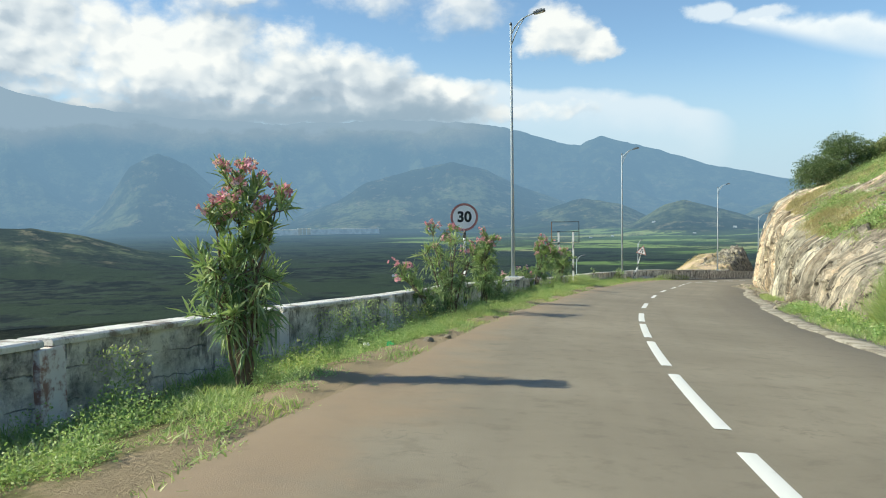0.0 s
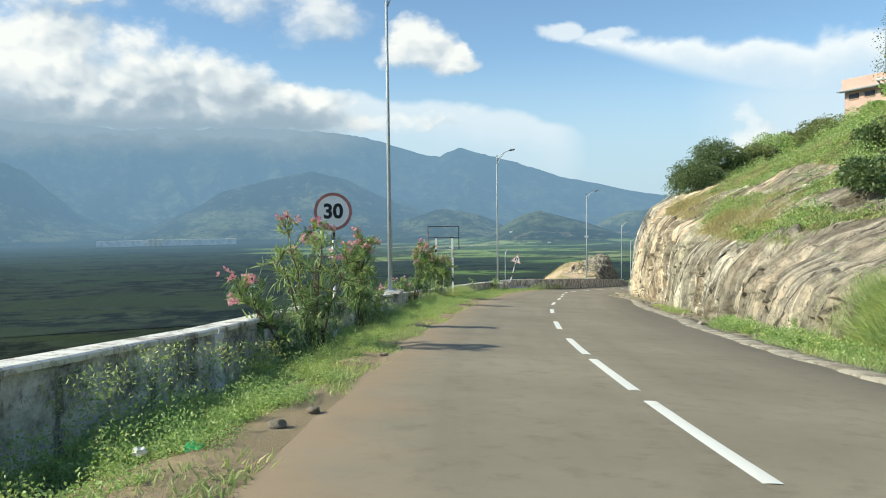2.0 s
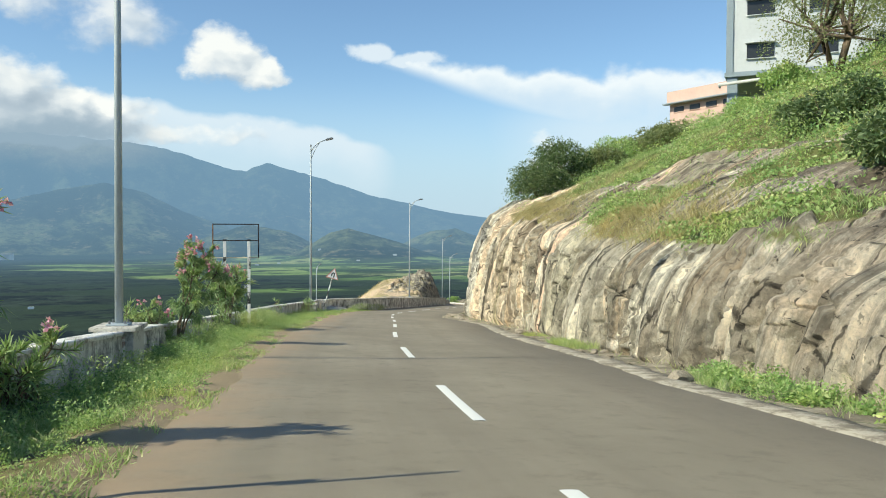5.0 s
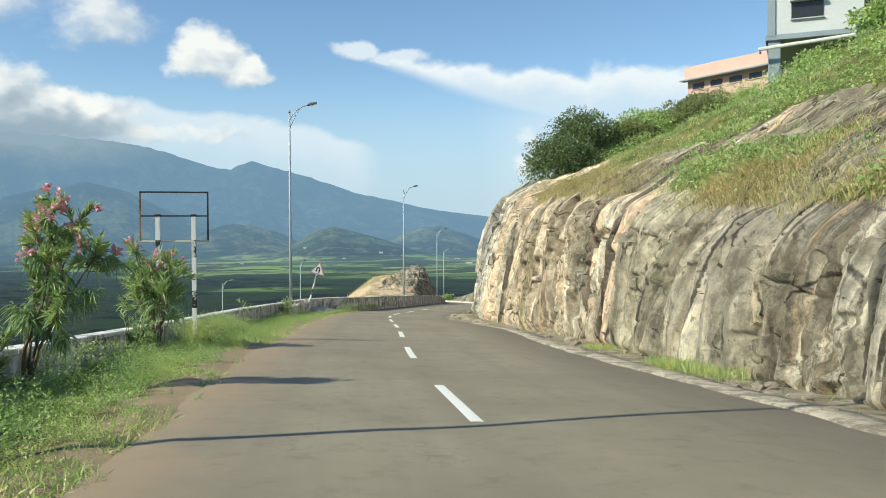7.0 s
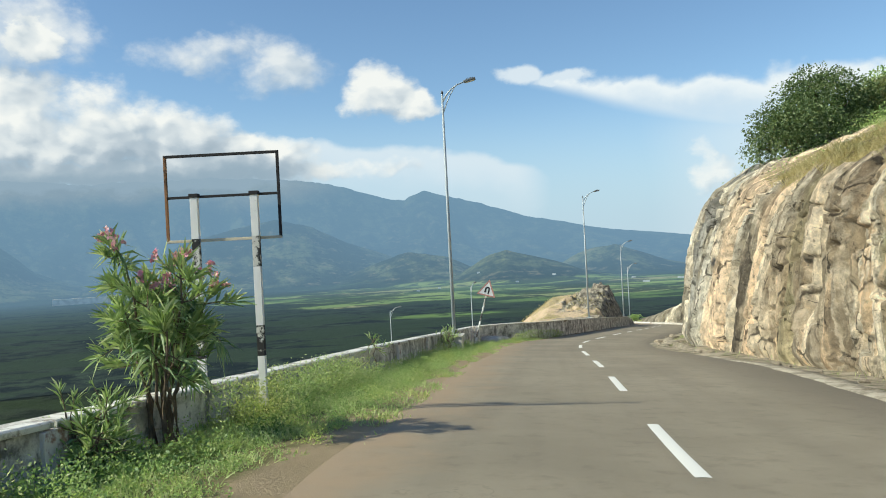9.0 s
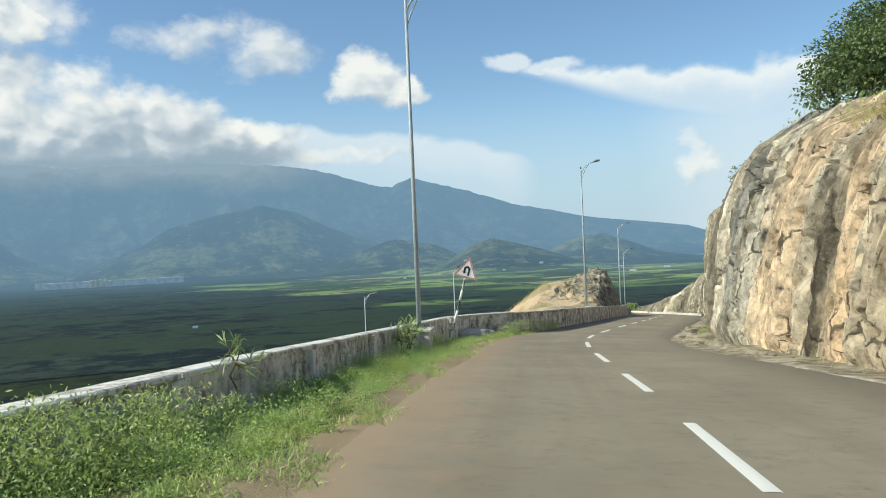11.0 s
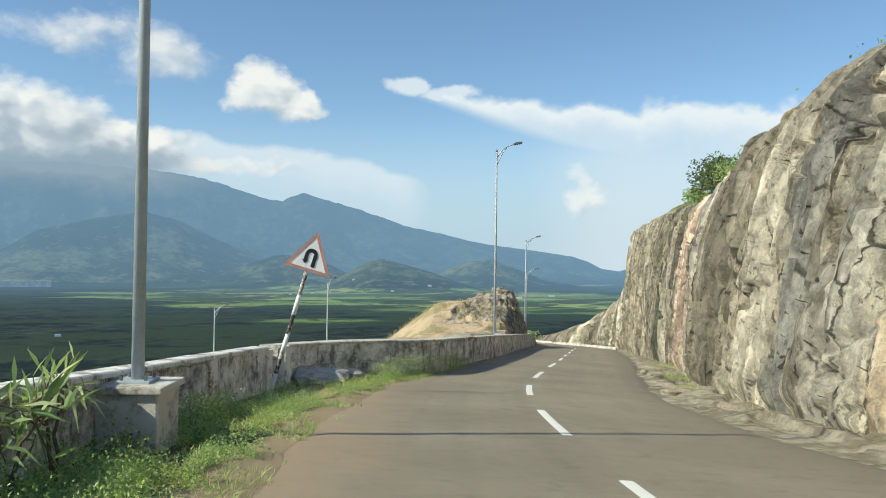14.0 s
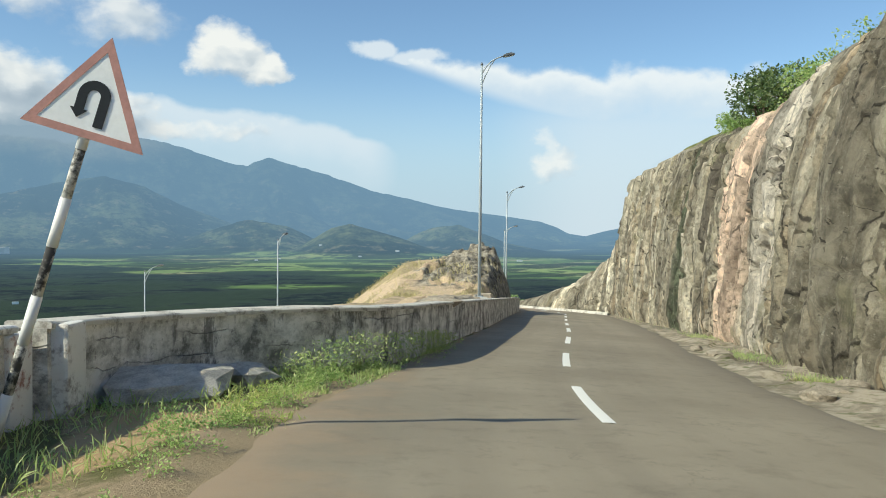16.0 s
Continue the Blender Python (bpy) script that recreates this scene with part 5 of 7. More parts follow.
def street_lamp(name, foot, turn, label, high=8.85):
    lamp = thing(name, Matrix.Translation(foot) @ pose(0, 0, 0, 0, 0, turn), label, "street lamp", "street lamps along the road")
    part("base_plate", box((0.34, 0.34, 0.03), pose(0, 0, 0.015), 0.006), STEEL, lamp)
    for x in (-0.12, 0.12):
        for y in (-0.12, 0.12):
            part("bolt", tube([(x, y, 0.03), (x, y, 0.085)], [0.018, 0.016], 6), LAMP_GREY, lamp)
    part("pole", tube([(0, 0, 0.03), (0, 0, high * 0.5), (0, 0, high)], [0.067, 0.055, 0.038], 8), STEEL, lamp)
    part("arm", tube([(0, 0, high - 0.34), (0.14, 0, high - 0.08), (0.34, 0, high + 0.14), (0.58, 0, high + 0.29), (0.86, 0, high + 0.38)], [0.03, 0.03, 0.028, 0.026, 0.025], 8), STEEL, lamp)
    part("brace", tube([(0.0, 0, high - 0.75), (0.13, 0, high - 0.42), (0.30, 0, high - 0.06), (0.48, 0, high + 0.20)], [0.022, 0.022, 0.02, 0.02], 8), STEEL, lamp)
    part("finial", tube([(0, 0, high), (0, 0, high + 0.05), (0, 0, high + 0.12)], [0.055, 0.05, 0.012], 8), LAMP_GREY, lamp)
    head = bmesh.new()
    bm_box(head, (0.44, 0.24, 0.085), pose(1.04, 0, high + 0.42, 0, -12, 0), 0.03)
    for i in range(5):
        bm_box(head, (0.03, 0.19, 0.04), pose(0.94 + 0.05 * i, 0, high + 0.455 + 0.0105 * i, 0, -12, 0))
    h = part("lamp_head", head, LAMP_GREY, lamp)
    part("lens", box((0.32, 0.18, 0.02), pose(1.05, 0, high + 0.375, 0, -12, 0), 0.006), LENS, h)
    return lamp


def pedestal(foot, turn, label, size=(0.62, 0.66, 0.95)):
    ped = thing("lamp_pedestal", Matrix.Translation(foot) @ pose(0, 0, 0, 0, 0, turn), label, "pedestal", "lamp pedestals")
    part("block", box(size, pose(0, 0, size[2] / 2), 0.02), KERB, ped)
    part("cap", box((size[0] + 0.1, size[1] + 0.1, 0.07), pose(0, 0, size[2] + 0.035), 0.015), KERB, ped)
    return ped


LAMP = "tall galvanised street lamp with a curved arm on a pedestal"
for foot, turn, high in (((2.80, 29.5), -14.0, 9.2), ((13.86, 59.75), -20.0, 8.85)):
    i = int(np.argmin((PC[:, 0] - foot[0]) ** 2 + (PC[:, 1] - foot[1]) ** 2))
    uu = (foot[0] - PC[i, 0]) * TC[i, 1] - (foot[1] - PC[i, 1]) * TC[i, 0]
    z = float(road_z(PC[i, 1]) - CROSSFALL * uu)
    pedestal((foot[0], foot[1], z - 0.50), heading(ST[i]), "whitewashed concrete block under a street lamp beside the parapet")
    street_lamp("street_lamp", (foot[0], foot[1], z + 0.52), turn, LAMP, high)
_p = place(99.8, -3.45, 0.86)
pedestal((_p[0], _p[1], _p[2] - 1.4), heading(100), "grey concrete block behind the wall under a street lamp", (0.5, 0.5, 1.33))
street_lamp("street_lamp", tuple(_p), -20.0, "tall galvanised street lamp behind the wall at the bend", 8.95)
for x, y, top, turn, lab in ((44.6, 110.6, -0.9, -30, "tall galvanised street lamp beyond the rocky knoll"), (52.6, 125.8, -3.7, -40, "distant street lamp on the outside of the bend"),
                             (20.1, 115.2, -6.6, -25, "street lamp on the lower road, seen over the wall"), (28.1, 111.6, -4.45, 50, "slim street lamp rising from the lower road")):
    zg = float(valley_height(np.array([x]), np.array([y]))[0])
    street_lamp("street_lamp", (x, y, zg - 0.03), turn, lab, top - zg)


# ---- the knoll at the bend ----


def build_knoll():
    s = np.arange(83, 128.5, 0.16)
    u = np.concatenate([np.arange(-17.5, -12, 0.35), np.arange(-12, -2.95, 0.13)])
    S2, U2 = np.meshgrid(s, u, indexing="ij")
    side = -3.0 - 0.012 * np.maximum(S2 - 90, 0)
    inset = np.clip(side - U2, 0, None)
    h = 0.62 * smooth(inset, 0.0, 0.25) * smooth(S2, 83, 86)
    h = h - 0.55 * np.maximum(inset - (2.2 + 0.16 * np.maximum(S2 - 90, 0)), 0)
    h = h - 1.6 * np.maximum(-13.0 - U2, 0) ** 1.2
    # the hump: long bare slope to the near side, broken rock at its head
    along = np.where(S2 < 117.5, (117.5 - S2) / 12.5, (S2 - 117.5) / 5.0)
    across = np.where(U2 > -4.4, (U2 + 4.4) / 1.25, (-4.4 - U2) / 13.0)
    r = np.sqrt(along ** 2 + across ** 2)
    hump = 3.25 * np.clip(1 - r ** 0.95, 0, 1)
    patch = fbm(S2 * 0.4, U2 * 0.4, 0.0, 3, 60) - 0.5
    rocky = smooth(S2 + 0.55 * U2 + 4.0 * patch, 103.5, 107.0) * smooth(U2 + 3.0 * patch, -8.4, -6.6)
    h = h - 4.0 * smooth(S2, 120, 127) * smooth(U2, -6, -9)
    big, e1 = facets(S2 * 0.62, U2 * 0.7, 611, 1.0)
    mid, e2 = facets(S2 * 1.5, U2 * 1.6, 621, 1.0)
    on = smooth(hump, 0.1, 0.9)
    h = h + hump + on * rocky * (0.36 * big + 0.20 * mid - 0.30 * smooth(e1, 0.12, 0) - 0.14 * smooth(e2, 0.12, 0)) + (fbm(S2 * 0.9, U2 * 0.9, 0.0, 4, 66) - 0.5) * (0.20 + 0.16 * on * rocky)
    stones, e3 = facets(S2 * 1.3, U2 * 1.5, 641, 0.3)
    h = h + np.where(stones > 0.36, 0.28 * smooth(e3, 0.0, 0.3), 0.0) * np.maximum(rocky, 0.9 * smooth(inset, 2.4, 1.2)) * smooth(inset, 0.3, 0.9) * smooth(S2, 86, 92)
    me = make_mesh("rocky_knoll", place(S2, U2, h).reshape(-1, 3), grid_faces(*S2.shape)[:, ::-1], False)
    add_uv(me, np.stack([S2.ravel() + 11.0, h.ravel() * 1.5 + 0.6 * U2.ravel()], 1))
    add_float(me, "cover", (0.34 * (1 - rocky) + 0.5 * smooth(fbm(S2 * 0.5, U2 * 0.5, 0.0, 3, 88), 0.52, 0.64) * (1 - 0.6 * rocky)).ravel())
    ob = mesh_ob("rocky_knoll", me, KNOLL)
    tagged(ob, "broken rocky knoll with a bare sandy flank behind the wall", "rock", kind="structure")


def knoll_material():
    mat, k = material("sandy_broken_rock")
    p = k.n("ShaderNodeNewGeometry").outputs["Position"]
    cover = k.n("ShaderNodeAttribute", attr="cover").outputs["Fac"]
    g = k.noise(p, 2.2, 7.0, 0.65)
    f = k.noise(p, 14.0, 6.0, 0.7)
    col = k.ramp(g, [(0.36, (0.08, 0.07, 0.058)), (0.47, (0.22, 0.195, 0.155)), (0.56, (0.40, 0.36, 0.285)), (0.66, (0.60, 0.54, 0.43))])
    col = k.mix(k.m("MULTIPLY", k.step(f, 0.5, 0.7), 0.45), col, (0.13, 0.115, 0.09, 1))
    sand = k.mix(k.step(f, 0.4, 0.65), (0.68, 0.52, 0.35, 1), (0.52, 0.40, 0.265, 1))
    col = k.mix(k.step(k.m("ADD", cover, k.m("MULTIPLY", k.m("SUBTRACT", g, 0.5), 0.25)), 0.2, 0.36), col, sand)
    col = k.mix(k.m("MULTIPLY", k.step(k.m("ADD", cover, k.m("MULTIPLY", k.m("SUBTRACT", f, 0.5), 0.3)), 0.5, 0.7), 0.45), col, (0.20, 0.19, 0.08, 1))
    finish(k, col, 0.92, f, 0.08, 0.0, 0.2)
    return mat


KNOLL = knoll_material()
build_knoll()

# ---- signs ----


def face_matrix(p, yaw, roll=0.0):
    """A plate's frame: x to the reader's right, y into the plate, z up; yaw turns it about z, roll leans it to the reader's right."""
    return Matrix.Translation(p) @ pose(0, 0, 0, 0, 0, yaw) @ pose(0, 0, 0, 0, roll, 0)


def written(text, size, m, mat, parent, thick=0.002, name="digit"):
    cu = bpy.data.curves.new(name, "FONT")
    cu.body, cu.size, cu.align_x, cu.align_y, cu.extrude, cu.offset = text, size, "CENTER", "CENTER", thick, size * 0.034
    tmp = new(name, cu)
    dg = bpy.context.evaluated_depsgraph_get()
    me = bpy.data.meshes.new_from_object(tmp.evaluated_get(dg))
    bpy.data.objects.remove(tmp)
    bm = bmesh.new()
    bm.from_mesh(me)
    bmesh.ops.remove_doubles(bm, verts=bm.verts, dist=0.0002)
    bm.to_mesh(me)
    bm.free()
    me.transform(m @ pose(0, 0, 0, 90, 0, 0))
    me.materials.clear()
    return mesh_ob(name, me, mat, parent)


def speed_sign():
    c = Vector((0.70, 20.35, 0.985))
    base = spot(27.6, -4.45, -0.4)
    sign = thing("speed_limit_sign", Matrix.Translation((c.x, c.y, base.z)), "round white speed sign with faded red rim and black digits", "road sign")
    inv = Matrix.Translation((-c.x, -c.y, -base.z))
    m = inv @ face_matrix(c, 4.0, 0)
    plate = part("plate", prism(circle(0.335), 0.012, m), SIGN_WHITE, sign)
    bm = bmesh.new()
    bm_band(bm, circle(0.352), circle(0.297), 0.02, m @ pose(0, -0.002, 0))
    part("rim", bm, SIGN_RED, plate, "faded red rim")
    written("3", 0.37, m @ pose(-0.092, -0.009, -0.005), SIGN_BLACK, plate)
    written("0", 0.37, m @ pose(0.092, -0.009, -0.005), SIGN_BLACK, plate)
    part("back", prism(circle(0.34), 0.006, m @ pose(0, 0.014, 0)), SIGN_BACK, plate)
    k = 0
    z, top = 0.0, c.z - base.z - 0.25
    while z < top:
        z2 = min(z + 0.42, top)
        part("pole_band", tube([(0, 0.05, z), (0, 0.05, z2)], [0.036, 0.036], 12), (PAINT_WHITE, PAINT_BLACK)[k % 2], sign)
        z, k = z2, k + 1


def bend_sign():
    c = Vector((16.77, 65.32, -2.715))
    foot = Vector((16.02, 65.55, 0)) 
    foot.z = spot(74.6, -4.75, -0.42).z
    sign = thing("hairpin_bend_sign", Matrix.Translation(foot), "leaning triangular hairpin bend sign on a banded post", "road sign")
    inv = Matrix.Translation(-foot)
    m = inv @ face_matrix(c, -14.0, 16.0)
    r = 0.48

    def tri(k):
        return [(r * k * math.sin(a), r * k * math.cos(a)) for a in (0, -2 * math.pi / 3, 2 * math.pi / 3)]

    bm = bmesh.new()
    bm_prism(bm, tri(1.0), 0.01, m)
    bmesh.ops.bevel(bm, geom=bm.edges[:], offset=0.002, segments=1, affect="EDGES")
    plate = part("plate", bm, SIGN_WHITE, sign)
    bm = bmesh.new()
    bm_band(bm, tri(1.02), tri(0.79), 0.016, m @ pose(0, -0.002, 0))
    part("rim", bm, SIGN_PINK, plate, "sun-bleached red rim")
    # the turned-back arrow
    pts = []
    w, rad, leg = 0.034, 0.077, 0.21
    outer = [(rad + w, -leg)] + [((rad + w) * math.cos(a), (rad + w) * math.sin(a)) for a in np.linspace(0, math.pi, 14)] + [(-rad - w, -0.115)]
    inner = [(rad - w, -leg)] + [((rad - w) * math.cos(a), (rad - w) * math.sin(a)) for a in np.linspace(0, math.pi, 14)] + [(-rad + w, -0.115)]
    bm = bmesh.new()
    mm = m @ pose(0, -0.0085, 0.055)
    fo = [bm.verts.new(mm @ Vector((x, 0, z))) for x, z in outer]
    fi = [bm.verts.new(mm @ Vector((x, 0, z))) for x, z in inner]
    for i in range(len(fo) - 1):
        bm.faces.new((fo[i], fo[i + 1], fi[i + 1], fi[i]))
    hd = [bm.verts.new(mm @ Vector((x, 0, z))) for x, z in ((-rad - 0.062, -0.11), (-rad + 0.062, -0.11), (-rad, -0.175))]
    bm.faces.new(hd)
    ex = bmesh.ops.extrude_face_region(bm, geom=bm.faces[:])
    bmesh.ops.translate(bm, verts=[v for v in ex["geom"] if isinstance(v, bmesh.types.BMVert)], vec=mm.to_3x3() @ Vector((0, -0.003, 0)))
    part("arrow", bm, SIGN_BLACK, plate, "black turned-back arrow")
    top = m @ Vector((0, 0.035, 0.1))
    low = Vector((0, 0, -0.1))
    length = (top - low).length
    # bands from the plate down: a short white one, then worn black and white in turn
    b, k = length, 0
    while b > 0:
        a = max(b - (0.43 if k == 0 else 0.36), 0.0)
        part("post_band", tube([low.lerp(top, a / length), low.lerp(top, b / length)], [0.040, 0.040] if k % 2 == 0 else [0.036, 0.036], 12), (PAINT_WHITE, FADED_BLACK)[k % 2], sign)
        b, k = a, k + 1


def empty_board():
    tl, tr = Vector((5.98, 41.72, 0.33)), Vector((7.36, 41.40, 0.33))
    ax = (tr - tl).normalized()
    yaw = math.degrees(math.atan2(ax.y, ax.x))
    o = tl.copy()
    o.z = spot(49.2, -5.0, -0.40).z
    b = thing("sign_frame", face_matrix(o, yaw), "empty rusty steel sign frame on two banded posts", "sign frame")
    w, top, mid, low = (tr - tl).length, 0.33 - o.z, -0.19 - o.z, -0.74 - o.z
    for n, size, p in (("top_rail", (w + 0.035, 0.035, 0.035), (w / 2, 0.06, top)), ("bottom_rail", (w + 0.035, 0.035, 0.035), (w / 2, 0.06, low)), ("middle_rail", (w, 0.03, 0.032), (w / 2, 0.062, mid)),
                       ("side_rail", (0.035, 0.035, top - low), (0, 0.06, (top + low) / 2)), ("side_rail", (0.035, 0.035, top - low), (w, 0.06, (top + low) / 2))):
        part(n, box(size, pose(*p), 0.004), PAINT_CREAM if n == "bottom_rail" else RUST if n == "side_rail" and p[0] == 0 else RUST_DARK, b)
    for x, cut in ((0.26 * w, 0.0), (0.79 * w, 0.05)):
        post = part("post_cap", box((0.115, 0.10, 0.05), pose(x, 0, mid + 0.01), 0.004), RUST_DARK, b)
        edges = [(-0.25, 0.28, PAINT_WHITE), (0.28, 0.60, WORN_BLACK), (0.60, 1.08, PAINT_WHITE), (1.08, 1.46, WORN_BLACK), (1.46, low - 0.36, PAINT_WHITE), (low - 0.36, low + 0.02, WORN_BLACK), (low + 0.02, mid, PAINT_WHITE)]
        for a, c, mat in edges:
            part("post_band", box((0.092, 0.085, c - a), pose(x, 0, (a + c) / 2), 0.004), mat, b)


speed_sign()
bend_sign()
empty_board()

# ---- plants ----


def rand_dirs(n, up=0.3):
    d = RNG.normal(size=(n, 3))
    d[:, 2] += up
    return d / np.linalg.norm(d, axis=1)[:, None]


def oleander(base, stems, label, flowers=18, leaf=0.17, low=0.25, dense=34, rise=0.55):
    """A flowering shrub: stems given as lists of points, long leaves along their twigs, hanging below and upright at the tips, blossoms on top."""
    bush = thing("oleander_shrub", Matrix.Translation(base), label, "shrub", "oleanders along the parapet")
    bm = bmesh.new()
    low_b, low_d, top_b, top_d, tips = [], [], [], [], []
    crown = max(p[2] for st in stems for p in st)
    for st in stems:
        pts = np.array(st, float)
        k = np.linspace(0, 1, 9)
        q = np.linspace(0, 1, len(pts))
        path = np.stack([np.interp(k, q, pts[:, c]) for c in range(3)], 1)
        path[1:-1] += RNG.normal(scale=0.02, size=(7, 3))
        bm_tube(bm, path, np.linspace(0.026, 0.008, 9), 6)
        for j in range(2, 9):
            f = j / 8
            if f < low:
                continue
            for b in range(3 if j < 8 else 5):
                d = rand_dirs(1, rise)[0]
                ln = RNG.uniform(0.18, 0.40) * (0.75 if j == 8 else 1.0)
                tip = path[j] + d * ln
                bm_tube(bm, [path[j], (path[j] + tip) / 2 + RNG.normal(scale=0.015, size=3), tip], [0.008, 0.006, 0.004], 4)
                m = int(dense * 1.35 * RNG.uniform(0.7, 1.2))
                a = RNG.uniform(0.25, 1.05, m)
                at = path[j] + np.outer(a, d * ln)
                if f > 0.62 and b % 3 < 2:
                    top_b.append(at)
                    top_d.append(rand_dirs(m, 0.5) * 0.75 + d * 0.8 + np.array([0, 0, 0.35]))
                else:
                    low_b.append(at)
                    low_d.append(rand_dirs(m, 0.0) * 0.9 + d * 0.45 - np.array([0, 0, 0.35 * (1.2 - f)]))
                if f > 0.55 and d[2] > 0.2:
                    tips.append((tip, d))
    part("stem_frame", bm, BARK, bush)
    for name, lb, ld, droop, mat, tag in (("leaves", low_b, low_d, 0.5, OLEANDER, ""), ("young_leaves", top_b, top_d, 0.15, YOUNG_LEAF, "pale yellow-green young leaves")):
        if lb:
            lb, ld = np.concatenate(lb), np.concatenate(ld)
            n = len(lb)
            mesh_ob(name, leaves_mesh(name, lb, ld, RNG.uniform(0.6, 1.25, n) * leaf, RNG.uniform(0.8, 1.25, n) * leaf * 0.115, droop), mat, bush, tag)
    tips.sort(key=lambda p: -p[0][2] + 0.5 * RNG.random())
    pb, pd = [], []
    for tip, d in tips[:flowers]:
        for _ in range(int(RNG.integers(4, 9))):
            c = tip + RNG.normal(scale=0.04, size=3) + d * 0.06
            pb.append(np.repeat(c[None], 6, 0))
            pd.append(rand_dirs(6, 0.4))
    if pb:
        pb, pd = np.concatenate(pb), np.concatenate(pd)
        mesh_ob("blossoms", leaves_mesh("blossoms", pb, pd, RNG.uniform(0.036, 0.06, len(pb)), RNG.uniform(0.032, 0.05, len(pb)), 0.1), PETAL, bush, "clusters of pink blossoms")
    return bush


def fan(n, height, spread, lean=(0, 0), start=0.12):
    """Stems that rise from a tuft and part."""
    out = []
    for i in range(n):
        a = 2 * math.pi * (i + RNG.uniform(0, 0.7)) / n
        r = spread * RNG.uniform(0.35, 1.0)
        h = height * RNG.uniform(0.72, 1.0)
        p0 = (start * math.cos(a), start * math.sin(a), -0.1)
        p1 = (r * 0.35 * math.cos(a) + lean[0] * 0.3, r * 0.35 * math.sin(a) + lean[1] * 0.3, h * 0.45)
        p2 = (r * math.cos(a) + lean[0], r * math.sin(a) + lean[1], h)
        out.append([p0, p1, p2])
    return out


OL = "oleander with narrow dark green leaves and pink blossoms"
oleander(spot(15.1, -4.33, -0.35), [[(0.02, 0, -0.1), (0.0, 0.02, 1.0), (-0.02, 0.02, 2.1)], [(0.05, 0.02, -0.1), (0.05, 0.0, 0.9), (0.08, 0.05, 1.95)], [(0.0, 0.04, -0.1), (-0.08, 0, 0.8), (-0.22, 0.05, 1.72)],
                                     [(0.06, 0, -0.1), (0.10, 0.02, 0.9), (0.36, 0.0, 1.92)], [(-0.03, -0.03, -0.1), (-0.08, -0.06, 0.7), (-0.26, -0.08, 1.38)], [(0.05, 0.05, -0.1), (0.10, 0.1, 0.7), (0.16, 0.10, 1.6)]],
         "tall narrow " + OL, 22, 0.20, 0.45, 18, 1.1)
oleander(spot(25.0, -4.2, -0.35), fan(7, 2.1, 0.7, (0.0, 0.0)), "wide open " + OL, 14, 0.18, 0.35, 15)
oleander(spot(23.6, -4.1, -0.35), [[(0, 0, -0.1), (-0.2, 0.1, 0.6), (-0.75, 0.1, 1.15)], [(0, 0, -0.1), (-0.25, 0, 0.5), (-0.55, 0.2, 0.9)]], "low spreading " + OL, 5, 0.17, 0.3, 24)
oleander(spot(29.6, -4.35, -0.35), fan(6, 2.1, 0.22, (0.05, 0)), "narrow upright " + OL, 12, 0.18, 0.4, 24)
oleander(spot(40.9, -5.0, -0.35), [[(0, 0, -0.1), (0.2, -0.05, 0.95), (0.4, -0.12, 1.8), (0.42, -0.1, 2.3)], [(0.04, 0, -0.1), (0.34, -0.1, 1.0), (0.85, -0.3, 1.8)], [(0, 0.05, -0.1), (0.28, 0.0, 1.1), (0.65, -0.15, 2.15)],
                                   [(0.02, 0.03, -0.1), (0.2, 0.05, 1.0), (0.25, 0.1, 1.95)]], "leaning arched " + OL, 20, 0.17, 0.5, 44)
oleander(spot(40.2, -5.05, -0.35), fan(5, 1.05, 0.55, (-0.2, 0.0)), "low leafy oleander shoots under the arched bush", 3, 0.17, 0.3, 20)
oleander(spot(47.3, -5.05, -0.35), fan(6, 1.75, 0.62, (-0.05, 0.0)) + fan(4, 2.2, 0.45, (0.1, 0.0)) + fan(2, 1.5, 0.7), "bushy dark " + OL, 14, 0.23, 0.7, 19)
oleander(spot(46.0, -5.0, -0.35), fan(3, 0.75, 0.2), "small sapling of " + "oleander with narrow green leaves", 0, 0.15, 0.3, 16)
oleander(spot(31.6, -4.5, -0.35), fan(4, 0.85, 0.4), "small spreading oleander without blossoms by the parapet", 2, 0.15, 0.3, 22)
oleander(spot(55.6, -4.8, -0.35), [[(0, 0, -0.1), (0.02, 0, 0.5), (0.0, 0.0, 1.0)]], "single thin oleander sapling in the grass", 0, 0.17, 0.86, 7)
oleander(spot(66.0, -4.55, -0.35), fan(3, 0.95, 0.25), "leafy young oleander beside the lamp pedestal", 0, 0.27, 0.7, 3)
oleander(spot(66.9, -4.6, -0.35), fan(2, 1.05, 0.2), "slender young oleander beside the lamp pedestal", 0, 0.27, 0.75, 3)


def blades(name, s, u, h0, height, width, lean, mat, label, category, droop=0.12):
    """Grass: one bent blade of two quads at every place."""
    n = len(s)
    base = place(s, u, h0)
    d = rand_dirs(n, 0.0)
    d[:, 2] = 0
    d = d * RNG.uniform(0.2, 1.0, n)[:, None] * lean
    d[:, 2] = 1.0
    me = leaves_mesh(name, base, d, height, width, droop)
    ob = mesh_ob(name, me, mat)
    tagged(ob, label, category, kind="stuff")
    return ob


def verge_h(s, u):
    lo, hi = LEFT(s) + 0.25, np.where(s < 75.6, WALL(s) - 0.15, np.interp(s, [75.6, 78, 80.5, 82.5, 120], [-5.4, -4.9, -3.2, -2.95, -3.2]))
    f = np.clip((u - lo) / np.minimum(hi - lo, -0.02), 0, 1)
    return -0.06 - np.interp(s, [10, 30, 40], [0.30, 0.24, 0.14]) * smooth(f, 0.15, 0.9) * smooth(s, 79, 74), f


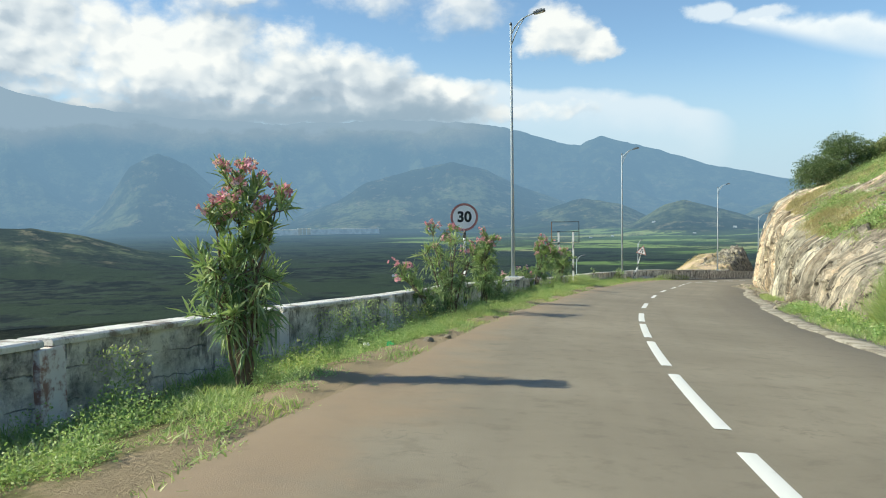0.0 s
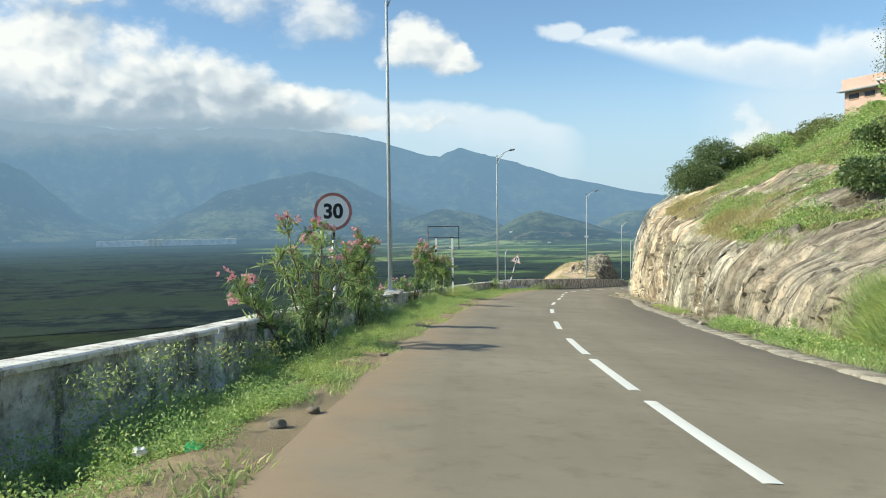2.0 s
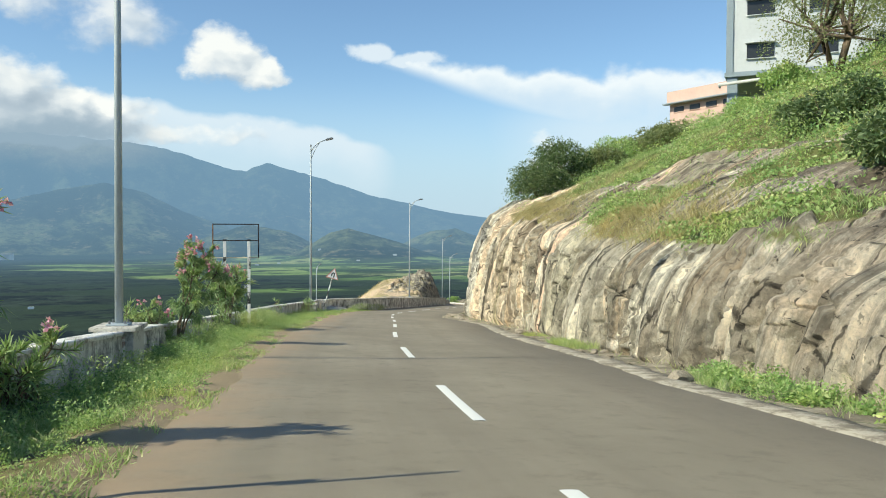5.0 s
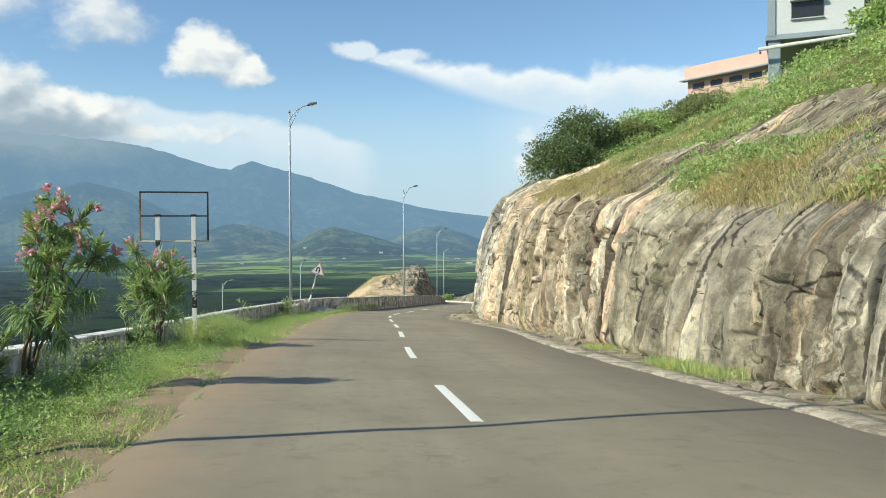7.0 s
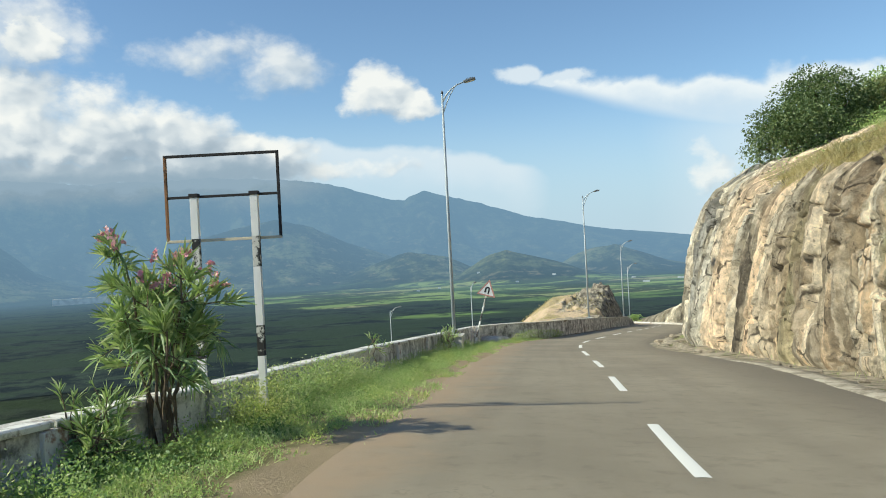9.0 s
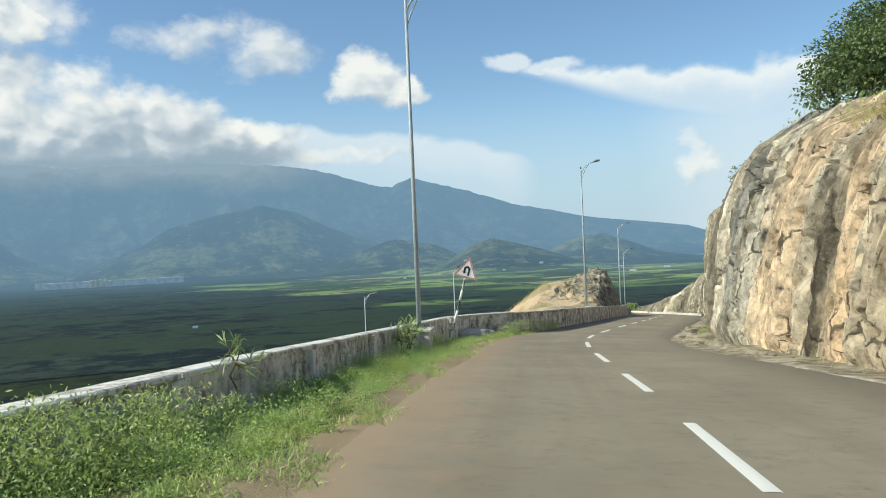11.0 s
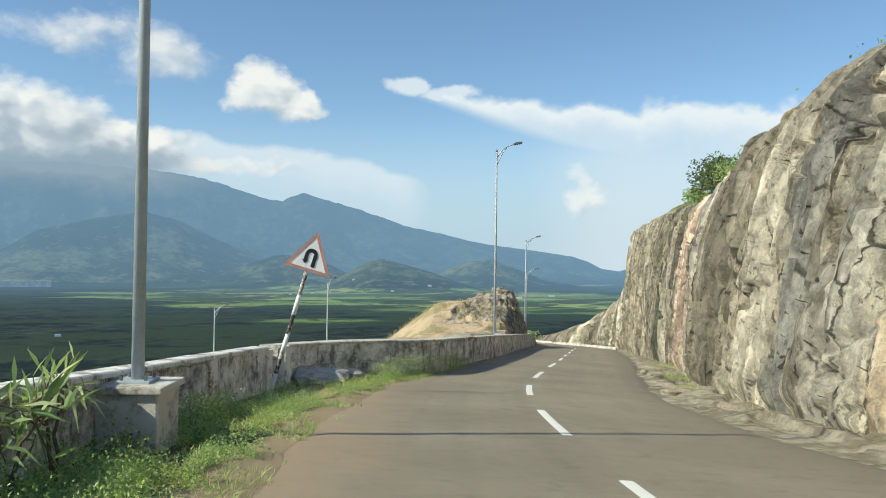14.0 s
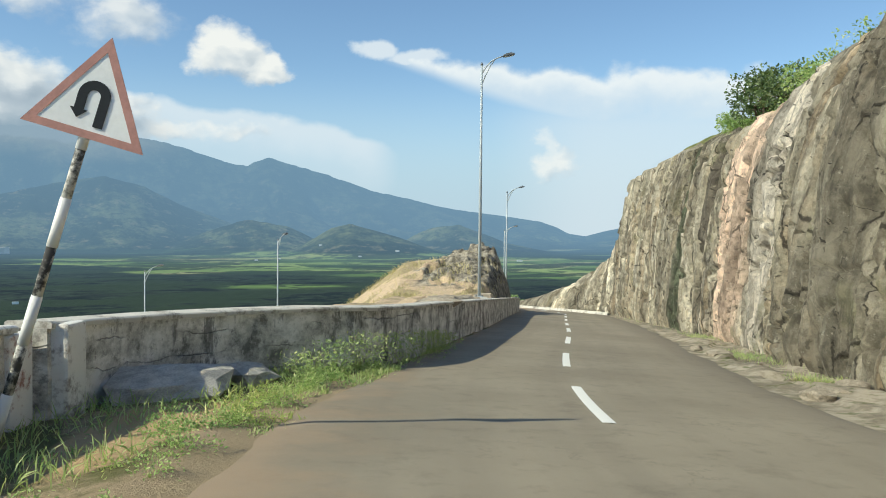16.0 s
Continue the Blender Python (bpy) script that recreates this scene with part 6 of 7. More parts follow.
def build_grass():
    n = 210000
    s = np.concatenate([RNG.uniform(6, 80, n), RNG.uniform(76, 84, 6000)])
    s = s[RNG.random(len(s)) < np.interp(s, [6, 60, 80], [1, 0.8, 0.6])]
    f = RNG.random(len(s)) ** 0.85
    lo = LEFT(s) + 0.2 + 0.25 * (fbm(s * 1.6, 5.0, 0.0, 3, 141) - 0.5)
    hi = np.where(s < 75.6, WALL(s) + 0.16, np.interp(s, [75.6, 78, 80.5, 83], [-4.8, -4.4, -3.0, -2.6]))
    u = lo * (1 - f) + hi * f
    clump = fbm(s * 1.3, u * 1.9, 0.0, 4, 111)
    keep = RNG.random(len(s)) < np.maximum(smooth(clump, 0.33, 0.48), 0.4) * np.where((s > 73.2) & (s < 79.0) & (f > 0.30 + 0.12 * np.sin(s * 2.3)), 0.3, 1.0) * smooth(f, -0.02, 0.10)
    s, u, f, clump = s[keep], u[keep], f[keep], clump[keep]
    h0, _ = verge_h(s, u)
    tall = RNG.uniform(0.05, 0.19, len(s)) * (0.45 + 1.3 * smooth(clump, 0.42, 0.66)) * (0.6 + 0.6 * f)
    blades("verge_grass", s, u, h0, tall, 0.008 + 0.007 * RNG.random(len(s)), 1.25, GRASS, "lush green grass and weeds on the road verge", "grass", 0.3)
    # broad-leaved weeds in low mounds
    cs, cu, cr = [], [], []
    for _ in range(950):
        a = RNG.uniform(7, 79)
        b = RNG.uniform(0.12, 0.98)
        if 73.0 < a < 79.2 and b > 0.34:
            continue
        lo1 = float(LEFT(a)) + 0.0
        hi1 = float(WALL(a)) + 0.2 if a < 75.6 else -4.4
        cs.append(a), cu.append(lo1 * (1 - b) + hi1 * b), cr.append(RNG.uniform(0.11, 0.32) * (0.7 + 0.6 * b))
    pb, pd, pl = [], [], []
    for a, b, r in zip(cs, cu, cr):
        m = int(1800 * r)
        d = rand_dirs(m, 0.4)
        d[:, 2] = np.abs(d[:, 2])
        c = place(a, b, float(verge_h(np.array([a]), np.array([b]))[0][0]))
        pb.append(c + d * r * RNG.uniform(0.3, 1.0, m)[:, None] * np.array([1, 1, 1.15]))
        pd.append(d + RNG.normal(scale=0.6, size=(m, 3)))
        pl.append(np.full(m, 0.020 + 0.042 * r) * RNG.uniform(0.6, 1.25, m))
    pb, pd, pl = np.concatenate(pb), np.concatenate(pd), np.concatenate(pl)
    ob = mesh_ob("verge_weeds", leaves_mesh("verge_weeds", pb, pd, pl, pl * 0.5, 0.2, 1.5, True), HERB)
    tagged(ob, "low leafy weeds among the verge grass", "weeds", kind="stuff")
    # taller wispy weeds close to the parapet
    pb, pd, pl = [], [], []
    deep = [(float(a) + RNG.uniform(-0.3, 0.3), RNG.uniform(0.22, 0.38), RNG.uniform(0.35, 0.7), RNG.uniform(0.35, 1.0)) for a in np.linspace(48.5, 54.5, 32)]
    for a, r, hh, off in deep + [(*q, 0.45) for q in [(14.2, 0.22, 0.55), (18.9, 0.35, 0.6), (19.8, 0.3, 0.7), (21.0, 0.3, 0.6), (22.4, 0.35, 0.5), (27.2, 0.3, 0.5), (33.5, 0.3, 0.5), (35.8, 0.3, 0.4), (41.5, 0.4, 0.55), (42.6, 0.35, 0.6), (44.2, 0.35, 0.5), (50.6, 0.4, 0.7), (51.5, 0.35, 0.6),
                    (52.6, 0.4, 0.75), (54.0, 0.35, 0.5), (57.2, 0.3, 0.4), (62.0, 0.3, 0.45), (64.4, 0.4, 0.55), (70.2, 0.35, 0.5), (71.4, 0.35, 0.45), (77.9, 0.3, 0.4), (78.7, 0.3, 0.5), (79.6, 0.4, 0.55), (80.6, 0.35, 0.5), (81.8, 0.35, 0.5), (82.8, 0.3, 0.45), (83.8, 0.25, 0.35)]]:
        m = int(2200 * r)
        uu = (float(WALL(a)) + off) if a < 76 else float(np.interp(a, [77.5, 79, 81, 83], [-3.3, -3.0, -2.5, -2.3]))
        c = place(a, uu, -0.22 if a < 76 else -0.06)
        q = RNG.normal(size=(m, 3)) * np.array([r * 0.5, r * 0.5, 0]) + np.outer(RNG.random(m) ** 0.8 * hh, [0, 0, 1])
        pb.append(c + q)
        pd.append(rand_dirs(m, 0.7))
        pl.append(RNG.uniform(0.025, 0.06, m))
    pb, pd, pl = np.concatenate(pb), np.concatenate(pd), np.concatenate(pl)
    ob = mesh_ob("tall_weeds", leaves_mesh("tall_weeds", pb, pd, pl, pl * 0.33, 0.1, 0.5, True), GRASS)
    tagged(ob, "wispy pale green weeds growing against the parapet", "weeds", kind="stuff")
    # dark leafy weeds in mounds between the parapet and the grass
    own = np.random.default_rng(77)
    pb, pd, pl = [], [], []
    for a in np.concatenate([own.uniform(30, 50.5, 46), own.uniform(56, 72, 16)]):
        r = own.uniform(0.20, 0.38)
        m = int(2600 * r)
        d = own.normal(size=(m, 3))
        d /= np.linalg.norm(d, axis=1)[:, None]
        d[:, 2] = np.abs(d[:, 2])
        lump = 0.7 + 0.3 * np.sin(3.0 * np.arctan2(d[:, 1], d[:, 0]) + 6.0 * own.random())
        pb.append(place(a, float(WALL(a)) + own.uniform(0.35, 1.3), -0.24) + d * (r * own.uniform(0.55, 1.0, m) * lump)[:, None] * np.array([1.2, 1.2, 1.3]))
        pd.append(d + own.normal(scale=0.6, size=(m, 3)))
        pl.append(own.uniform(0.03, 0.065, m))
    pb, pd, pl = np.concatenate(pb), np.concatenate(pd), np.concatenate(pl)
    ob = mesh_ob("wall_weeds", leaves_mesh("wall_weeds", pb, pd, pl, pl * 0.5, 0.2, 1.0, True), DARK_WEED)
    tagged(ob, "dark green leafy weeds in mounds below the parapet", "weeds", kind="stuff")
    # grass and weeds at the foot of the rock
    m = 26000
    s = np.concatenate([RNG.uniform(10, 36, m), RNG.normal(44.6, 0.7, 3400), RNG.normal(50.4, 0.35, 900), RNG.normal(83, 0.4, 350), RNG.normal(88.5, 0.8, 700), RNG.normal(97, 1.4, 700), RNG.uniform(36, 120, 500)])
    f = RNG.random(len(s))
    lo, hi = np.where(s < 36, RIGHT(s) + 0.35, FOOT(s) - 0.85), np.where(s < 36, FOOT(s) + 1.6 * smooth(s, 38, 28), FOOT(s) + 0.1)
    u = lo * (1 - f) + hi * f
    clump = fbm(s * 1.1, u * 1.3, 0.0, 3, 131)
    keep = RNG.random(len(s)) < np.where(s < 36, smooth(clump + 0.15 * f, 0.38, 0.55), 1.0)
    s, u, f = s[keep], u[keep], f[keep]
    t = np.clip((u - FOOT(s)) / np.maximum(CREST_U(s) - FOOT(s), 0.1), 0, 1)
    h0 = np.where(u > FOOT(s), hill_u_h(s, t)[1], 0.0) - 0.03
    tall = RNG.uniform(0.06, 0.22, len(s)) * np.where(s < 34, 1.0 + 1.9 * f, np.where(s < 47, 1.5, 1.0))
    blades("bank_grass", s, u, h0, tall, 0.010, 1.3, GRASS, "green grass along the foot of the rock", "grass")
    # leafy weeds on the low bank
    pb, pd, pl = [], [], []
    for _ in range(260):
        a = RNG.uniform(16, 36.5)
        f1 = RNG.random()
        uu = (float(RIGHT(a)) + 0.75) * (1 - f1) + (float(FOOT(a)) + 1.5 * float(smooth(a, 38, 30))) * f1
        tt = min(max((uu - float(FOOT(a))) / 1.6, 0), 1)
        c = place(a, uu, max(float(hill_u_h(np.array([a]), np.array([tt]))[1][0]), 0.0) - 0.05)
        r = RNG.uniform(0.14, 0.34)
        m = int(1000 * r)
        d = rand_dirs(m, 0.4)
        d[:, 2] = np.abs(d[:, 2])
        pb.append(c + d * r * RNG.uniform(0.3, 1.0, m)[:, None] * np.array([1, 1, 1.2]))
        pd.append(d + RNG.normal(scale=0.6, size=(m, 3)))
        pl.append(RNG.uniform(0.04, 0.09, m))
    pb, pd, pl = np.concatenate(pb), np.concatenate(pd), np.concatenate(pl)
    ob = mesh_ob("bank_weeds", leaves_mesh("bank_weeds", pb, pd, pl, pl * 0.5, 0.2, 1.5, True), HERB)
    tagged(ob, "leafy green weeds on the low bank by the drain", "weeds", kind="stuff")
    # dry tufts that hang over the rock by the bank
    s = np.concatenate([RNG.normal(28.0, 0.8, 4200), RNG.normal(25.4, 1.3, 7600), RNG.normal(67.0, 2.0, 3200), RNG.normal(61.5, 1.2, 4600), RNG.normal(57.0, 1.5, 2200), RNG.normal(47.0, 1.0, 3600), RNG.normal(42.5, 1.0, 1800)])
    kk = np.repeat([0, 0, 1, 1, 1, 1, 1], [4200, 7600, 3200, 4600, 2200, 3600, 1800])
    t = np.where(kk == 0, RNG.uniform(0.05, 0.9, len(s)), 1.3 + np.abs(RNG.normal(scale=1.1, size=len(s))) + 0.8 * (fbm(s, s * 0.3, 0.0, 2, 5) - 0.5))
    v = hill_surface(s, t)
    d = rand_dirs(len(s), 0.0) * 0.6
    d[:, 2] = 1.0
    ln = RNG.uniform(0.25, 0.6, len(s)) * np.where(kk == 0, 1.7, 0.9)
    low = kk == 0
    ob = mesh_ob("bank_tufts", leaves_mesh("bank_tufts", v[low], d[low], ln[low], 0.010, 0.45), GRASS)
    tagged(ob, "tall pale feathery grass hanging over the low bank", "grass", kind="stuff")
    ob = mesh_ob("dry_grass", leaves_mesh("dry_grass", v[~low], d[~low], ln[~low], 0.014, 0.45), DRY_GRASS)
    tagged(ob, "tufts of dry straw-coloured grass on the rock slope", "grass", kind="stuff")


def build_slope_cover():
    n = 380000
    s = RNG.uniform(26, 104, n)
    b = RNG.random(n) ** 1.5 * 30
    t = 1.1 + b
    c = cover_mask(s, t)
    keep = RNG.random(n) < c * np.interp(b, [0, 10, 30], [1, 0.8, 0.5])
    s, t, b = s[keep], t[keep], b[keep]
    v = hill_surface(s, t)
    kind = fbm(s * 0.25, b * 0.35, 0.0, 3, 151)
    herb = kind + RNG.normal(scale=0.03, size=len(s)) > 0.455
    v1 = v[herb]
    m = len(v1)
    lift = fbm(s[herb] * 0.9, b[herb] * 0.9, 0.0, 3, 161)
    v1 = v1 + np.array([0, 0, 1.0]) * (RNG.random(m) * 0.75 * smooth(lift, 0.42, 0.66))[:, None]
    ln = RNG.uniform(0.07, 0.14, m) * np.interp(b[herb], [0, 12, 30], [0.9, 1.05, 1.3])
    ob = mesh_ob("slope_creepers", leaves_mesh("slope_creepers", v1, rand_dirs(m, 0.5), ln, ln * 0.6, 0.2, 1.5, True), HERB)
    tagged(ob, "bright green creepers and herbs spread over the rock slope", "ground cover", kind="stuff")
    v2 = v[~herb]
    m = len(v2)
    d = rand_dirs(m, 0.0) * 0.7
    d[:, 2] = 1
    ln = RNG.uniform(0.12, 0.28, m) * np.interp(b[~herb], [0, 12, 30], [1, 1.3, 2.0])
    ob = mesh_ob("slope_grass", leaves_mesh("slope_grass", v2, d, ln, ln * 0.09, 0.3, 0.0, True), GRASS)
    tagged(ob, "green grass on the slope above the rock", "grass", kind="stuff")


def shrub(name, base, size, label, mat, leaf=0.13, count=2600, trunks=3, category="bush", clumps=26, open_=0.0):
    """A bush or small tree: limbs that part from its foot, and leaves in many clumps with an uneven outline."""
    bush = thing(name, Matrix.Translation(base), label, category)
    w, dpt, hgt = size
    bm = bmesh.new()
    cen = []
    for i in range(clumps):
        a, e = RNG.uniform(0, 2 * math.pi), RNG.uniform(-0.7, 1.0)
        r = RNG.uniform(0.45, 1.0) ** 0.6
        q = math.sqrt(max(0, 1 - max(e, 0) ** 2))
        cen.append((0.5 * w * r * q * math.cos(a), 0.5 * dpt * r * q * math.sin(a), hgt * (0.44 + 0.46 * r * e)))
    cen = np.array(cen)
    for i in range(trunks):
        a = 2 * math.pi * i / trunks
        j = RNG.integers(0, clumps)
        knee = np.array([0.14 * w * math.cos(a), 0.14 * dpt * math.sin(a), hgt * 0.28])
        bm_tube(bm, [(0.05 * math.cos(a), 0.05 * math.sin(a), -0.3), knee, cen[j]], [0.03 * hgt, 0.02 * hgt, 0.006 * hgt], 7)
        for _ in range(5):
            c = cen[RNG.integers(0, clumps)]
            bm_tube(bm, [knee, (knee + c) / 2 + RNG.normal(scale=0.04 * w, size=3), c], [0.015 * hgt, 0.009 * hgt, 0.004 * hgt], 5)
    part("trunk", bm, BARK, bush)
    per = count // clumps
    pb, pd = [], []
    for c in cen:
        d = rand_dirs(per, 0.25)
        rr = RNG.uniform(0.15, 0.30) * (w + hgt) * 0.5 * (1 - 0.3 * open_)
        k = RNG.uniform(0.35, 1.0, per) ** 0.5
        pb.append(c + d * (rr * k)[:, None] * np.array([1, 1, 0.8]))
        pd.append(d + RNG.normal(scale=0.55, size=(per, 3)) + np.array([0, 0, 0.25]))
    pb, pd = np.concatenate(pb), np.concatenate(pd)
    pb[:, 2] = np.maximum(pb[:, 2], -0.1)
    ln = RNG.uniform(0.7, 1.3, len(pb)) * leaf
    mesh_ob("crown", leaves_mesh("crown", pb, pd, ln, ln * 0.55, 0.25, 0.0, True), mat, bush)
    return bush


def on_hill(s, u, sink=0.1):
    t = 1 + max(u - float(CREST_U(s)), 0.0)
    p = hill_surface(np.array([float(s)]), np.array([t]))[0]
    return Vector((p[0], p[1], p[2] - sink))


build_grass()
build_slope_cover()
DB = "dense dark green round bush on the rock slope"
shrub("bush", on_hill(75.6, 9.4, 0.3), (3.6, 3.4, 2.5), DB, BUSH, 0.13, 14000, 4, clumps=60)
shrub("bush", on_hill(78.4, 10.9, 0.2), (3.6, 3.2, 3.2), DB, BUSH, 0.13, 14000, 4, clumps=60)
shrub("bush", on_hill(37.4, 9.9, 0.2), (1.8, 1.7, 1.4), "dark leafy bush at the top of the bank", BUSH, 0.12, 4200, 4, clumps=32)
shrub("bush", on_hill(36.2, 11.6), (1.6, 1.6, 1.2), "dark leafy bush at the top of the bank", BUSH, 0.12, 3600, 4, clumps=30)
shrub("bush", on_hill(47.4, 13.6), (2.0, 1.9, 1.3), "dark leafy bush half way up the slope", BUSH, 0.13, 3600, 4, clumps=30)
shrub("bush", on_hill(45.6, 14.4), (1.9, 1.8, 1.2), "dark leafy bush half way up the slope", BUSH, 0.13, 3200, 4, clumps=28)
for s, u, w, h in ((82, 13.2, 3.0, 2.5), (85, 15.0, 3.4, 2.7), (88, 16.5, 3.2, 2.9), (91, 18.5, 3.6, 2.9), (84.5, 18.5, 3.0, 1.8), (94, 20.0, 3.8, 2.7), (80.5, 14.0, 2.6, 2.0), (87, 19.5, 3.2, 2.4), (90, 22.0, 3.4, 2.6)):
    shrub("bush", on_hill(s, u), (w, w, h), "mid-green bush in the thicket along the ridge", HERB if RNG.random() < 0.4 else OLIVE, 0.16, 5200, 3, clumps=30)
shrub("tree", on_hill(57.0, 19.5), (5.0, 5.0, 6.5), "airy olive-green tree in front of the grey building", OLIVE, 0.11, 13000, 4, "tree", 80, 1.0)
shrub("tree", on_hill(52.0, 20.5), (5.0, 5.0, 6.0), "airy olive-green tree in front of the grey building", OLIVE, 0.11, 12000, 4, "tree", 75, 1.0)
shrub("bush", on_hill(60.0, 19.0), (2.2, 2.0, 1.2), "green bush under the grey building", HERB, 0.18, 2600, 3, clumps=24)
shrub("bush", on_hill(66.0, 20.0), (2.4, 2.2, 1.3), "green bush under the grey building", HERB, 0.18, 2600, 3, clumps=24)
shrub("bush", on_hill(99.8, 6.9), (2.0, 1.8, 2.0), "small leafy tree on the edge of the cliff", BUSH, 0.14, 2600, 3, clumps=24)
shrub("bush", on_hill(96.6, 7.2), (2.2, 1.8, 1.5), "small leafy tree on the edge of the cliff", BUSH, 0.14, 2600, 3, clumps=24)
shrub("bush", on_hill(101.5, 6.4), (1.6, 1.3, 0.7), "bright green creeper at the edge of the cliff", HERB, 0.10, 1800, 2, clumps=18)
shrub("bush", on_hill(93.5, 7.2), (2.6, 1.8, 0.9), "bright green creeper at the edge of the cliff", HERB, 0.10, 1800, 2, clumps=18)
shrub("bush", spot(145.5, -5.5, -0.5), (2.8, 2.2, 1.5), "green bush at the outside of the bend", HERB, 0.16, 2200, 3, clumps=20)

# ---- buildings on the hill ----


def grey_building():
    a = Vector((0.66, -0.75, 0)).normalized()
    o = Vector((46.3, 62.1, 11.75))
    b = thing("grey_building", face_matrix(o, math.degrees(math.atan2(a.y, a.x))), "tall grey-white building raised on blue-grey pillars", "building")
    part("slab", box((15.2, 10.2, 0.35), pose(7.5, 5, 0.18), 0.03), BLUE_GREY, b)
    wall = part("wall", box((15, 10, 13), pose(7.5, 5, 6.8), 0.03), GREY_WALL, b)
    part("corner_strip", box((0.5, 0.16, 13.2), pose(0.25, -0.02, 6.8), 0.02), BLUE_GREY, b)
    for z in (1.4, 4.6, 7.8, 11.0):
        for x in (2.4, 6.6, 10.8):
            w = part("window", box((1.9, 0.10, 1.05), pose(x, 0.0, z + 0.4), 0.01), DARK_PANE, b)
            part("sunshade", box((2.1, 0.45, 0.08), pose(x, -0.2, z + 1.0), 0.01), GREY_WALL, w)
            part("sill", box((2.0, 0.2, 0.06), pose(x, -0.08, z - 0.16), 0.01), GREY_WALL, w)
    for x in (0.45, 6.4, 12.4):
        part("pillar", box((0.75, 0.75, 5.5), pose(x, 0.45, -2.7), 0.03), BLUE_GREY, b)
        part("pillar", box((0.75, 0.75, 5.5), pose(x, 8.5, -2.7), 0.03), BLUE_GREY, b)
    pipe = thing("water_pipe", face_matrix(o + a * -0.5 + Vector((0, 0, -0.62)) + Vector((-0.5, -0.44, 0)), math.degrees(math.atan2(a.y, a.x))), "long white pipe carried past the pillars", "pipe")
    part("tube", tube([(0, 0, 0), (9, -0.6, 0.5), (18, -1.2, 1.0)], [0.12, 0.12, 0.12], 12), FAR_WHITE, pipe)
    for x in (0.1, 6.0, 12.0):
        part("bracket", box((0.12, 0.7, 0.12), pose(x, 0.3 - 0.066 * x, -0.12 + 0.055 * x), 0.01), BLUE_GREY, pipe)


def pink_building():
    a = Vector((0.12, -0.99, 0)).normalized()
    o = Vector((58.6, 83.2, 8.5))
    b = thing("salmon_building", face_matrix(o, math.degrees(math.atan2(a.y, a.x))), "low salmon-pink building with a band of dark windows", "building")
    part("wall", box((12, 8, 5.0), pose(6, 4, 2.5), 0.03), PINK_WALL, b)
    part("roof_parapet", box((12.3, 8.4, 1.25), pose(6, 3.9, 5.7), 0.04), PINK_WALL, b)
    part("sunshade", box((12.5, 0.7, 0.12), pose(6, -0.55, 5.0), 0.01), BLUE_GREY, b)
    for i in range(5):
        w = part("window", box((1.3, 0.12, 0.52), pose(1.3 + 2.1 * i, 0.0, 4.42), 0.01), DARK_PANE, b)
        part("sill", box((1.45, 0.14, 0.06), pose(1.3 + 2.1 * i, -0.04, 4.12), 0.01), PINK_WALL, w)


grey_building()
pink_building()

# ---- stones and litter along the gutter ----


def stone_mesh(seed):
    bm = bmesh.new()
    bmesh.ops.create_icosphere(bm, subdivisions=2, radius=1.0)
    rs = np.random.default_rng(seed)
    off = rs.normal(size=3) * 10
    for v in bm.verts:
        k = 1 + 0.6 * (noise.noise(Vector(v.co * 1.1) + Vector(off.tolist())))
        v.co = Vector((round(v.co.x * k * 4) / 4, round(v.co.y * k * 4) / 4, v.co.z * k * 0.62))
    me = bpy.data.meshes.new("stone")
    bm.to_mesh(me)
    bm.free()
    me.materials.append(STONE)
    return me


STONES = [stone_mesh(i) for i in range(5)]
for i in range(110):
    s = float(RNG.uniform(31, 103))
    f = float(RNG.random())
    u = float(RIGHT(s)) * (1 - f) + float(FOOT(s)) * f + 0.15
    r = float(RNG.uniform(0.03, 0.10)) * (1.0 + 1.1 * (RNG.random() < 0.14))
    ob = new("stone", STONES[i % 5])
    ob.matrix_basis = Matrix.Translation(spot(s, u, -0.02 + r * 0.2)) @ pose(0, 0, 0, 0, 0, float(RNG.uniform(0, 360))) @ Matrix.Diagonal((r * 1.3, r, r, 1))
    tagged(ob, "loose broken stone in the gutter under the rock", "stone", "loose stones in the gutter")
for s, u, r in ((86.5, -2.95, 0.42), (88.4, -3.3, 0.30), (90.0, -3.2, 0.28), (92.3, -3.4, 0.36), (93.4, -3.2, 0.22), (96.5, -3.6, 0.34), (98.0, -3.4, 0.25), (103.0, -3.7, 0.4), (105.6, -3.8, 0.45)):
    ob = new("boulder", STONES[int(s) % 5])
    ob.matrix_basis = Matrix.Translation(spot(s, u, 0.72)) @ pose(0, 0, 0, 0, 0, s * 47) @ Matrix.Diagonal((r * 1.4, r, r, 1))
    tagged(ob, "pale boulder lying behind the top of the wall", "boulder", "boulders behind the wall")
PALE_STONE = plain("pale_grey_rock", (0.50, 0.47, 0.42), 0.92, 0.0, 0.35, 4.0, 0.2, 0.05)
for s, u, h, size, turn in ((76.9, -4.35, -0.02, (0.85, 0.5, 0.42), 40), (78.0, -3.95, 0.0, (0.5, 0.32, 0.3), 75)):
    _m = STONES[2].copy()
    _m.materials.clear()
    _m.materials.append(PALE_STONE)
    ob = new("rock_slab", _m)
    ob.matrix_basis = Matrix.Translation(spot(s, u, h)) @ pose(0, 0, 0, 0, 0, turn) @ Matrix.Diagonal((*size, 1))
    tagged(ob, "flat pale grey slab of rock at the foot of the wall", "rock")

# ---- litter and dry tufts ----


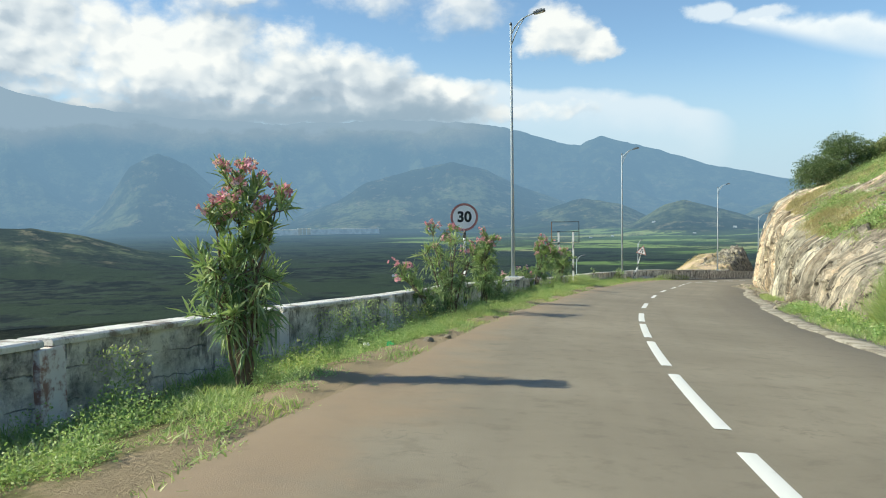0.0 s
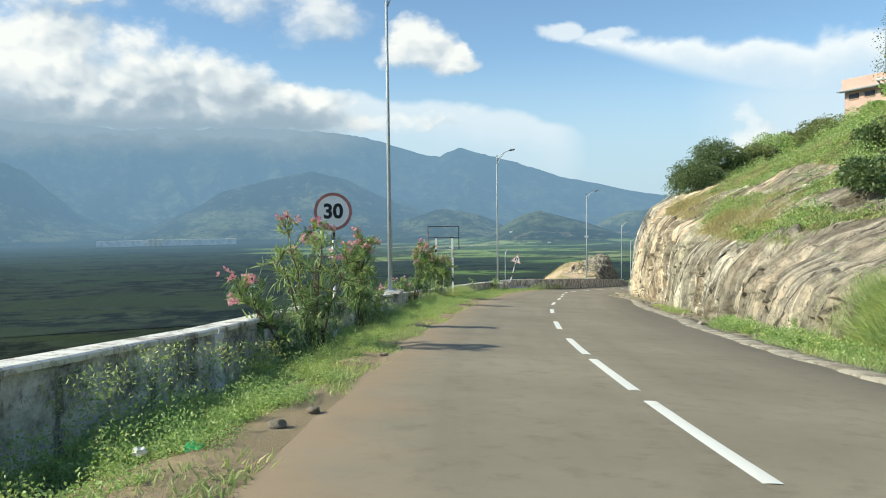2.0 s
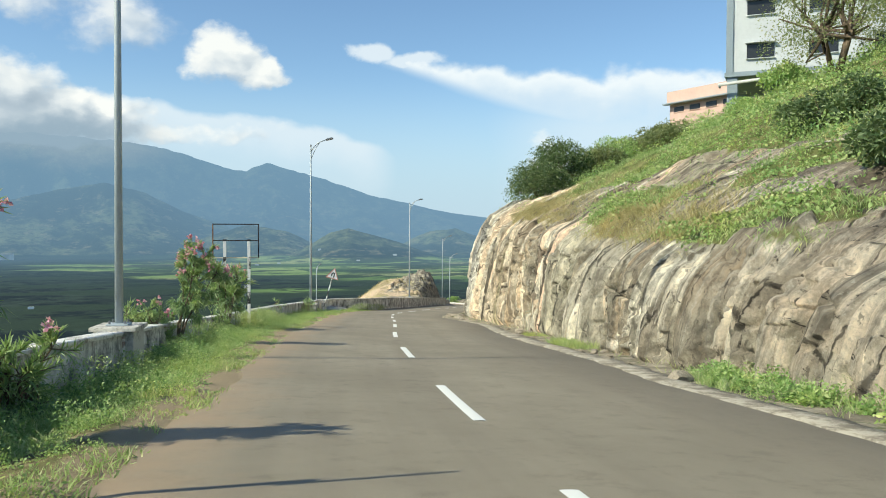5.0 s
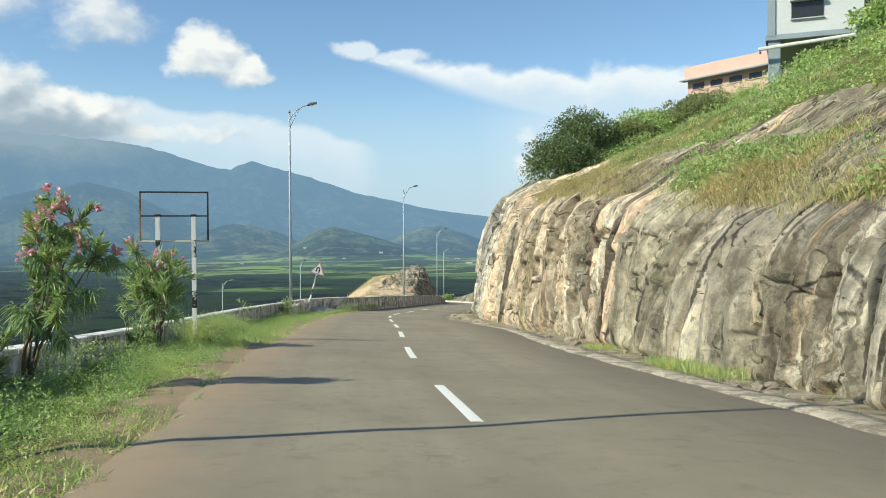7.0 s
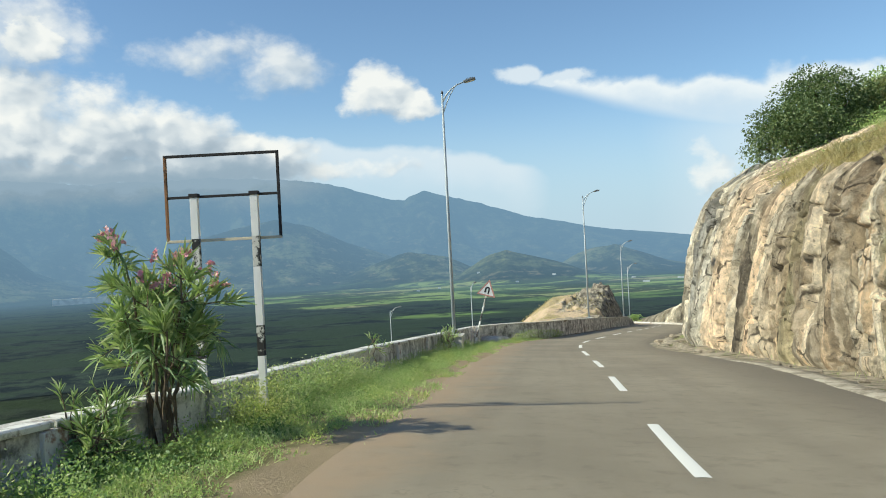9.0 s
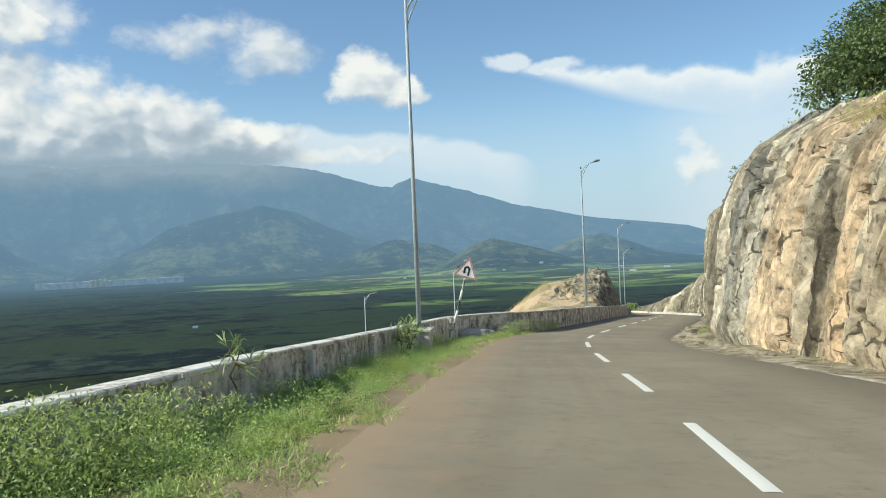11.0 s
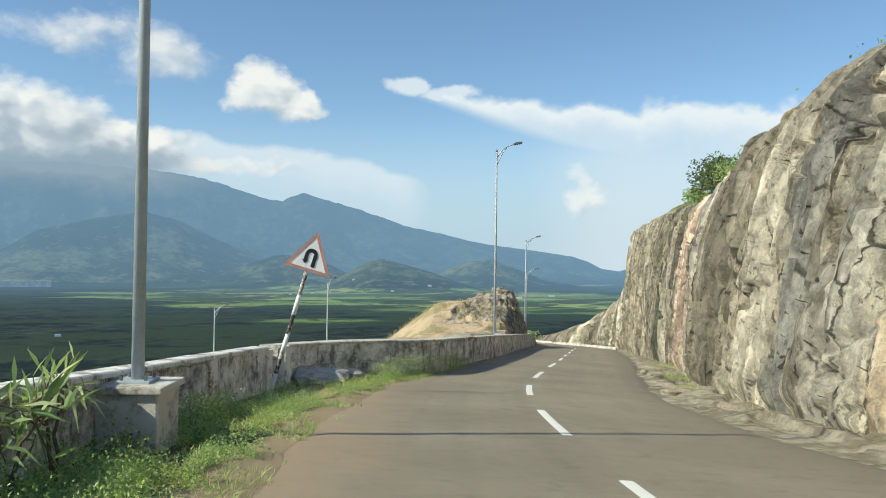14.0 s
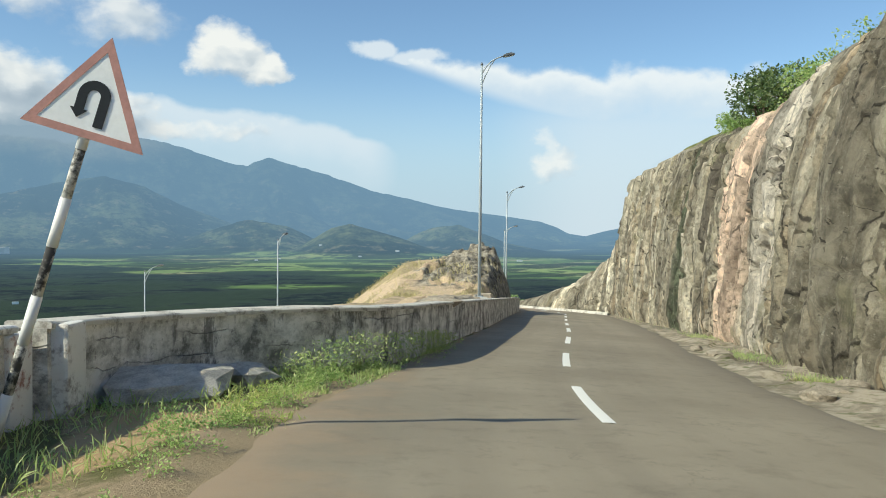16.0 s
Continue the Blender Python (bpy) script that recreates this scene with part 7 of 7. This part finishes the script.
def crumpled(name, at, size, mat, label, seed):
    """A crushed bit of plastic."""
    bm = bmesh.new()
    bmesh.ops.create_icosphere(bm, subdivisions=2, radius=1.0)
    for v in bm.verts:
        k = 0.7 + 0.7 * noise.noise(Vector(v.co) * 2.1 + Vector((seed * 3.7, 0, seed)))
        v.co = Vector((v.co.x * k * size[0], v.co.y * k * size[1], max(v.co.z * k, -0.5) * size[2]))
    me = bpy.data.meshes.new(name)
    bm.to_mesh(me)
    bm.free()
    me.materials.append(mat)
    ob = new(name, me)
    ob.matrix_basis = Matrix.Translation(at)
    tagged(ob, label, "litter")


crumpled("plastic_bag", spot(18.1, -3.6, 0.0), (0.09, 0.06, 0.07), BAG_GREEN, "crumpled green plastic bag in the verge grass", 1)
crumpled("plastic_cup", spot(18.0, -3.9, 0.0), (0.05, 0.05, 0.05), BAG_WHITE, "crushed white plastic cup in the verge grass", 2)
for s, u, r in ((18.9, -3.25, 0.07), (19.6, -3.1, 0.05), (24.0, -3.0, 0.05)):
    ob = new("stone", STONES[int(s) % 5])
    ob.matrix_basis = Matrix.Translation(spot(s, u, r * 0.1)) @ pose(0, 0, 0, 0, 0, s * 31) @ Matrix.Diagonal((r * 1.3, r, r, 1))
    tagged(ob, "small brown stone at the edge of the asphalt", "stone", "stones along the road edge")


def knoll_tufts():
    n = 7000
    s, u = RNG.uniform(95, 116, n), RNG.uniform(-13.5, -3.6, n)
    keep = fbm(s * 0.5, u * 0.5, 0.0, 3, 88) > 0.52
    s, u = s[keep], u[keep]
    along, across = (117.5 - s) / 12.5, np.where(u > -4.4, (u + 4.4) / 1.25, (-4.4 - u) / 13.0)
    inset = -3.0 - 0.012 * np.maximum(s - 90, 0) - u
    h = 0.5 - 0.55 * np.maximum(inset - (2.2 + 0.16 * np.maximum(s - 90, 0)), 0) + 3.25 * np.clip(1 - np.hypot(along, across) ** 0.95, 0, 1)
    d = rand_dirs(len(s), 0.0) * 0.5
    d[:, 2] = 1
    ob = mesh_ob("knoll_grass", leaves_mesh("knoll_grass", place(s, u, h), d, RNG.uniform(0.25, 0.65, len(s)), 0.02, 0.3, 0.0, True), DRY_GRASS)
    tagged(ob, "sparse dry grass on the sandy flank of the knoll", "grass", kind="stuff")


knoll_tufts()

# ---- far off in the valley ----


def far_box(name, az, dist, size, label, mat, lift=0.0):
    x, y = dist * math.sin(radians(az)), dist * math.cos(radians(az))
    z = float(valley_height(np.array([x]), np.array([y]))[0])
    ob = thing(name, Matrix.Translation((x, y, z - 1 + lift)) @ pose(0, 0, 0, 0, 0, -az), label, "building")
    w, d, h = size
    bm = box((w, d, h), pose(0, 0, h / 2), 0.2)
    part("walls", bm, mat, ob)
    bm = bmesh.new()
    bm_prism(bm, [(-w * 0.54, h - 0.4), (w * 0.54, h - 0.4), (w * 0.44, h + h * 0.25), (-w * 0.44, h + h * 0.25)], d * 1.1)
    part("roof", bm, mat, ob)


for az, dist, size in ((17.9, 2280, (13, 8, 5)), (25.9, 2350, (17, 9, 5)), (12.4, 2200, (11, 8, 5)), (26.7, 2050, (24, 10, 5)), (10.9, 2100, (12, 8, 5)), (-24.0, 2600, (16, 10, 6)), (-3.1, 1030, (9, 7, 4)), (15.2, 2450, (14, 9, 6)), (20.5, 2380, (16, 9, 6)), (29.0, 2200, (22, 10, 6))):
    far_box("farm_building", az, dist, tuple(0.7 * v for v in size), "small white building far off in the valley", HAZY_WHITE)
x, y = 2650 * math.sin(radians(-8.6)), 2650 * math.cos(radians(-8.6))
dam = thing("dam", Matrix.Translation((x, y, -91)) @ pose(0, 0, 0, 0, 0, 8.6), "long low pale dam with a tan spillway across the valley", "dam")
part("wall", box((414, 10, 18), pose(0, 0, 9), 0.5), HAZY_CONCRETE, dam)
part("crest_road", box((414, 14, 1.6), pose(0, 0, 18.8), 0.3), HAZY_CONCRETE, dam)
part("spillway", box((44, 16, 22), pose(-37, -4, 11), 0.5), HAZY_TAN, dam)
for px in (-58, -44, -30, -16):
    part("pier", box((3.0, 5.0, 24), pose(px, -13, 12), 0.3), HAZY_CONCRETE, dam)
